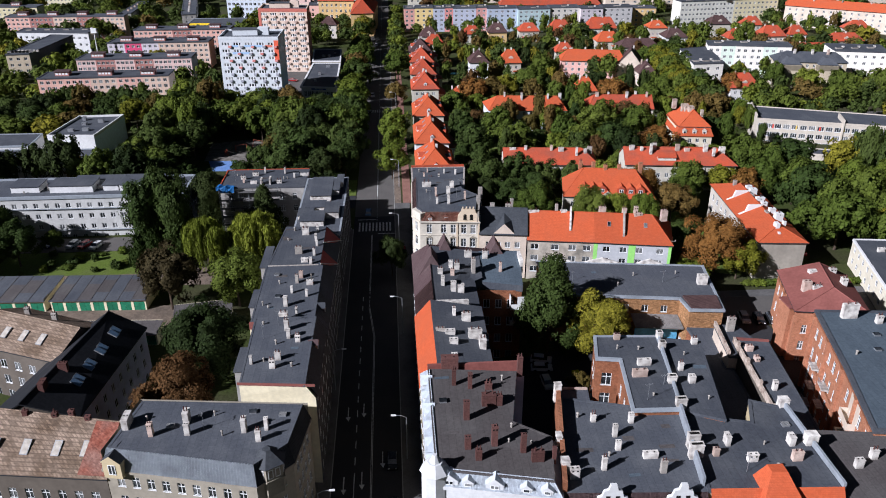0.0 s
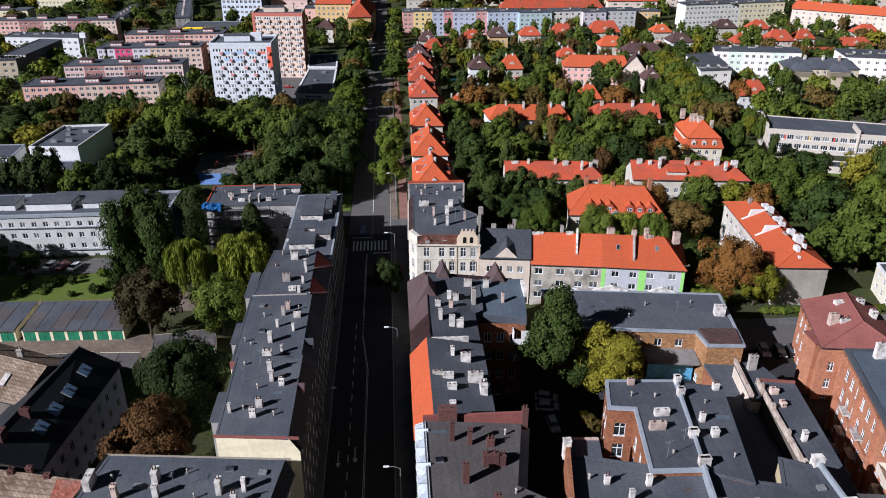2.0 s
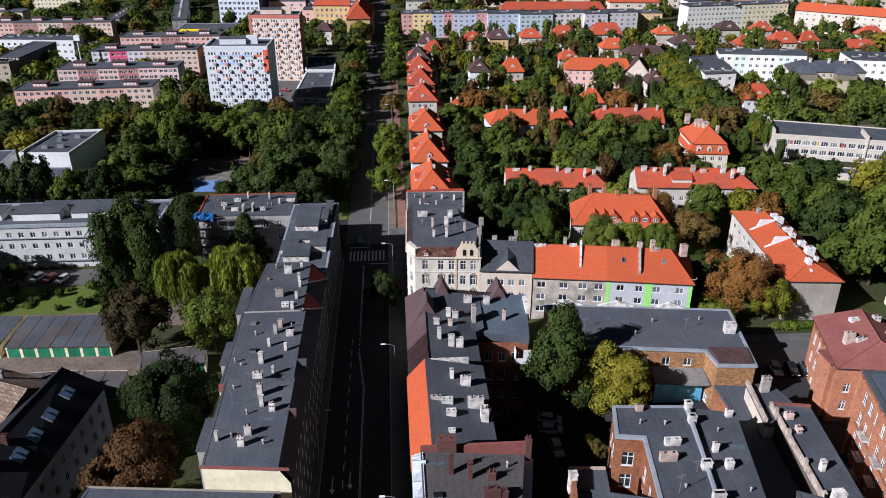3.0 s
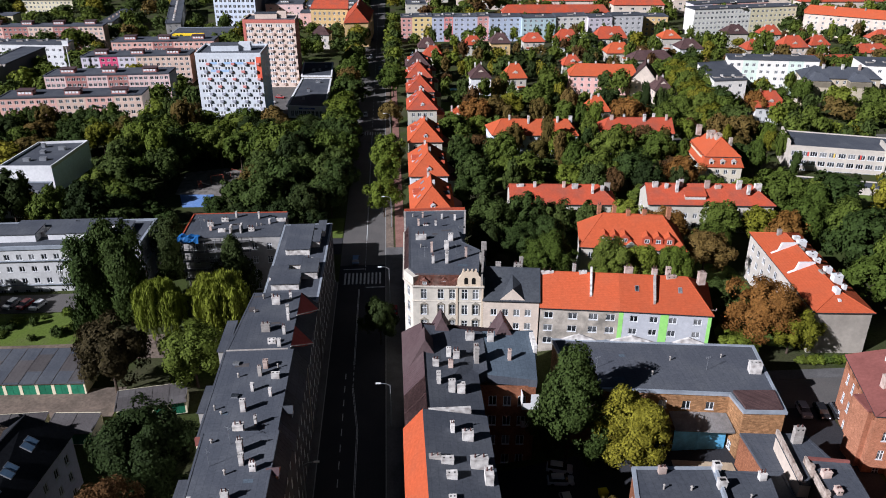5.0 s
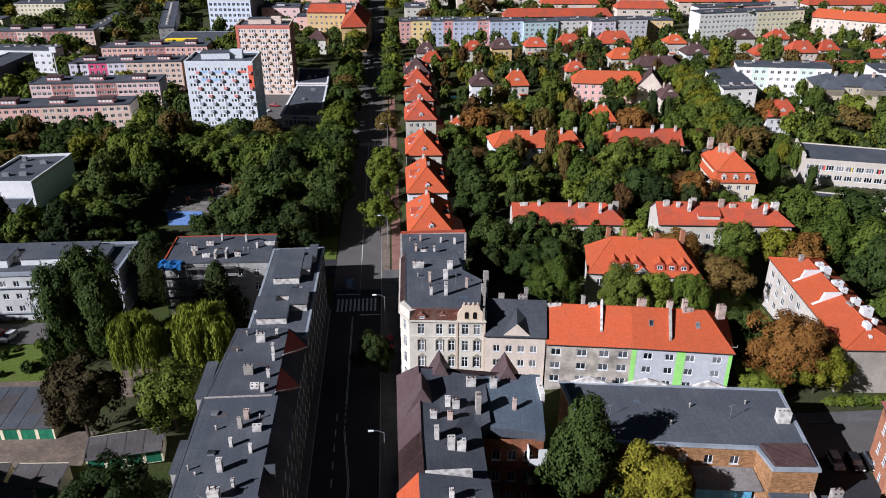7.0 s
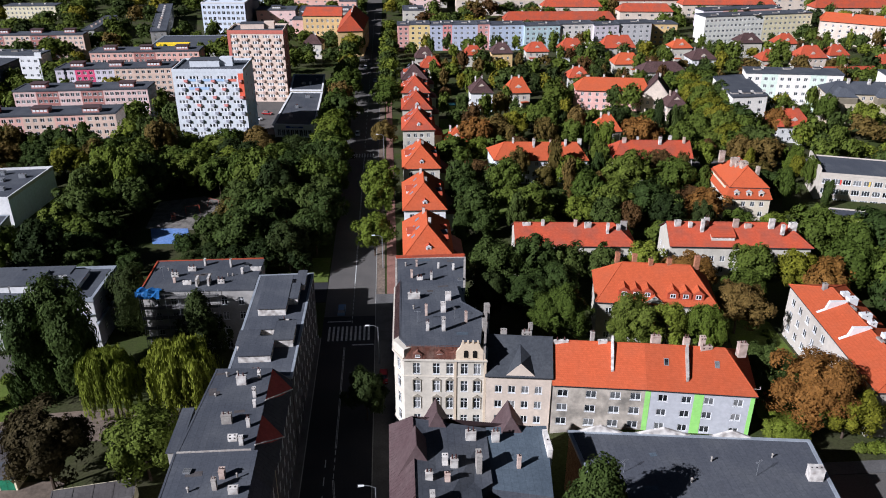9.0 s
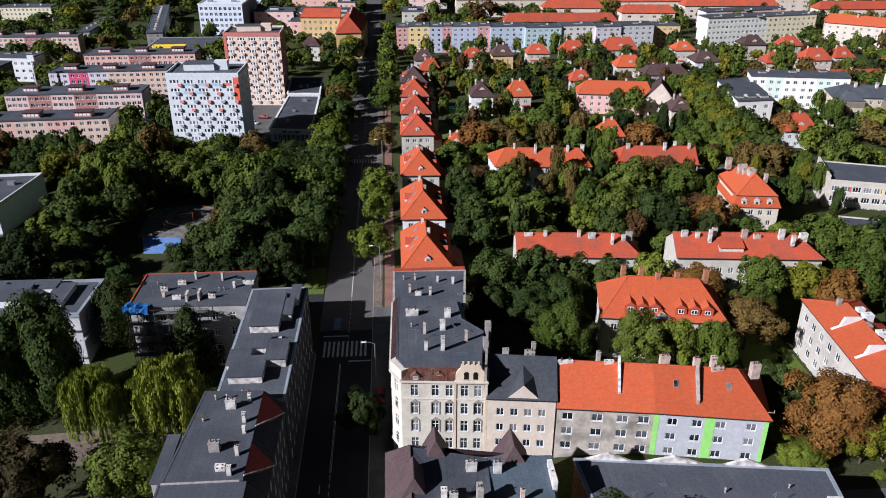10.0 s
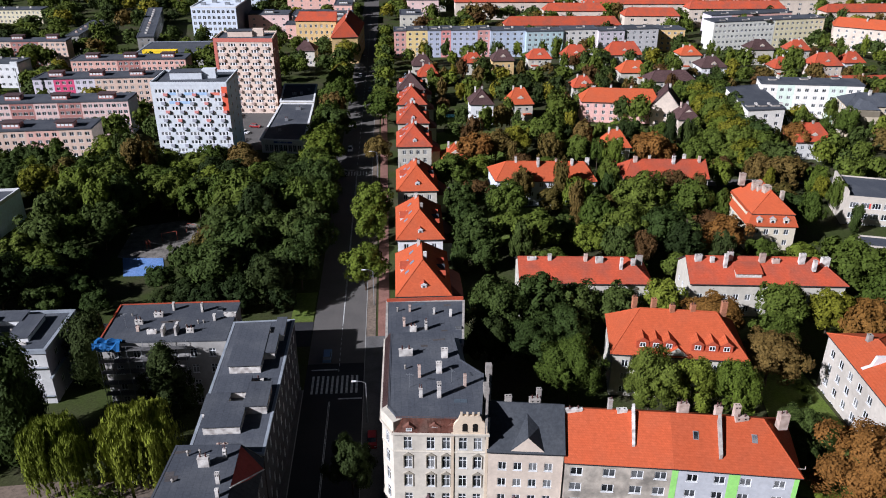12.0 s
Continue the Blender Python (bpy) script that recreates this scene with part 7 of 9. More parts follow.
def slab(ring, z, cols, floors, name, label, n, roof_boxes=3, strong=None, group="apartment slabs", sides=None):
    """A long panel block whose front is painted in bands of colour."""
    root = thing(name, ring[0][0], ring[0][1], 0, label, "apartment block", group)
    FOOTPRINTS.append(list(ring))
    loc = [(p[0] - ring[0][0], p[1] - ring[0][1]) for p in ring]
    k = len(cols)
    a, b, c, d = (Vector(v) for v in loc)
    dz = (z - 1.2) / floors
    for i in range(k):
        p, q = a.lerp(b, i / k), a.lerp(b, (i + 1) / k)
        L = (q - p).length
        cnt = max(1, round(n / k))
        spec = grid(cnt, floors, 1.1, dz, 1.5, 1.35, "far", 0.3)
        m = Mesh()
        hs = [o for o in openings(spec, L)]
        facade(m, p, q, -0.2, z, [(o[0] - o[2] / 2, o[0] + o[2] / 2, o[1], o[1] + o[3]) for o in hs])
        part("wall", m, [cols[i], SOOT_DARK], root)
        for o in hs:
            put_window(root, tuple(p), tuple(q), *o, "far")
    for i, (p, q) in enumerate(((b, c), (c, d), (d, a))):
        m = Mesh()
        facade(m, p, q, -0.2, z, [])
        part("wall", m, [(sides or cols[-1 if i < 2 else 0]), SOOT_DARK], root)
    roof = flat_roof(root, loc, z, BITUMEN, BITUMEN, 0.25, 0.2)
    L = (b - a).length
    for i in range(roof_boxes):
        m = Mesh()
        x = L * (i + 0.5) / roof_boxes
        if strong is STEEL:
            m.box(x - 1.6, 4.0, z, x + 1.6, 5.4, z + 0.7)
            m.box(x - 1.75, 3.9, z + 0.7, x + 1.75, 5.5, z + 0.8, 2)
            m.box(x + 2.6, 6.0, z, x + 3.6, 7.0, z + 0.9, 1)
            part("roof_box", m, [CHIM_G, CHIM_W, BITUMEN], roof)
            continue
        m.box(x - 2.9, 4.0, z, x + 2.9, 7.6, z + 1.9)
        for q in range(4):
            m.box(x - 2.6 + q * 1.35, 3.97, z + 0.5, x - 1.6 + q * 1.35, 4.0, z + 1.3, 1)
        m.box(x - 3.3, 3.5, z + 1.9, x + 3.3, 8.0, z + 2.1, 2)
        part("roof_box", m, [strong or CHIM_G, FRAME, MAROON if strong is P2 else BITUMEN], roof)
    return root, roof


P1, P2, P3, P4 = plaster((0.72, 0.43, 0.35), 0.2), plaster((0.42, 0.2, 0.17), 0.2), plaster((0.7, 0.5, 0.45), 0.2), plaster((0.68, 0.5, 0.39), 0.25)
PINK, PALE = plaster((0.68, 0.1, 0.2), 0.2), plaster((0.66, 0.6, 0.64), 0.2)
slab([(-145.4, 338.0), (-91.2, 341.0), (-91.4, 352.0), (-145.4, 350.0)], 13.8, [P1, P1, P4, P1, P4], 5, "peach_slab", "peach painted slab with brown roof boxes", 22, 3, P2)
slab([(-142.6, 376.0), (-89.6, 377.6), (-89.4, 388.8), (-142.2, 388.2)], 13.8, [P3, P2, P3, P2, P3, P3], 5, "pink_slab", "pale pink slab with brown-red bands", 22, 3, P2, sides=plaster((0.34, 0.38, 0.42), 0.2))
slab([(-140.8, 415.6), (-89.4, 417.0), (-89.0, 428.4), (-140.2, 428.0)], 13.8, [PALE, PINK, PALE, P4, P4, P4], 5, "magenta_banded_slab", "pale slab with magenta bands", 20, 3, P2)
slab([(-138.2, 453.0), (-85.0, 453.6), (-84.8, 465.0), (-138.0, 464.6)], 13.8, [P1, P1, P2, P1, P1], 5, "peach_slab", "peach painted slab with brown roof boxes", 22, 3, P2)
slab([(-182.4, 393.6), (-171.9, 395.2), (-168.4, 444.0), (-180.6, 446.0)], 13.0, [plaster((0.6, 0.5, 0.36), 0.2)], 4, "ochre_slab", "ochre block with vents on a felt roof", 3, 6, STEEL, sides=plaster((0.12, 0.12, 0.13), 0.2))
slab([(-206, 462), (-164.6, 456.8), (-163.0, 468), (-206, 474)], 12.0, [WHITE], 3, "white_slab", "white low block with felt roof", 12, 4, STEEL)
slab([(-230, 504), (-158.2, 502.4), (-158.6, 512.0), (-230, 514)], 13.8, [P1, P2, P4, P2, P4], 5, "peach_slab", "long peach and brown slab", 24, 4, P2)
slab([(-330, 462), (-240, 458), (-240, 470), (-330, 474)], 13, [P4, WHITE, P4], 4, "white_slab", "long pale block in trees", 24, 4, P2)
slab([(-300, 560), (-232, 556), (-232, 568), (-300, 572)], 12, [plaster((0.66, 0.58, 0.36), 0.2)], 4, "yellow_slab", "pale yellow block in trees", 20, 2, P2)

# shop hall with its low wing
ring = [(-35.6, 352.0), (-19.8, 349.2), (-20.6, 400.0), (-34.0, 401.0)]
shop, loc = root, loc = house("shop_hall", "low flat-roofed shop with an ochre fascia", ring, 5.0, [WHITE, GREYW, OCHRE, WHITE], {0: grid(8, 1, 0.6, 3, 1.4, 2.6, "far")}, category="shop")
roof = flat_roof(root, loc, 5.0, BITUMEN, WHITE, 0.3, 0.5)
stack_row(roof, [(-29, 376, 1.2, 1.2, 0.9), (-26, 392, 2.0, 1.2, 0.9), (-30, 362, 1.0, 1.0, 0.8)], 5.0, STEEL)
m = Mesh()
m.hexa([(4.6, -1.1), (11.4, -2.3), (11.4, -2.2), (4.6, -1.0)], 3.9, 5.2)
part("sign", m, [plaster((0.05, 0.09, 0.28), 0.1)], root, "dark blue sign board")
ring = [(-34.4, 401.6), (-20.4, 400.6), (-21.4, 430.4), (-36.0, 431.6)]
root, loc = house("shop_hall", "low flat-roofed hall with grey felt roof", ring, 6.0, OCHRE, {}, category="shop")
roof = flat_roof(root, loc, 6.0, BITUMEN, WHITE, 0.3, 0.4)
stack_row(roof, [(-29.6, 412, 1.6, 1.2, 1.0), (-26.6, 412.6, 1.0, 2.2, 1.0), (-24, 420, 1.0, 1.0, 0.8)], 6.0, STEEL)
txt = bpy.data.curves.new("sign_text", "FONT")
txt.body, txt.size, txt.extrude, txt.align_x = "APTEKA", 1.05, 0.02, "CENTER"
txt.materials.append(plaster((0.75, 0.78, 0.85), 0.0))
sign = new("sign_letters", txt)
sign.parent = shop
sign.matrix_basis = pose(8.0, -1.82, 4.1, 90, 0, -10)

# yellow public building with red roofs, beyond the avenue's far trees
YEL = plaster((0.62, 0.43, 0.2), 0.3)
tiled_house([(-41.6, 541.0), (-18.0, 539.0), (-18.0, 552.0), (-41.6, 554.0)], 16.4, 20.6, (2.0, 0), YEL, {0: grid(7, 4, 2.0, 3.6, 1.3, 1.8, "far")}, "yellow public building with an orange roof", TILE_OLD, 0, [], "yellow_hall", "public building")
tiled_house([(-18.4, 500.0), (-4.6, 501.6), (-2.2, 546.0), (-18.0, 547.0)], 14.0, 21.5, (7.0, 0), YEL, {0: grid(3, 3, 2.0, 3.6, 1.4, 1.8, "far"), 3: grid(10, 3, 2.0, 3.6, 1.4, 1.8, "far"), 1: grid(9, 3, 2.0, 3.6, 1.4, 1.8, "far")}, "yellow hall with a steep maroon and orange roof", TILE_OLD, 1, [(-11, 520), (-11, 530), (-11, 538)], "yellow_hall", "public building")
tiled_house([(-38, 497.0), (-27.6, 495.6), (-26.6, 506.0), (-37, 507)], 8.0, 12.4, (4.0, 4.0), plaster((0.55, 0.5, 0.42), 0.2), {0: far(3, 2)}, "villa with a brown tiled roof", TILE_BROWN, 0, [(-31, 501)], "villa", "villas")
ring = [(-122, 498), (-86, 498), (-86, 530), (-122, 530)]
root, loc = house("warehouse", "low warehouse with a grey roof", ring, 7.0, GREYW)
roof = flat_roof(root, loc, 7.5, BITUMEN, ZINC, 0.2, 0.5)
ring = [(-117, 494), (-99.6, 493), (-99.6, 497.6), (-117, 497.6)]
root, loc = house("yellow_annexe", "bright yellow annexe beside the warehouse", ring, 9.6, plaster((0.85, 0.6, 0.02), 0.05))
flat_roof(root, loc, 9.6, plaster((0.8, 0.56, 0.03), 0.1), None, 0.2)
OFFICE = plaster((0.62, 0.66, 0.72), 0.1)
ring = [(-110, 580), (-82, 578), (-80, 625), (-108, 628)]
root, loc = house("office_block", "white office block with a dark window grid", ring, 19.0, [OFFICE, plaster((0.2, 0.2, 0.22), 0.2), OFFICE, OFFICE], {0: grid(9, 5, 1.5, 3.5, 1.9, 1.9, "far", 0.4), 3: grid(12, 5, 1.5, 3.5, 1.9, 1.9, "far", 0.4)})
roof = flat_roof(root, loc, 19.0, OFFICE, WHITE, 0.5)
stack_row(roof, [(-104 + 5 * i, 590 + (i % 3) * 10, 3, 2.4, 1.4) for i in range(5)], 19.0, STEEL)
for x0, y0, w, d, h, c in ((-78, 596, 26, 16, 12, P3), (-50, 600, 24, 20, 11, OFFICE), (-52, 575, 18, 12, 9, P1), (-26, 566, 16, 22, 15, OLDW), (-60, 660, 40, 20, 14, P1), (-130, 690, 50, 16, 14, OFFICE), (20, 590, 14, 20, 12, OLDW), (26, 640, 22, 16, 14, P3), (30, 680, 26, 16, 14, OLDW), (-24, 620, 12, 26, 14, P1), (-26, 670, 14, 26, 14, OLDW)):
    slab([(x0, y0), (x0 + w, y0 - 1), (x0 + w, y0 + d), (x0, y0 + d)], h, [c], max(2, int(h / 3.4)), "distant_block", "distant city block with a flat roof", max(3, int(w / 6)), 1, None, "distant blocks")

for x0, y0, x1, y1, w, c, words in ((-173.0, 541, -175.6, 594, 7.0, GREYW, "long low grey-roofed hall among trees"), (-131.0, 534, -154.0, 644, 9.0, GREYW, "very long low hall with a grey felt roof"), (-262.0, 655, -226.0, 654, 12.0, CREAM, "pale yellow low hall among trees")):
    d = Vector((x1 - x0, y1 - y0)).normalized()
    n = Vector((d.y, -d.x)) * w
    ring = [(x0, y0), (x0 + n.x, y0 + n.y), (x1 + n.x, y1 + n.y), (x1, y1)]
    root, loc = house("grey_roofed_hall", words, ring, 9.6, [c, c, c, c], {0: far(2, 3, 1.0, 2.9), 1: far(12, 3, 1.0, 2.9)}, "distant blocks")
    roof = flat_roof(root, loc, 9.7, BITUMEN, BITUMEN, 0.15, 0.3)
    stack_row(roof, [(x0 + n.x / 2 + d.x * k * 9, y0 + n.y / 2 + d.y * k * 9, 1.6, 1.2, 1.0) for k in range(1, int(Vector((x1 - x0, y1 - y0)).length / 9))], 9.7)

# ---- long coloured row across the avenue ----
seg = [(15.2, 22, plaster((0.6, 0.32, 0.27), 0.2)), (22, 34, plaster((0.72, 0.54, 0.24), 0.2)), (34, 41.5, plaster((0.44, 0.46, 0.54), 0.2)), (41.5, 47, SALMON), (47, 62, plaster((0.46, 0.48, 0.56), 0.2)), (62, 69, plaster((0.55, 0.28, 0.24), 0.2))]
for i, (x0, x1, c) in enumerate(seg):
    slab([(x0, 514.4), (x1, 514.4), (x1, 526), (x0, 526)], 15.0 + 0.3 * (i % 2), [c], 5, "coloured_row_house", "coloured five-storey row house", max(2, int((x1 - x0) / 3.4)), 1, STEEL, "coloured row")
for i, (x0, x1, c) in enumerate(((69, 89, plaster((0.45, 0.5, 0.58), 0.2)), (89, 110, plaster((0.44, 0.54, 0.54), 0.2)), (110, 130, plaster((0.6, 0.56, 0.5), 0.2)), (130, 145, plaster((0.58, 0.52, 0.54), 0.2)), (145, 165, plaster((0.5, 0.48, 0.46), 0.2)))):
    y = 512 - (2 if i % 2 else 0)
    slab([(x0, y), (x1, y + 1), (x1, y + 12), (x0, y + 11)], 15.0 - 0.4 * (i % 2), [c], 5, "coloured_row_house", "pale five-storey row house", max(2, int((x1 - x0) / 3.4)), 1, STEEL, "coloured row")
for x0, y0, x1, d, z in ((82, 543.5, 151, 10, 14), (116, 597, 156, 10, 14), (60, 640, 130, 11, 14), (150, 625, 230, 12, 14), (165, 580, 200, 11, 13), (180, 660, 260, 12, 14), (215, 600, 280, 12, 14), (90, 690, 170, 12, 14), (225, 700, 320, 12, 14), (290, 640, 360, 12, 14), (300, 580, 380, 12, 14)):
    tiled_house([(x0, y0), (x1, y0 - 3), (x1, y0 - 3 + d), (x0, y0 + d)], z - 2, z + 2.5, (3, 3), PALEBEIGE, {0: far(int((x1 - x0) / 8), 3, 1.2, 3.4, 2.2)}, "long terrace with an orange-red tiled roof", TILE_OLD, 0, [(x0 + (x1 - x0) * k / 6, y0 + d / 2, 1.2, 0.8, 1.6) for k in range(1, 6)], "red_roofed_terrace", "red-roofed terraces")

# villas in the gardens
def villa(x, y, w, d, eave, ridge, wall, tile):
    s = random.uniform(-1.2, 1.2)
    root, roof = tiled_house([(x, y), (x + w, y + s * 0.4), (x + w, y + d), (x, y + d)], eave, ridge, (min(w, d) * 0.36,) * 2, wall, {0: far(max(2, int(w / 3.2)), 2 if eave < 8 else 3, 0.9, 2.9), 3: far(2, 2, 0.9, 2.9)},
                             "garden villa with a hipped tile roof and a dormer", tile, 0 if w >= d else 1, [(x + w * 0.55, y + d * 0.5, 0.9, 0.8, 1.7), (x + w * 0.25, y + d * 0.55, 0.8, 0.7, 1.5)], "villa", "villas")
    rise = (ridge - eave) / (d / 2 if w >= d else d * 0.36)
    dormer(roof, x + w * 0.5, y + 1.3, eave + 1.1 * rise, 2.6, 1.1, 2.2, 0, PALEBEIGE, tile)
    m = Mesh()
    px = w * random.choice((0.12, 0.6))
    m.box(px, -2.4, -0.2, px + 3.4, -0.02, 2.8)
    m.box(px - 0.15, -2.6, 2.8, px + 3.55, -0.02, 3.0, 1)
    part("porch", m, [wall, tile], root)


CREAMW0 = plaster((0.66, 0.64, 0.6), 0.2)
villa(45.0, 384.6, 9.4, 10, 7.6, 13.0, WHITE, TILE_BROWN)
villa(61.0, 387.2, 10.4, 9, 6.6, 12.6, OLDW, TILE)
villa(50, 470.6, 10.4, 9, 6.0, 10.4, OLDW, TILE_OLD)
villa(65, 469.6, 11, 10, 7, 12, YEL, TILE_BROWN)
villa(85, 478, 12, 9, 6, 10.4, OLDW, TILE_OLD)
villa(104.6, 482, 13.6, 10, 5.6, 11.4, WHITE, TILE_OLD)
villa(128.6, 484.6, 19, 10, 6, 12.2, OLDW, TILE_OLD)
villa(126, 448, 14, 10, 5, 10, OLDW, TILE)
villa(133, 425, 22, 11, 6, 10, OLDW, TILE_BROWN)
tiled_house([(118.0, 376.0), (128.6, 372.4), (132.6, 384.4), (122.0, 388.0)], 8.0, 15.0, (0, 0), PALEBEIGE, {0: far(3, 3, 1.0, 3.0), 1: far(3, 2), 3: far(3, 2)}, "cream house with a steep brown gabled roof", TILE_BROWN, 1, [(126.5, 381.0)], "gabled_villa", "villas")
strip("swimming_pool", rect(35.4, 393.6, 41.6, 397.4), 0.2, mat("pool_water", (0.1, 0.42, 0.45), 0.2, 0.1, 1.0, 0.2, 2.0, None, 0.05, spec=0.5), "small turquoise garden pool", "pool")
strip("lawn_pool", rect(31.0, 384.0, 44.0, 392.8), 0.05, LAWN, "clipped garden lawn beside the pool", "lawn")
strip("lawn_pink_house", rect(92.0, 366.0, 114.0, 379.0), 0.05, LAWN, "garden lawn before the pink house", "lawn")
strip("lawn_back_garden", rect(62.0, 268.0, 100.0, 288.0), 0.05, LAWN, "shared lawn behind the long houses", "lawn")
strip("lawn_corner_garden", rect(30.0, 262.0, 58.0, 290.0), 0.05, LAWN, "shared lawn behind the street row", "lawn")
mast = thing("floodlight_mast", -144.6, 411.0, 0, "tall white mast with a boxy floodlight head", "mast")
m = Mesh()
m.tube((0, 0, -0.2), (0, 0, 20.5), 0.4, 0.22, 8)
part("pole", m, [FRAME], mast)
m = Mesh()
m.box(-1.4, -0.5, 20.0, 1.4, 0.5, 22.2)
m.box(-1.6, -0.7, 19.8, 1.6, 0.7, 20.0)
part("floodlight_head", m, [FRAME], mast, "white floodlight box")
villa(125, 363, 8, 9, 6, 11, PALEBEIGE, TILE_BROWN)
villa(29.6, 324.6, 8.4, 8.6, 4.4, 9.2, YEL, TILE)
villa(86, 327, 9, 9, 7.0, 12.4, OLDW, TILE)
villa(96, 420, 10, 9, 5, 9.4, OLDW, TILE_OLD)
villa(26, 446, 10, 9, 5, 10, OLDW, TILE_OLD)
villa(24, 470, 10, 9, 5, 10, OLDW, TILE_BROWN)
villa(164, 472, 11, 10, 8, 12, OLDW, TILE)
villa(168, 452, 13, 12, 6, 10.5, WHITE, TILE_BROWN)
villa(207, 484, 13, 11, 8, 12.6, OLDW, TILE_BROWN)
villa(206, 452, 10, 10, 5, 10, OLDW, TILE_OLD)
villa(226, 452, 15, 11, 6, 11.6, PALEBEIGE, TILE_OLD)
villa(232, 490, 12, 10, 6, 11, OLDW, TILE_OLD)
villa(248, 462, 11, 10, 5, 10, WHITE, TILE_OLD)
villa(262, 440, 20, 10, 5, 9, OLDW, TILE_OLD)
villa(212, 418, 40, 9, 4, 8, OLDW, TILE_OLD)
villa(157, 331, 13, 10, 6.5, 12.0, CREAMW0, TILE_OLD)
villa(290, 470, 14, 11, 6, 11, OLDW, TILE_OLD)
villa(300, 430, 13, 11, 6, 11, OLDW, TILE_OLD)
PK = plaster((0.72, 0.42, 0.36), 0.2)
tiled_house([(91.0, 383.4), (121.6, 378.2), (123.0, 389), (92.4, 394)], 8.4, 13.0, (3.5, 2.0), PK, {0: far(9, 3, 0.9, 2.7)}, "long pink house with an orange tiled roof", TILE, 0, [(97, 389.6, 2.0, 0.8, 1.2), (104, 388.4), (112, 386.4)], "pink_house", "villas")

CREAMW = plaster((0.8, 0.75, 0.66), 0.2)
# white blocks and the school on the right
slab([(145.0, 347.6), (159.8, 349.0), (165.4, 385.0), (150.4, 381.4)], 14.0, [CREAMW], 4, "white_garden_block", "white block with a dark felt roof", 3, 3, STEEL)
slab([(163.0, 377.4), (202.6, 370.4), (205.4, 381.4), (166.0, 388)], 16.6, [CREAMW, plaster((0.66, 0.74, 0.62), 0.2), CREAMW, CREAMW, plaster((0.66, 0.74, 0.62), 0.2), CREAMW], 5, "white_slab", "long white slab with pale green bays", 14, 3, STEEL)
BEIGEW = plaster((0.5, 0.42, 0.3), 0.3)
ring = [(188.4, 356.6), (221, 351.4), (225, 364), (192, 370)]
root, loc = house("grey_roofed_block", "beige block with a hipped grey roof and two front wings", ring, 12.2, BEIGEW, {0: far(10, 4, 1.2, 2.9), 3: far(4, 4, 1.2, 2.9)}, "garden blocks")
roof = pitched_roof(root, loc, 12.2, 15.8, 0, (5.0, 5.0), BITUMEN, 0.4)
for u in (2.0, 19.0):
    m = Mesh()
    m.box(u, -4.0, 0, u + 9.0, 4.0, 12.0)
    m.box(u - 0.02, -4.02, 9.2, u + 9.02, 3.0, 11.6, 1)
    part("front_wing", m, [BEIGEW, plaster((0.2, 0.17, 0.12), 0.3)], root, "beige wing with a dark top band", pose(0, 0, 0, 0, 0, -9))
    m = Mesh()
    m.hexa([(u - 0.3, -4.3), (u + 9.3, -4.3), (u + 9.3, 5.5), (u - 0.3, 5.5)], 12.0, 14.6, 0, True, [(u + 3.6, 0.0), (u + 5.4, 0.0), (u + 5.4, 5.5), (u + 3.6, 5.5)])
    part("wing_roof", m, [BITUMEN], root, "", pose(0, 0, 0, 0, 0, -9))
stack_row(roof, [(199, 360.6), (207, 359.0), (214, 357.6)], 15.4, CHIM_W, 1.4, 1.0, 2.0)
slab([(226, 372), (250, 366), (256, 384), (230, 390)], 14.0, [CREAMW], 4, "grey_roofed_block", "pale block with a grey roof", 6, 3, STEEL)
slab([(246, 352), (285, 342), (288, 356), (250, 366)], 12.0, [BRICK_RED], 4, "red_block", "red brick block with a grey roof", 9, 2, STEEL)
slab([(200.6, 521.8), (240, 528), (272.8, 533.4), (272.8, 545)][:2] + [(238, 540), (199, 534)], 16.6, [plaster((0.68, 0.66, 0.58), 0.2)], 5, "pale_slab", "long pale block with a flat roof", 14, 3, STEEL)
slab([(240.2, 528), (273, 533.4), (272, 545), (239, 540)], 16.6, [plaster((0.72, 0.64, 0.42), 0.2)], 5, "pale_slab", "long pale yellow block with a flat roof", 10, 2, STEEL)
slab([(166, 524), (184, 522), (184, 534), (166, 536)], 12.6, [YEL], 4, "yellow_slab", "yellow block behind trees", 5, 1, STEEL)
tiled_house([(274, 524), (330, 482), (336, 492), (280, 536)], 13.0, 17.5, (2, 2), PALEBEIGE, {0: far(16, 4, 1.2, 3.0)}, "long curved terrace with an orange roof", TILE, 0, [(290, 518), (304, 508), (318, 498)], "red_roofed_terrace", "red-roofed terraces")
slab([(215, 562), (272, 572), (271, 584), (214, 574)], 14.0, [PALE, PK, PK, P1], 4, "pink_slab", "long pink and white block", 16, 3, STEEL)
SCH = plaster((0.52, 0.46, 0.38), 0.25)
ring = [(141.0, 270.6), (187.0, 256.0), (192.0, 271.0), (146.6, 287.6)]
root, loc = house("school", "beige school with rows of white windows and a grey roof", ring, 10.4, SCH, {0: grid(16, 3, 0.9, 3.15, 2.3, 1.7, "new", 0.6)}, category="school")
roof = flat_roof(root, loc, 10.4, BITUMEN, SCH, 0.3)
m = Mesh()
d = (Vector(loc[1]) - Vector(loc[0])).normalized()
n = Vector((-d.y, d.x))
p = Vector(loc[0])
m.hexa([tuple(p - d * 0.4), tuple(p + d * 0.2), tuple(p + d * 0.2 + n * 17.6), tuple(p - d * 0.4 + n * 17.6)], 0, 12.0)
part("end_wall", m, [SCH], root)
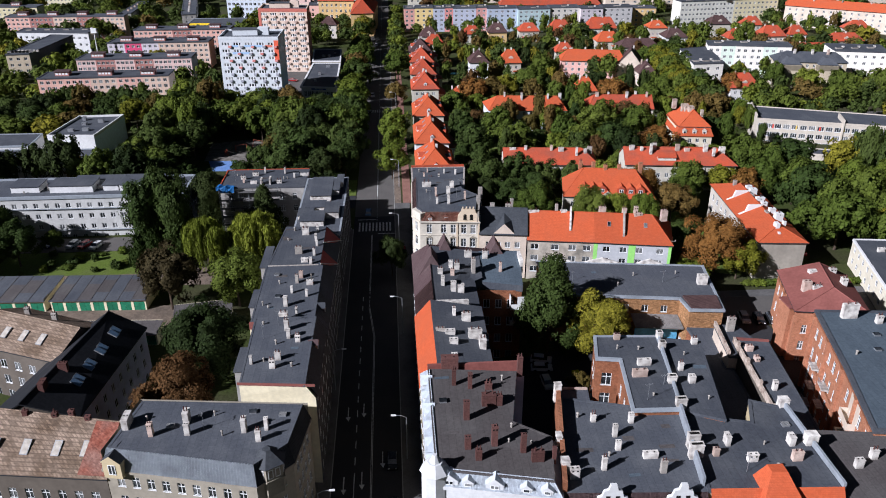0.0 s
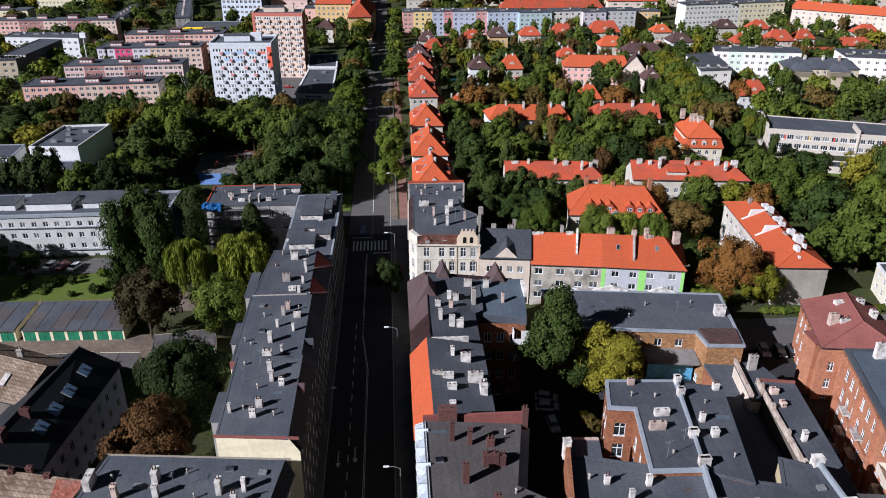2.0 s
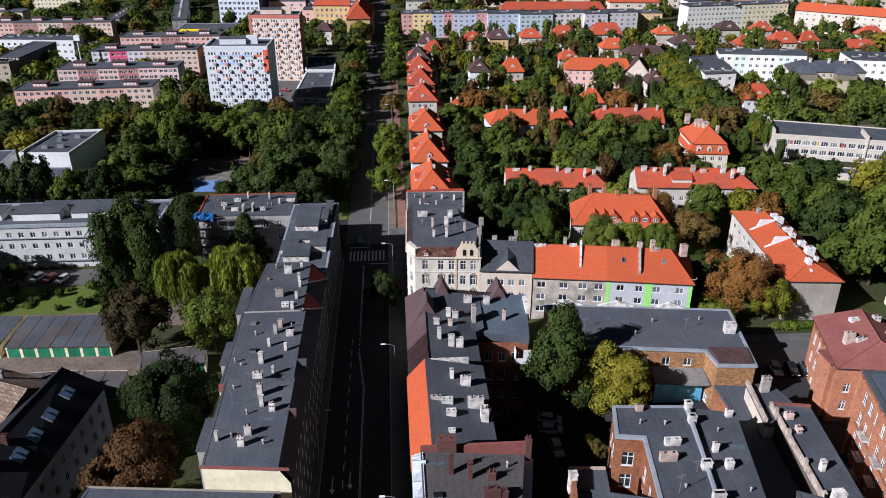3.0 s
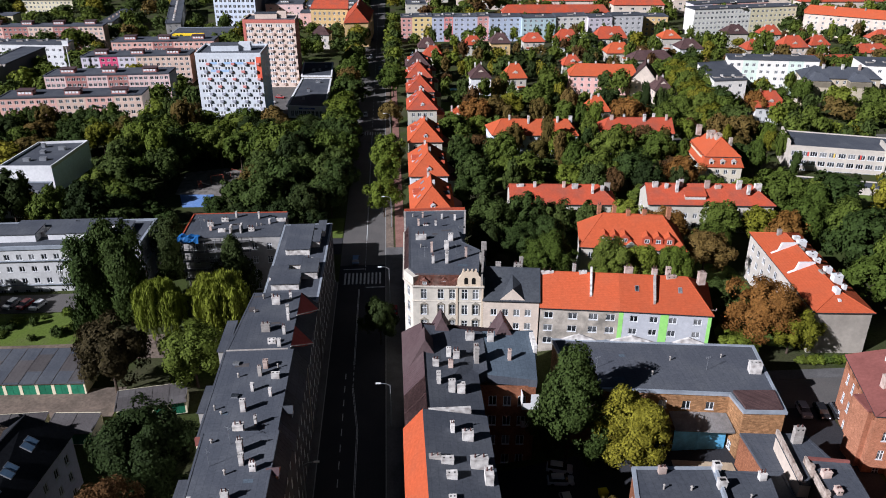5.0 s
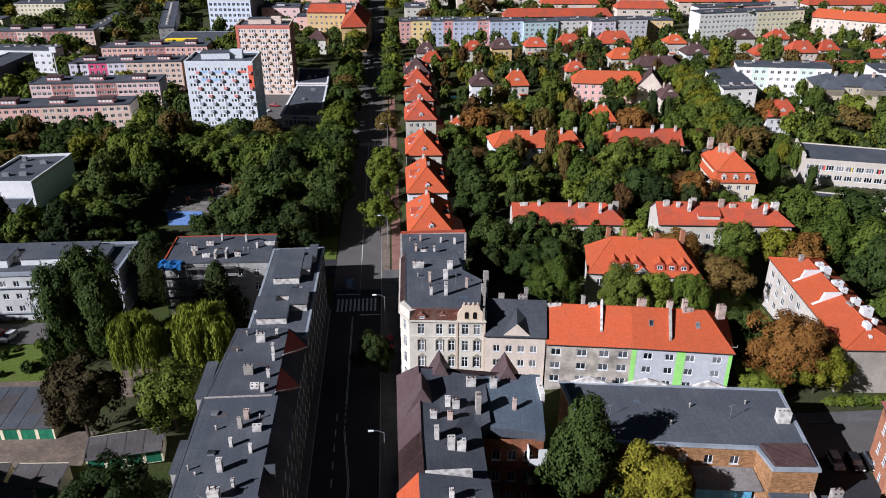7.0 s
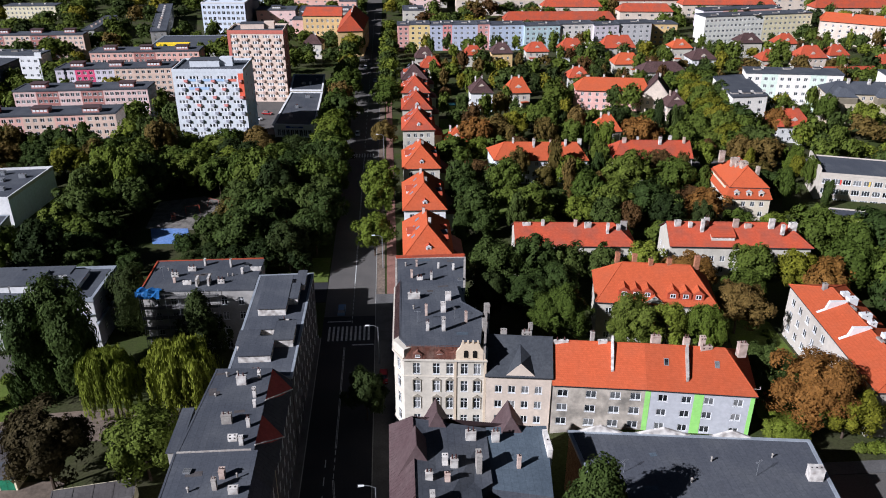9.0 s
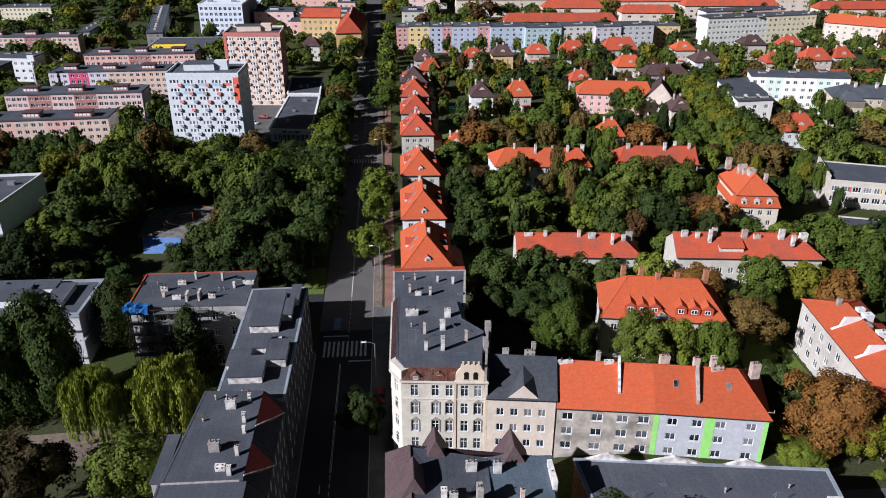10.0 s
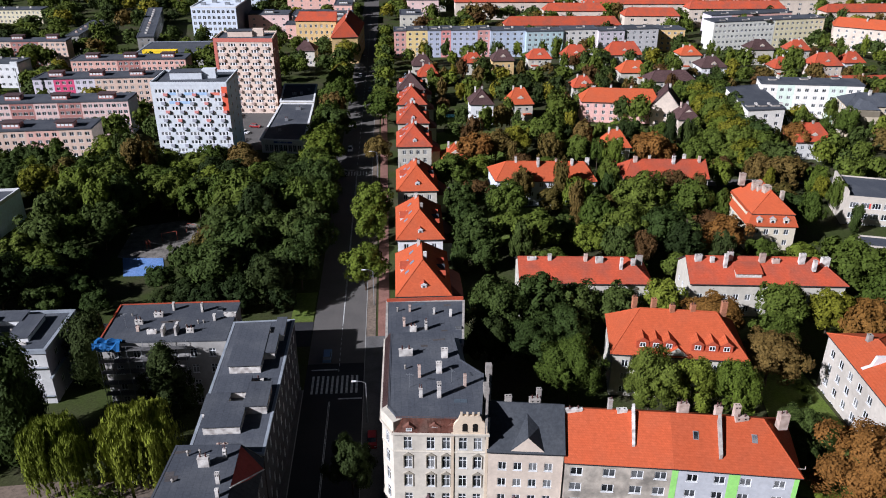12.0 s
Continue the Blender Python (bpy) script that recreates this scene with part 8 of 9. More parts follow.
for i, c in enumerate(((0.6, 0.08, 0.06), (0.7, 0.5, 0.12), (0.6, 0.08, 0.06), (0.7, 0.5, 0.12), (0.6, 0.08, 0.06))):
    m = Mesh()
    a, b = p + d * (6.0 + i * 8.1), p + d * (6.45 + i * 8.1)
    m.hexa([tuple(a - n * 0.03), tuple(b - n * 0.03), tuple(b + n * 0.03), tuple(a + n * 0.03)], 7.2, 8.8)
    part("colour_panel", m, [plaster(c, 0.1)], root)
m = Mesh()
q = p + d * 30
m.hexa([tuple(q - d * 0.3 - n * 0.5), tuple(q + d * 0.3 - n * 0.5), tuple(q + d * 0.3 + n * 9), tuple(q - d * 0.3 + n * 9)], 0, 12.0)
part("end_wall", m, [SCH], root)
ring = [(133.6, 250.0), (190, 232.0), (192.0, 238.0), (137, 256.0)]
root, loc = house("school_wing", "low beige school wing with a grey roof", ring, 5.0, SCH, {0: grid(9, 1, 1.0, 3, 2.0, 1.8, "far")}, category="school")
flat_roof(root, loc, 5.0, BITUMEN, SCH, 0.3)

# ---- trees ----
rng = np.random.default_rng(7)


def leaf_mesh(name, v, mats):
    """Loose three-cornered leaf sprays from an array of corners."""
    n = len(v) // 3
    me = bpy.data.meshes.new(name)
    me.vertices.add(3 * n)
    me.vertices.foreach_set("co", v.ravel().astype(np.float32))
    me.loops.add(3 * n)
    me.loops.foreach_set("vertex_index", np.arange(3 * n, dtype=np.int32))
    me.polygons.add(n)
    me.polygons.foreach_set("loop_start", np.arange(0, 3 * n, 3, dtype=np.int32))
    me.polygons.foreach_set("loop_total", np.full(n, 3, dtype=np.int32))
    for m in mats:
        me.materials.append(m)
    return me


def crown_mesh(name, mat_, r, h, leaf, n, seed, kind="round"):
    """A crown of many small leaf sprays round a few boughs, gappy and uneven; its foot is at z = 0."""
    g = np.random.default_rng(seed)
    lumps = 44 if kind == "round" else 40 if kind == "poplar" else 64
    k = np.arange(lumps) + 0.5
    up = 1 - 1.72 * k / lumps
    turn = k * 2.39996 + g.normal(size=lumps) * 0.35
    flat = np.sqrt(1 - up ** 2)
    d = np.stack([flat * np.cos(turn), flat * np.sin(turn), up], 1) + g.normal(size=(lumps, 3)) * 0.12
    wide = np.where(up > 0, 1 - 0.22 * up, 1.0)[:, None]
    c = d * np.array([r, r, h / 2]) * wide * g.uniform(0.5, 0.86, (lumps, 1))
    lr = r * g.uniform(0.17, 0.34, lumps)
    if kind == "poplar":
        z = np.linspace(-0.86, 0.8, lumps)
        wide = np.sqrt(np.clip(1 - np.abs(z) ** 3, 0.05, 1))
        a = g.random(lumps) * 6.28
        q = r * wide * g.uniform(0.2, 0.68, lumps)
        c = np.stack([q * np.cos(a), q * np.sin(a), z * h / 2], 1)
        lr = r * g.uniform(0.34, 0.5, lumps) * (0.6 + 0.4 * wide)
    if kind == "cone":
        z = np.linspace(-0.84, 0.86, lumps)
        wide = np.clip(1.06 - 0.5 * (z + 0.84) ** 1.25, 0.1, 0.95) * np.where(z < -0.6, 0.8, 1.0)
        a = np.arange(lumps) * 2.39996 + g.normal(size=lumps) * 0.3
        q = r * wide * g.uniform(0.56, 1.0, lumps)
        c = np.stack([q * np.cos(a), q * np.sin(a), z * h / 2], 1)
        lr = r * g.uniform(0.15, 0.29, lumps)
    out = c / (np.linalg.norm(c, axis=1)[:, None] + 1e-6)
    share = lr ** 2 / (lr ** 2).sum()
    pick = g.choice(lumps, n, p=share)
    # each bough carries several tufts of leaves, turned outwards
    tufts = 7 if kind == "cone" else 10
    td = g.normal(size=(lumps, tufts, 3))
    td /= np.linalg.norm(td, axis=2)[:, :, None]
    td += out[:, None, :] * 0.75 + np.array([0, 0, 0.28])
    td /= np.linalg.norm(td, axis=2)[:, :, None]
    far_out = g.uniform(0.72, 1.2, (lumps, tufts)) if kind != "cone" else g.uniform(0.7, 1.3, (lumps, tufts))
    tuft = g.integers(0, tufts, n)
    axis = td[pick, tuft]
    e = axis + g.normal(size=(n, 3)) * 0.36
    e /= np.linalg.norm(e, axis=1)[:, None]
    rad = lr[pick] * far_out[pick, tuft] * (1.04 - 0.34 * g.random(n) ** 1.5)
    p = c[pick] + e * rad[:, None]
    size = leaf * g.uniform(0.6, 1.35, n)
    core = g.random(n) < (0.1 if kind == "round" else 0.16)
    p[core] = (c[pick] * (0.45 if kind == "cone" else 0.66) + e * lr[pick][:, None] * 0.5)[core]
    size[core] *= 2.5
    e = 0.45 * e + 0.7 * axis + 0.22 * out[pick]
    if kind == "willow":
        # curtains of hanging twigs round drooping boughs
        boughs, locks = 18, 12
        ba = np.arange(boughs) * 2.4 + g.normal(size=boughs) * 0.2
        br = r * np.sqrt((np.arange(boughs) + 0.5) / boughs) * g.uniform(0.6, 0.82, boughs)
        bz = h / 2 * (1.0 - 0.75 * (br / r) ** 2) * g.uniform(0.72, 1.0, boughs)
        la = g.random((boughs, locks)) * 6.28
        reach = r * g.uniform(0.06, 0.34, (boughs, locks))
        length = h * g.uniform(0.2, 0.82, (boughs, locks))
        thick = r * g.uniform(0.025, 0.06, (boughs, locks))
        which, lock = g.integers(0, boughs, n), g.integers(0, locks, n)
        turn, fall = la[which, lock], g.random(n) ** 0.75
        out_ = reach[which, lock] * np.minimum(1, fall * 2.6) ** 0.6
        side = g.normal(size=(n, 2)) * (thick[which, lock] * (1.15 - 0.6 * fall))[:, None]
        p = np.stack([br[which] * np.cos(ba[which]) + out_ * np.cos(turn) + side[:, 0], br[which] * np.sin(ba[which]) + out_ * np.sin(turn) + side[:, 1], np.maximum(bz[which] - fall ** 1.4 * length[which, lock], -h * 0.47)], 1)
        e = np.stack([np.cos(turn) + side[:, 0] * 3, np.sin(turn) + side[:, 1] * 3, 0.9 - 0.6 * fall], 1)
        e /= np.linalg.norm(e, axis=1)[:, None]
        size = leaf * g.uniform(0.6, 1.35, n)
    nrm = e + g.normal(size=(n, 3)) * 0.28
    nrm /= np.linalg.norm(nrm, axis=1)[:, None]
    s = np.cross(nrm, g.normal(size=(n, 3)))
    s /= np.linalg.norm(s, axis=1)[:, None]
    t = np.cross(nrm, s)
    if kind == "willow":
        t = np.tile([0, 0, 1.0], (n, 1)) + g.normal(size=(n, 3)) * 0.12
        s = np.cross(t, nrm)
        s /= np.linalg.norm(s, axis=1)[:, None] + 1e-6
        s, t = s * 0.42, t * 1.6
    z = size[:, None]
    v = np.stack([p - s * z * 0.62 - t * z * 0.36, p + s * z * 0.62 - t * z * 0.3, p + t * z * 0.72], 1).reshape(-1, 3)
    v[:, 2] += h / 2
    me = leaf_mesh(name, v, [mat_])
    me.update()
    me.validate()
    return me


def trunk_mesh(h, r, seed, crown_r):
    g = random.Random(seed)
    m = Mesh()
    bend = [Vector((0, 0, -0.2))]
    for i in range(1, 5):
        bend.append(Vector((g.uniform(-0.2, 0.2) * i * 0.4, g.uniform(-0.2, 0.2) * i * 0.4, h * i / 4)))
    for i in range(4):
        m.tube(bend[i], bend[i + 1], r * (1 - i * 0.2), r * (0.8 - i * 0.2), 7)
    for i in range(7):
        a, z = i * 2.4 + g.random(), h * g.uniform(0.3, 0.85)
        p = bend[2].lerp(bend[4], g.random() * 0.6)
        q = Vector((math.cos(a) * crown_r * 0.6, math.sin(a) * crown_r * 0.6, min(h * 1.05, z + crown_r * 0.6)))
        m.tube((p.x, p.y, z), q, r * 0.35, r * 0.1, 5)
    return m.data("trunk", [BARK])


TREES, TRUNKS = {}, {}
SPOTS, FAR = [], []


def tree(x, y, r, h, col="green", kind="round", detail=1, variant=None):
    """One tree: r the crown's radius, h its full height. Trees that look alike share their meshes."""
    if -64 < x < -17 and 296 < y < 348:
        h = min(h, 8.5 if x > -32 and y > 312 else 12.0)
    SPOTS.append((x, y, r))
    if detail == 0:
        FAR.append((x, y, r, h, col))
        return None
    variant = rng.integers(0, 3) if variant is None else variant
    key = (col, kind, detail, int(variant))
    if key not in TREES:
        n, leaf = {1: (4300, 0.455), 2: (12000, 0.3), 3: (20000, 0.22)}[detail]
        if kind == "willow":
            n, leaf = 22000, 0.32
        if kind == "poplar":
            leaf *= 1.35
        TREES[key] = crown_mesh("crown", LEAVES[col], 5.0, 10.0, leaf, n, 100 + len(TREES), kind)
        TRUNKS[key] = trunk_mesh(7.0, 0.24, len(TREES), 5.0)
    clear = 0.06 if kind == "willow" else 0.03 if kind == "poplar" else 0.14
    words = {"green": "broad green", "dark": "dark green", "bright": "bright green", "yellow": "yellowing", "rust": "rust-brown autumn", "brown": "dull brown", "deep": "very dark green", "russet": "dark russet autumn", "umber": "dusky brown-green", "willow": "drooping yellow-green"}[col]
    name = {"willow": "willow_tree", "poplar": "poplar_tree"}.get(kind, "tree")
    root = thing(name, x, y, ground_z(x, y), f"{words} {'willow' if kind == 'willow' else 'poplar' if kind == 'poplar' else 'leafy tree'} standing on the ground", "tree", "trees", rz=float(rng.uniform(0, 360)))
    cr = part("crown", TREES[key], None, root)
    cr.matrix_basis = Matrix.Translation((0, 0, h * clear)) @ Matrix.Diagonal((r / 5.0, r / 5.0, h * (1 - clear) / 10.0, 1))
    tk = part("trunk", TRUNKS[key], None, root)
    tk.matrix_basis = Matrix.Diagonal((r / 5.0, r / 5.0, h * 0.62 / 7.0, 1))
    return root


# trees that stand out beside the tenements
for x, y, r, h, col, kind in ((-32.0, 128.2, 8.2, 19.0, "deep", "round"), (-33.4, 113.2, 6.6, 16.5, "russet", "round"), (-46.2, 156.8, 6.8, 16.6, "umber", "round"), (-31.4, 158.6, 6.6, 14.6, "green", "round"),
                              (-41.4, 174.6, 6.0, 15.6, "willow", "willow"), (-29.4, 176.0, 7.6, 16.6, "willow", "willow"), (-57.8, 181.0, 5.6, 21.0, "dark", "poplar"), (-50.6, 182.0, 6.2, 23.4, "dark", "poplar"), (-53.8, 186.6, 5.2, 21.5, "dark", "poplar"),
                              (-29.8, 194.0, 5.6, 15.5, "deep", "cone"), (-47.0, 205.2, 4.6, 15.0, "deep", "poplar"), (-98.0, 186.0, 6.8, 17.0, "dark", "round"), (-90.0, 181.0, 5.6, 13.5, "dark", "round"), (-104.0, 178.0, 7.0, 18.0, "dark", "round"), (-112.0, 186.0, 8.0, 20.0, "dark", "round"), (-119.0, 178.0, 8.0, 20.0, "dark", "round"), (-84.6, 189.6, 3.0, 6.5, "green", "round"), (35.4, 130.4, 7.4, 21.5, "dark", "cone"), (45.2, 126.4, 6.6, 14.5, "yellow", "round")):
    tree(x, y, r, h, col, kind, 3 if y < 140 or kind == "poplar" and x < 0 else 2)
for x, y, r, h, col in ((38.6, 114.6, 2.6, 6.0, "brown"), (81.4, 159.2, 7.8, 15.4, "rust"), (85.6, 156.4, 5.0, 11.0, "yellow"), (74.6, 154.8, 4.2, 6.0, "bright"), (4.2, 173.6, 3.8, 12.0, "deep"),
                        (56.6, 184.6, 5.6, 15.6, "green"), (63.4, 183.0, 4.4, 14.6, "bright"), (70.4, 181.6, 4.6, 15.0, "bright"), (43.6, 191.0, 6.2, 15.5, "green"), (33.2, 214.0, 6.4, 16.5, "dark"), (30.6, 204.6, 5.2, 14.0, "deep"), (39.0, 204.0, 5.6, 12.0, "dark"),
                        (46.0, 206.6, 5.4, 13.0, "dark"), (82.6, 193.6, 6.8, 13.0, "brown"), (78.0, 209.4, 6.6, 12.5, "rust"), (78.6, 174.0, 4.6, 9.0, "dark"), (75.6, 167.6, 3.6, 7.0, "dark"), (88.4, 203.6, 5.0, 11.0, "green")):
    tree(x, y, r, h, col, "round", 3 if r > 5.5 and y < 192 else 2 if y < 215 else 1)
for x, y, r, h, col in ((42.3, 215.6, 6.4, 15.5, "dark"), (50.6, 216.8, 5.4, 12.5, "dark"), (59.6, 216.0, 5.2, 12.0, "dark"), (69.6, 218.0, 5.0, 11.5, "bright"), (94.0, 212.8, 6.0, 13.0, "green"), (103.6, 210.6, 5.4, 12.0, "yellow"), (108.0, 205.0, 5.6, 12.5, "rust"), (114.6, 208.6, 6.6, 14.5, "green"),
                        (118.4, 171.6, 8.0, 17.0, "green"), (120.0, 190.6, 8.4, 18.0, "dark"), (135.2, 188.6, 7.6, 18.0, "green"), (147.0, 222.0, 6.6, 16.0, "yellow"), (117.0, 226.6, 7.6, 16.0, "green"), (131.5, 224.0, 7.6, 16.0, "dark"), (124.0, 206.0, 7.0, 15.0, "green")):
    tree(x, y, r, h, col, "round", 1)
for x, y in ((152.0, 218.0), (157.0, 214.0), (160.6, 220.0)):
    tree(x, y, 4.4, 20.0, "dark", "poplar", 1)
def bush(x, y, r, h, col="green"):
    key = ("bush", col)
    if key not in TREES:
        TREES[key] = crown_mesh("foliage", LEAVES[col], 5.0, 10.0, 1.1, 900, 300 + len(TREES))
    root = thing("bush", x, y, ground_z(x, y), "low leafy green shrub on the lawn", "bush", "bushes", rz=float(rng.uniform(0, 360)))
    part("foliage", TREES[key], None, root).matrix_basis = Matrix.Translation((0, 0, -0.1 * h)) @ Matrix.Diagonal((r / 5.0, r / 5.0, h / 10.0, 1))


for i in range(16):
    bush(-88 + (i * 37 % 31) * 0.98, 176.4 + (i * 23 % 17) * 0.7, 0.7 + (i * 7 % 5) * 0.25, 1.2 + (i * 11 % 4) * 0.5, ("green", "dark", "bright", "dark")[i % 4])
for i in range(9):
    bush(79 + i * 1.3, 163 + i * 3.4 + (i % 3), 0.8 + (i % 3) * 0.3, 1.4 + (i % 2) * 0.6, ("green", "dark")[i % 2])
hedge = thing("hedge", 87.0, 152.8, ground_z(104, 152.6), "clipped green hedge along the footway", "hedge")
for i in range(22):
    part("foliage", TREES[("bush", "bright" if i % 3 else "green")] if ("bush", "bright" if i % 3 else "green") in TREES else TREES[("bush", "green")], None, hedge).matrix_basis = pose(i * 1.75, -0.03 * i, -0.2, 0, 0, i * 47) @ Matrix.Diagonal((0.27, 0.24, 0.17, 1))
# gardens between the tiled houses
for x, y, r, h, col in ((30.9, 303.0, 7.0, 15.0, "green"), (39.6, 309.6, 5.2, 12.0, "bright"), (45.0, 279.0, 5.8, 14.0, "green"), (66.4, 280.4, 5.6, 13.5, "bright"), (32.9, 254.4, 6.2, 14.0, "dark"), (48.4, 254.0, 6.6, 14.0, "green"), (62.2, 252.0, 4.8, 10.6, "bright"),
                        (72.5, 257.0, 6.4, 13.5, "green"), (82.2, 254.6, 6.8, 14.0, "dark"), (82.7, 277.0, 7.4, 16.0, "green"), (96.0, 272.6, 6.6, 15.0, "green"), (96.1, 249.4, 6.4, 12.5, "rust"), (104.0, 243.0, 4.4, 8.6, "green"), (113.1, 240.6, 4.6, 8.5, "bright"), (124.4, 234.6, 5.0, 10.0, "dark"), (126.0, 226.6, 6.6, 13.0, "green")):
    tree(x, y, r, h, col, "round", 1)
for x, y, r, h, col in ((101.0, 322.0, 7.4, 15.0, "rust"), (116.2, 321.6, 5.8, 12.5, "green"), (123.0, 326.0, 6.4, 14.5, "green"), (136.4, 297.6, 6.0, 13.0, "brown"), (76.6, 328.0, 5.6, 12.5, "green"), (67.7, 344.0, 7.6, 16.0, "green"), (40.6, 326.0, 7.0, 15.0, "rust"), (48.6, 332.0, 6.2, 13.5, "brown"), (57.0, 338.6, 6.0, 13.0, "yellow")):
    tree(x, y, r, h, col, "round", 1)
for i in range(11):
    for k in (0, 1):
        tree(131.5 + 1.55 * i + 7.5 * k, 308.0 + 9.4 * i + 3.0 * k, 5.6 + (i * 7 + k * 3) % 4 * 0.5, 12.5 + (i * 5 + k) % 4 * 1.2, ("green", "bright", "green", "yellow", "green", "dark")[(i * 3 + k * 5) % 6], "round", 1)
for x, y, r, h, col in ((159.0, 336.0, 5.4, 13.5, "rust"), (171.0, 340.0, 4.8, 13.0, "green"), (150.0, 333.0, 4.4, 11.0, "brown"), (185.0, 349.0, 5.2, 15.0, "green"), (197.0, 340.0, 6.4, 14.0, "bright"), (210.0, 337.0, 6.0, 13.0, "green")):
    tree(x, y, r, h, col, "round", 1)
for i in range(8):
    tree(-143.0 + i * 6.1, 330.6 + i % 3 * 1.4, 3.8 + i * 3 % 4 * 0.4, 10.4 + i * 5 % 4 * 1.1, ("dark", "green", "dark", "brown", "green", "dark")[i % 6], "round", 1)
# the avenue and the park
for x, y, r, h, col in ((4.9, 243.6, 5.6, 13.0, "bright"), (5.9, 280.0, 6.2, 15.0, "bright"), (6.2, 269.0, 4.6, 12.5, "bright"), (9.0, 384.0, 7.0, 15.5, "green"), (7.4, 334.0, 5.0, 11.5, "brown"), (-13.7, 248.6, 5.6, 12.0, "dark"), (-14.2, 281.6, 7.2, 16.0, "green"), (-24.9, 251.0, 7.4, 16.5, "dark"),
                        (-30.1, 278.6, 8.4, 20.0, "green"), (-29.6, 240.6, 6.8, 15.5, "dark"), (-9.6, 300.0, 6.2, 14.5, "dark"), (-9.0, 358.0, 7.0, 16.0, "dark"), (-12.4, 332.0, 6.8, 14.0, "bright"), (-9.8, 400.0, 7.4, 17.0, "green"), (-8.0, 267.0, 4.8, 11.0, "dark")):
    tree(x, y, r, h, col, "round", 1)
for x, y, r, h, col in ((-51.8, 319.6, 8.0, 18.0, "green"), (-63.8, 308.0, 8.6, 19.0, "green"), (-71.2, 292.6, 8.0, 18.0, "green"), (-73.0, 267.0, 7.0, 13.0, "green"), (-78.0, 262.0, 7.6, 16.0, "dark"), (-80.0, 256.0, 6.0, 13.0, "green"), (-68.0, 234.0, 5.0, 9.0, "dark"), (-56.0, 303.0, 7.4, 17.0, "green"),
                        (-56.0, 233.6, 3.4, 6.5, "dark"), (-45.0, 297.6, 6.6, 15.0, "dark"), (-96.5, 306.6, 6.2, 14.0, "yellow"), (-32.0, 262.0, 7.0, 15.0, "dark"), (-45.0, 246.0, 4.0, 7.0, "dark"), (-69.0, 256.0, 5.2, 9.5, "dark"), (-74.0, 250.0, 6.0, 10.5, "green"), (-70.0, 242.6, 5.6, 9.5, "dark"), (-62.0, 240.0, 4.6, 7.5, "dark"), (-81.0, 247.0, 6.0, 11.0, "green"), (-30.0, 252.6, 6.6, 14.5, "dark")):
    tree(x, y, r, h, col, "round", 1)
for i, (x, y) in enumerate(((137, 398), (140, 388), (141, 378), (140, 368), (139, 358), (136.5, 348), (135, 338), (132.6, 329), (127.6, 319))):
    tree(x, y, 5.2 + (i % 3) * 0.5, 11.5 + (i % 4), ("green", "bright", "yellow", "green")[i % 4], "round", 1)
for x, y, r, h, col in ((-18.6, 240.0, 6.2, 13.0, "deep"), (-22.0, 262.6, 6.6, 15.0, "dark"), (-13.6, 262.0, 6.0, 14.0, "dark"), (-21.0, 290.0, 6.8, 15.0, "dark"), (-10.6, 314.0, 5.6, 12.0, "green"), (-36.0, 236.0, 4.6, 8.0, "deep"), (-30.0, 232.4, 4.8, 9.0, "deep"), (-41.0, 233.0, 3.8, 6.4, "deep"), (-14.0, 233.8, 4.0, 8.0, "deep"), (-23.6, 233.6, 5.0, 10.0, "deep"), (-11.0, 290.6, 5.4, 13.0, "dark"), (-10.8, 273.0, 5.6, 13.0, "dark")):
    tree(x, y, r, h, col, "round", 1)
# the avenue's left row, and the trees round the playground
for x, y, r, h, col in ((-12.6, 346.0, 6.2, 14.0, "bright"), (-12.0, 372.0, 5.8, 14.5, "green"), (-13.4, 319.0, 5.8, 13.0, "green"), (-11.0, 386.0, 5.2, 14.0, "brown"), (-10.8, 424.0, 6.0, 15.0, "green"), (-11.6, 441.0, 5.4, 13.0, "brown"), (-15.6, 306.0, 5.6, 13.5, "dark"),
                        (-9.6, 256.0, 5.8, 14.5, "dark"), (-9.2, 283.0, 6.0, 15.0, "green"), (-9.0, 309.0, 5.8, 14.0, "green"), (-9.4, 331.0, 5.6, 13.5, "bright"), (-17.0, 236.4, 6.0, 15.0, "deep"), (-10.8, 245.0, 5.0, 13.0, "dark"), (-58.5, 298.0, 6.6, 17.0, "green"), (-52.0, 293.0, 5.8, 15.0, "green"), (-65.0, 285.0, 6.4, 16.5, "dark"), (-44.6, 289.0, 5.6, 14.0, "green"), (-37.0, 289.0, 6.2, 16.0, "green"), (-39.6, 251.6, 5.0, 11.0, "dark"), (-34.4, 256.6, 5.6, 13.0, "brown"),
                        (-34.0, 272.0, 5.6, 14.0, "dark"), (-98.0, 246.0, 4.4, 9.5, "brown"), (-93.0, 240.0, 4.2, 9.0, "yellow"), (-88.4, 309.0, 5.4, 14.5, "brown"), (-101.0, 312.0, 5.0, 12.0, "dark"),
                        (107.4, 380.6, 4.2, 11.5, "dark"), (100.6, 346.0, 5.2, 12.0, "dark"), (113.0, 349.0, 4.6, 10.0, "green")):
    tree(x, y, r, h, col, "round", 1)
for i in range(14):
    tree(-11.0 + rng.uniform(-1.5, 1.5), 415 + i * 11, rng.uniform(5.0, 6.4), rng.uniform(13, 16), ("green", "dark", "green", "yellow")[i % 4], "round", 0)
    tree(9.4 + rng.uniform(-1.0, 1.5), 398 + i * 12.0, rng.uniform(4.6, 5.8), rng.uniform(11, 14.5), ("bright", "green", "dark")[i % 3], "round", 0)


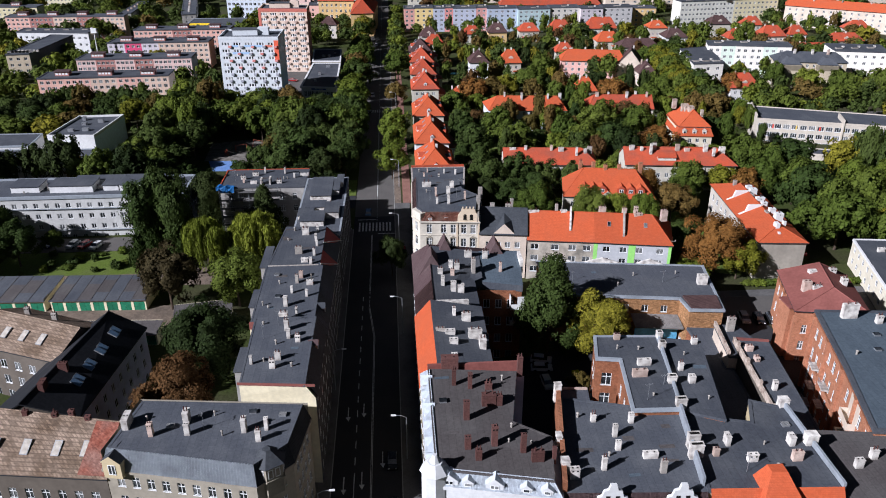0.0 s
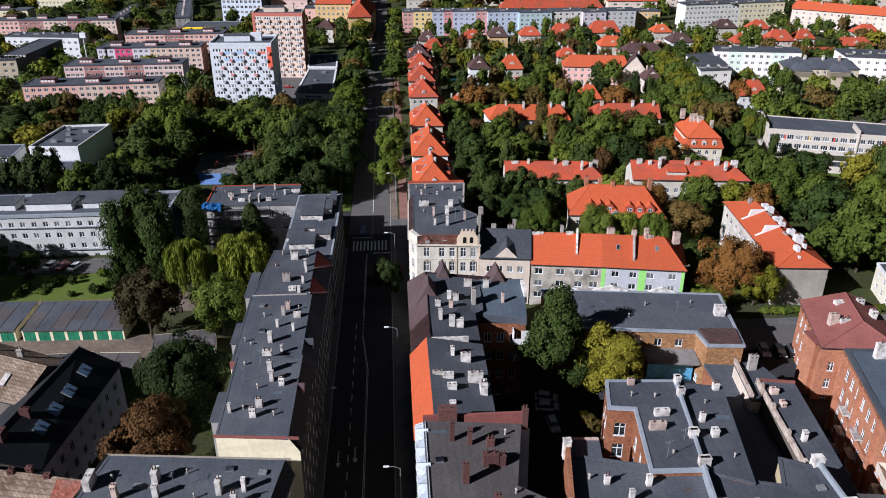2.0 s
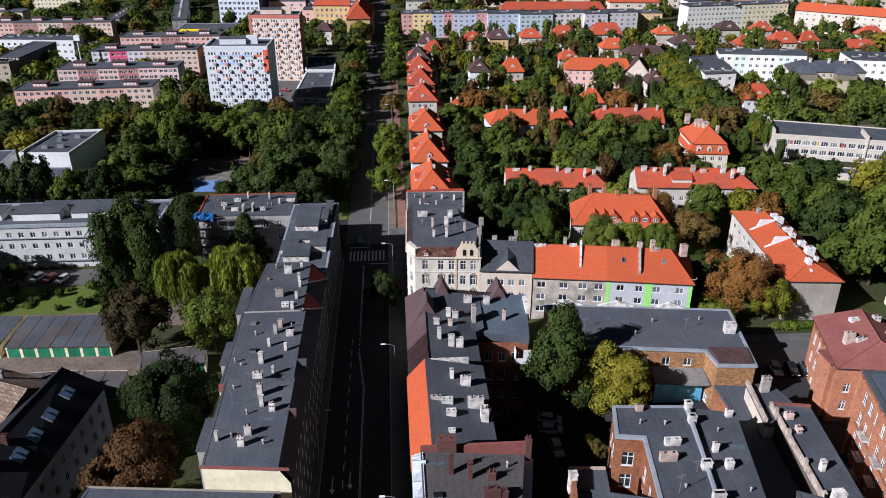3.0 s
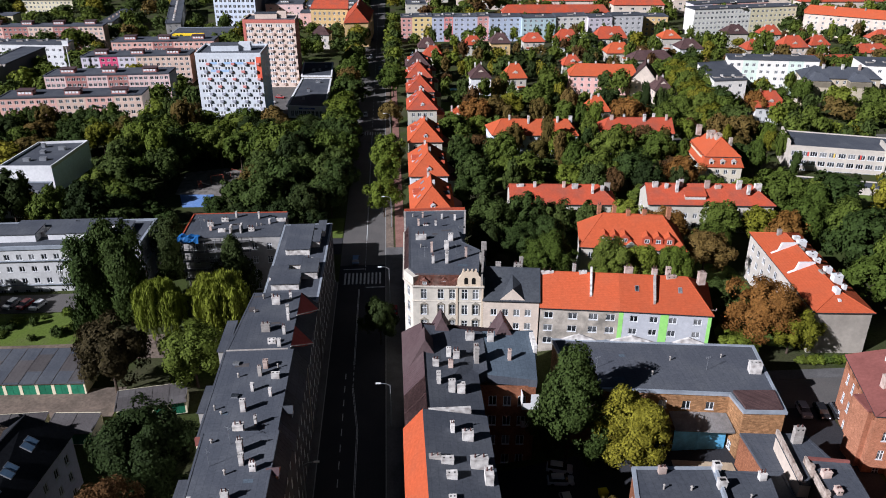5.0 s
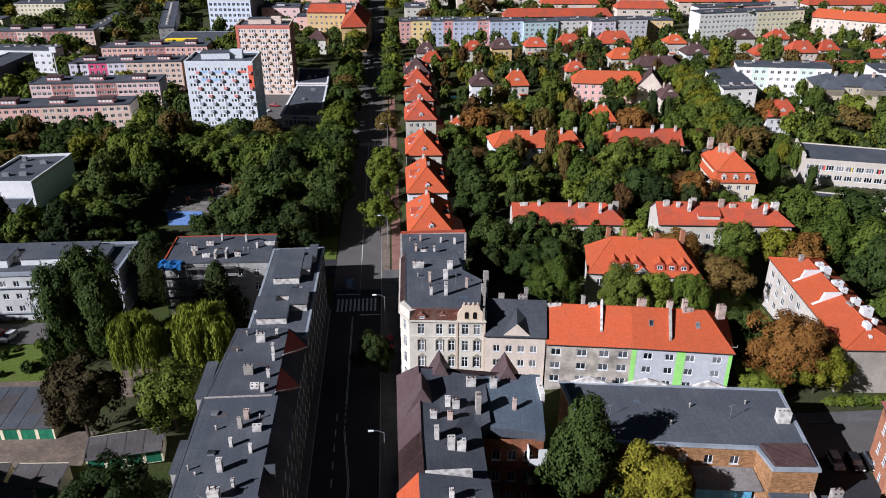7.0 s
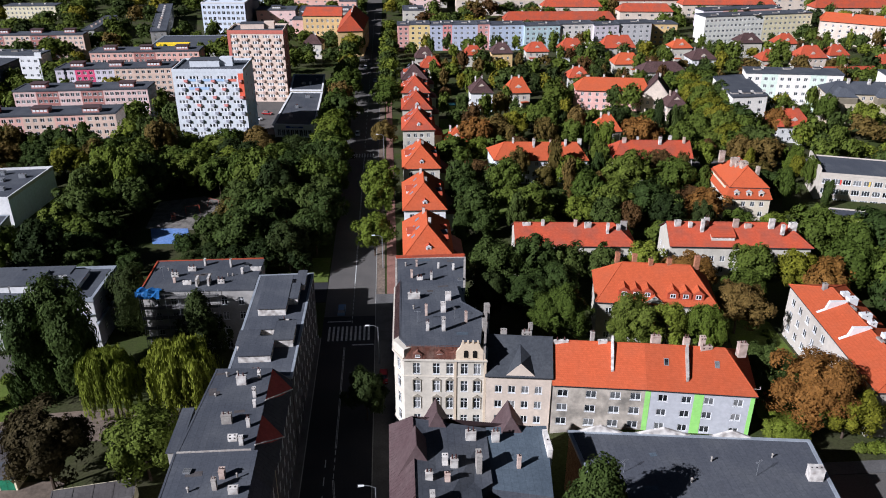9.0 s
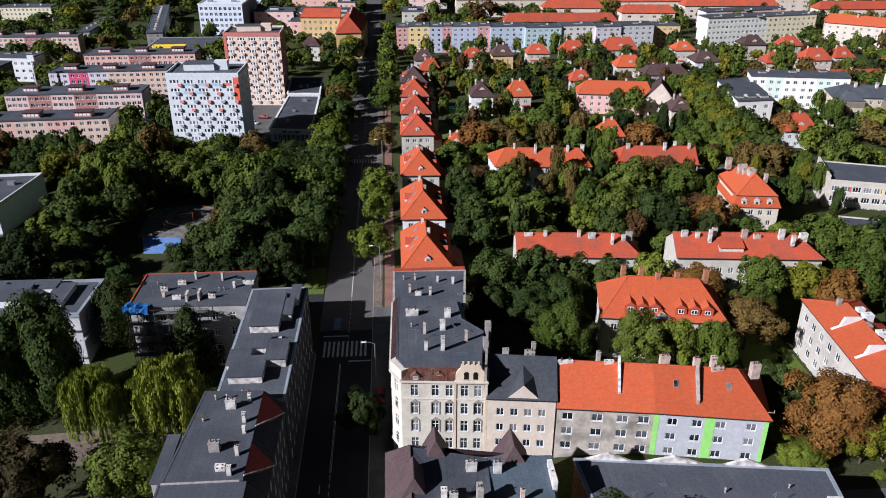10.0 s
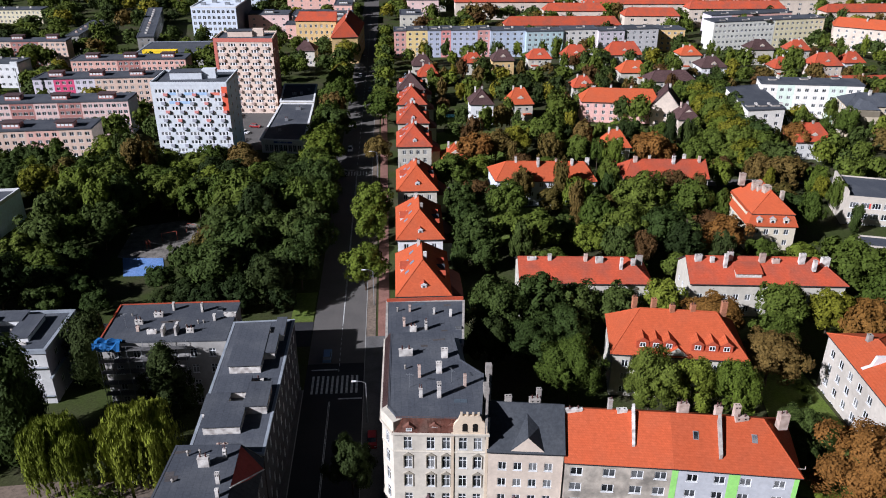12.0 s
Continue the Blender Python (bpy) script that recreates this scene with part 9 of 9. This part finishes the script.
def clear_of(x, y, grow):
    return not any(inside(x, y, f, grow) for f in FOOTPRINTS if abs(f[0][0] - x) < 140 and abs(f[0][1] - y) < 140)


KEEP = [[(-62, 266), (-57, 252), (-82, 236), (-90, 246)], [(98, 234), (176, 228), (178, 258), (100, 262)], [(-57, 229), (-33, 229), (-37, 263), (-62, 266)], rect(-6.7, -60, 7.6, 800), [(-62, 253), (-44, 252), (-36, 263), (-41, 290), (-63, 290)], rect(-120, 218.5, -6, 229.5), rect(30, 306, 260, 312.5), rect(70, 145, 170, 155.5), rect(-21, 318, -10, 341), rect(-96, 174.5, -57, 198.5), rect(-60, 358, -19, 440), rect(-101, 250, -83, 302)]


def grove(region, count, rs, hs, cols, detail, gap=0.78, seed=0, grow=0.62):
    """Trees scattered over a plan region, clear of houses, streets and each other."""
    g = random.Random(seed)
    xs, ys = [p[0] for p in region], [p[1] for p in region]
    made = 0
    for _ in range(count * 14):
        if made >= count:
            break
        x, y = g.uniform(min(xs), max(xs)), g.uniform(min(ys), max(ys))
        r = g.uniform(*rs)
        if not inside(x, y, region) or any(inside(x, y, k, r * 0.35) for k in KEEP) or not clear_of(x, y, r * grow):
            continue
        if any((x - a) ** 2 + (y - b) ** 2 < (gap * (r + c)) ** 2 for a, b, c in SPOTS):
            continue
        kind, h = "round", g.uniform(*hs)
        if cols is GARDEN and g.random() < 0.14:
            kind, r, h = "poplar", r * 0.6, h * 1.1
        tree(x, y, r, h, g.choice(cols), kind, detail)
        made += 1


MIX = ("green", "green", "dark", "dark", "bright", "dark", "green", "yellow", "green", "dark", "green")
MIX2 = ("green", "dark", "dark", "green", "yellow", "green", "dark", "brown", "green", "deep", "dark")
PARK = ("dark", "green", "dark", "green", "deep", "bright", "dark", "green", "brown", "deep")
GARDEN = ("green", "dark", "green", "green", "bright", "brown", "green", "dark", "dark", "green", "yellow", "russet", "deep", "brown", "green")
grove([(-100, 233), (-9, 231), (-9, 330), (-60, 328), (-92, 320), (-100, 296)], 66, (4.8, 7.4), (14, 20), PARK, 1, 0.58, 1, 0.5)
grove([(-150, 300), (-66, 296), (-66, 326), (-150, 324)], 18, (4.2, 6.4), (8, 11.5), PARK, 1, 0.6, 2)
grove([(28, 240), (140, 232), (150, 250), (150, 345), (28, 345)], 66, (2.4, 5.8), (7.0, 15.0), GARDEN, 1, 0.66, 3)
grove([(104, 160), (190, 160), (215, 236), (135, 236), (112, 214)], 34, (4.4, 6.6), (13, 18), ("green", "bright", "green", "yellow", "bright", "dark"), 1, 0.58, 4)
grove([(-112, 171), (-75, 171), (-75, 200), (-112, 200)], 12, (4.6, 6.8), (11, 16), ("dark", "green", "dark"), 1, 0.56, 12)
grove([(-170, 205), (-109, 200), (-109, 246), (-170, 250)], 18, (5.4, 8), (12, 17), PARK, 1, 0.58, 13)
grove([(28, 345), (290, 345), (300, 505), (22, 505)], 260, (2.2, 5.8), (6.5, 15), GARDEN, 0, 0.68, 5)
grove([(145, 280), (330, 250), (330, 380), (140, 372)], 100, (3.2, 5.6), (8, 14), ("green", "bright", "green", "dark", "brown", "green", "yellow", "dark"), 0, 0.66, 6)
grove([(-240, 255), (-120, 282), (-150, 345), (-260, 420)], 60, (4.4, 6.8), (9, 15), MIX, 0, 0.7, 7)
grove([(-190, 340), (-14, 345), (-14, 560), (-240, 560), (-230, 400)], 130, (4.2, 6.4), (9, 14), MIX, 0, 0.72, 8, 0.55)
grove([(-420, 440), (-150, 470), (-110, 740), (-460, 760)], 230, (4.6, 8.0), (10, 17), MIX2, 0, 0.62, 9, 0.55)
grove([(-110, 560), (-10, 560), (-10, 760), (-110, 760)], 40, (4.4, 6.4), (9, 14), MIX, 0, 0.76, 10, 0.6)
grove([(12, 528), (420, 500), (470, 760), (12, 760)], 250, (4.8, 7.6), (11, 17.5), GARDEN, 0, 0.66, 11, 0.5)

# the far woods and garden trees, joined
cols = list(LEAVES)
bases = []
for i in range(6):
    me = crown_mesh("far_crown", LEAVES["green"], 5.0, 10.0, 0.9, 540, 900 + i)
    co = np.empty(len(me.vertices) * 3, np.float32)
    me.vertices.foreach_get("co", co)
    bases.append(co.reshape(-1, 3))
    bpy.data.meshes.remove(me)
allv, allm = [], []
for i, (x, y, r, h, col) in enumerate(FAR):
    a = rng.uniform(0, 6.28)
    v = bases[i % 6].copy()
    c, s = math.cos(a), math.sin(a)
    px_, py_ = v[:, 0] * c - v[:, 1] * s, v[:, 0] * s + v[:, 1] * c
    v = np.stack([px_ * r / 5 + x, py_ * r / 5 + y, v[:, 2] * h * 0.9 / 10 + h * 0.1 + ground_z(x, y)], 1)
    allv.append(v)
    allm.append(np.full(len(v) // 3, cols.index(col), np.int32))
me = leaf_mesh("far_trees", np.concatenate(allv), [LEAVES[k] for k in cols])
me.polygons.foreach_set("material_index", np.concatenate(allm))
me.update()
me.validate()
tagged(new("far_trees", me), "distant garden and street trees in early autumn colours", "trees", "", "stuff")

# ---- cars ----
CARPAINT = {}


def car_paint(c):
    if c not in CARPAINT:
        m = mat("car_paint", c, 0.25, 0.03, 1.0, 0.1, 2.0, None, 0.0, metal=0.3, spec=0.6)
        CARPAINT[c] = m
    return CARPAINT[c]


def car(x, y, rz, c, words, length=4.3, van=False):
    w, h = 1.78, (1.9 if van else 1.46)
    root = thing("van" if van else "car", x, y, ground_z(x, y) + 0.09, words, "car", "parked cars", rz=rz)
    p = car_paint(c)
    m = Mesh()
    L = length / 2
    belt = 0.92 if not van else 1.05
    m.hexa([(-w / 2, -L), (w / 2, -L), (w / 2, L), (-w / 2, L)], 0.28, 0.62, 0, True)
    m.hexa([(-w / 2, -L), (w / 2, -L), (w / 2, L), (-w / 2, L)], 0.62, belt, 0, True, [(-w / 2 + 0.06, -L + 0.12), (w / 2 - 0.06, -L + 0.12), (w / 2 - 0.06, L - 0.08), (-w / 2 + 0.06, L - 0.08)])
    part("body", m, [p], root)
    f, b = (0.95, 0.25) if not van else (0.5, 0.15)
    m = Mesh()
    m.hexa([(-w / 2 + 0.08, -L + f), (w / 2 - 0.08, -L + f), (w / 2 - 0.08, L - b), (-w / 2 + 0.08, L - b)], belt, h - 0.06, 0, True, [(-w / 2 + 0.24, -L + f + 0.7), (w / 2 - 0.24, -L + f + 0.7), (w / 2 - 0.24, L - b - 0.4), (-w / 2 + 0.24, L - b - 0.4)])
    part("cabin_glass", m, [GLASS], root, "dark glass")
    m = Mesh()
    m.hexa([(-w / 2 + 0.22, -L + f + 0.66), (w / 2 - 0.22, -L + f + 0.66), (w / 2 - 0.22, L - b - 0.38), (-w / 2 + 0.22, L - b - 0.38)], h - 0.06, h)
    part("roof", m, [p], root)
    for sx in (-1, 1):
        for sy in (-1, 1):
            m = Mesh()
            m.tube((sx * (w / 2 - 0.2), sy * (L - 0.8), 0.31), (sx * (w / 2 + 0.01), sy * (L - 0.8), 0.31), 0.31, 0.31, 10)
            part("wheel", m, [RUBBER], root)
        m = Mesh()
        m.box(sx * 0.62 - 0.17, -L - 0.01, 0.6, sx * 0.62 + 0.17, -L + 0.1, 0.76)
        part("headlight", m, [FRAME], root)
    return root


WH, SI, BL, RE, NA, BK = (0.7, 0.7, 0.7), (0.35, 0.36, 0.38), (0.05, 0.12, 0.3), (0.3, 0.02, 0.02), (0.02, 0.03, 0.08), (0.02, 0.02, 0.022)
for x, y, rz, c, words in ((-81.0, 192.5, -18, WH, "white car parked beside the lawn"), (-77.8, 192.0, -18, RE, "dark red car parked beside the lawn"), (-74.6, 191.4, -18, WH, "white estate car parked beside the lawn"), (-87, 193, -18, NA, "dark blue car parked in shade"),
                           (79.6, 137.6, -8, SI, "silver car parked on the side street"), (82.6, 137.0, -8, BK, "black car parked on the side street"), (85.4, 136.8, -8, BK, "dark car parked on the side street"),
                           (84.0, 179.6, -16, (0.2, 0.36, 0.6), "pale blue car parked by the lawn"), (33.9, 128.4, 75, WH, "white car in the courtyard"), (33.5, 125.6, 84, WH, "pale grey car in the courtyard"), (33.6, 120.6, 4, WH, "white car in the courtyard"),
                           (3.6, 104.0, 0, BK, "black car parked at the kerb"), (3.7, 93.0, 0, BK, "black car parked at the kerb"), (-2.6, 214.0, 180, (0.2, 0.3, 0.45), "blue-grey car on the street"), (7.2, 186.5, 0, RE, "red car parked by the footway"),
                           (-32.5, 177.8, 70, WH, "white car under the willows"), (-26.6, 175.6, 30, SI, "silver car behind the tenement"), (-4.0, 325.0, 0, BK, "dark car at the crossing"), (-3.2, 352.0, 0, WH, "white car on the avenue"), (2.6, 440, 0, SI, "silver car on the avenue"), (-2.8, 470, 0, WH, "white car on the avenue"), (-2.6, 520, 0, BK, "dark car on the avenue"),
                           (108.0, 170.0, 10, RE, "red car near the pale block"), (104.6, 166.6, 40, SI, "silver car near the pale block"), (-46, 376, 60, WH, "white car in the service yard"), (-43, 384, 70, RE, "red car in the service yard")):
    car(x, y, rz, c, words)

# ---- playground ----
PLAYPAINT = mat("worn_play_frame_paint", (0.3, 0.08, 0.05), 0.6, 0.2, 0.3, 0.4, 0.8)


def swing_set(x, y, rz):
    root = thing("swing_set", x, y, ground_z(x, y) + 0.1, "steel swing frame with two hanging seats on the playground", "swing", "playground frames", rz=rz)
    for sx in (-2.0, 2.0):
        for sy in (-1.0, 1.0):
            m = Mesh()
            m.tube((sx, sy, 0), (sx, 0, 2.5), 0.06, 0.06, 6)
            part("leg", m, [PLAYPAINT], root)
    m = Mesh()
    m.tube((-2.1, 0, 2.5), (2.1, 0, 2.5), 0.06, 0.06, 6)
    part("crossbar", m, [PLAYPAINT], root)
    for sx in (-0.9, 0.9):
        m = Mesh()
        m.box(sx - 0.25, -0.1, 0.5, sx + 0.25, 0.1, 0.55)
        for k in (-0.22, 0.22):
            m.tube((sx + k, 0, 0.55), (sx + k, 0, 2.45), 0.012, 0.012, 4)
        part("seat", m, [DARKM], root)


def slide(x, y, rz):
    root = thing("slide", x, y, ground_z(x, y) + 0.1, "small steel slide with a ladder and platform", "slide", "playground frames", rz=rz)
    m = Mesh()
    m.box(-0.5, -0.5, 1.5, 0.5, 0.5, 1.6)
    for sx in (-0.45, 0.45):
        for sy in (-0.45, 0.45):
            m.tube((sx, sy, 0), (sx, sy, 2.4), 0.05, 0.05, 6)
    part("platform", m, [PLAYPAINT], root)
    m = Mesh()
    m.face([(0.5, -0.3, 1.6), (0.5, 0.3, 1.6), (3.2, 0.3, 0.3), (3.2, -0.3, 0.3)])
    for sy in (-0.3, 0.3):
        m.tube((0.5, sy, 1.75), (3.2, sy, 0.45), 0.05, 0.05, 5)
    part("chute", m, [STEEL], root)
    m = Mesh()
    for k in range(5):
        m.tube((-0.5 - 0.16 * (4 - k), -0.3, 0.3 * k + 0.2), (-0.5 - 0.16 * (4 - k), 0.3, 0.3 * k + 0.2), 0.03, 0.03, 5)
    part("ladder", m, [STEEL], root)


swing_set(-50.5, 276.0, 20)
swing_set(-45.0, 281.0, -30)
slide(-55.0, 271.0, 35)

# ---- recycling containers in the courtyard ----
def recycling_container(x, y, c, words):
    root = thing("recycling_container", x, y, ground_z(x, y) + 0.09, words, "container", "recycling containers", rz=8)
    paint = mat("container_plastic", c, 0.5, 0.15, 0.5, 0.3, 1.0)
    m = Mesh()
    m.hexa([(-0.55, -0.5), (0.55, -0.5), (0.55, 0.5), (-0.55, 0.5)], 0.12, 1.25, 0, True, [(-0.68, -0.6), (0.68, -0.6), (0.68, 0.6), (-0.68, 0.6)])
    part("body", m, [paint], root)
    m = Mesh()
    m.hexa([(-0.72, -0.64), (0.72, -0.64), (0.72, 0.64), (-0.72, 0.64)], 1.25, 1.48, 0, True, [(-0.6, -0.4), (0.6, -0.4), (0.6, 0.4), (-0.6, 0.4)])
    part("lid", m, [paint], root)
    for i in (-0.45, 0.45):
        for j in (-0.4, 0.4):
            m = Mesh()
            m.tube((i - 0.04, j, 0.08), (i + 0.04, j, 0.08), 0.08, 0.08, 8)
            part("wheel", m, [RUBBER], root)


recycling_container(39.2, 121.0, (0.7, 0.6, 0.02), "yellow plastic recycling container in the courtyard")
recycling_container(39.0, 118.6, (0.03, 0.08, 0.5), "blue plastic recycling container in the courtyard")

# ---- street lamps ----
def street_lamp(x, y, rz, h=9.0):
    root = thing("street_lamp", x, y, 0.13, "tall grey street lamp with a curved arm", "street lamp", "street lamps", rz=rz)
    m = Mesh()
    m.tube((0, 0, 0), (0, 0, h), 0.11, 0.07, 7)
    part("pole", m, [STEEL], root)
    m = Mesh()
    m.tube((0, 0, h - 0.1), (-0.8, 0, h + 0.35), 0.05, 0.05, 6)
    m.tube((-0.8, 0, h + 0.35), (-1.8, 0, h + 0.45), 0.05, 0.05, 6)
    part("arm", m, [STEEL], root)
    m = Mesh()
    m.hexa([(-2.6, -0.16), (-1.7, -0.12), (-1.7, 0.12), (-2.6, 0.16)], h + 0.36, h + 0.54)
    part("lamp_head", m, [FRAME], root, "white lamp head")
    return root


for x, y, rz in ((6.2, 105.0, 0), (6.3, 146.0, 0), (6.3, 192.0, 0), (7.0, 236.0, 0), (7.2, 276.0, 0), (7.2, 322.0, 0), (-7.4, 88.0, 180), (-7.4, 126.0, 180)):
    street_lamp(x, y, rz)
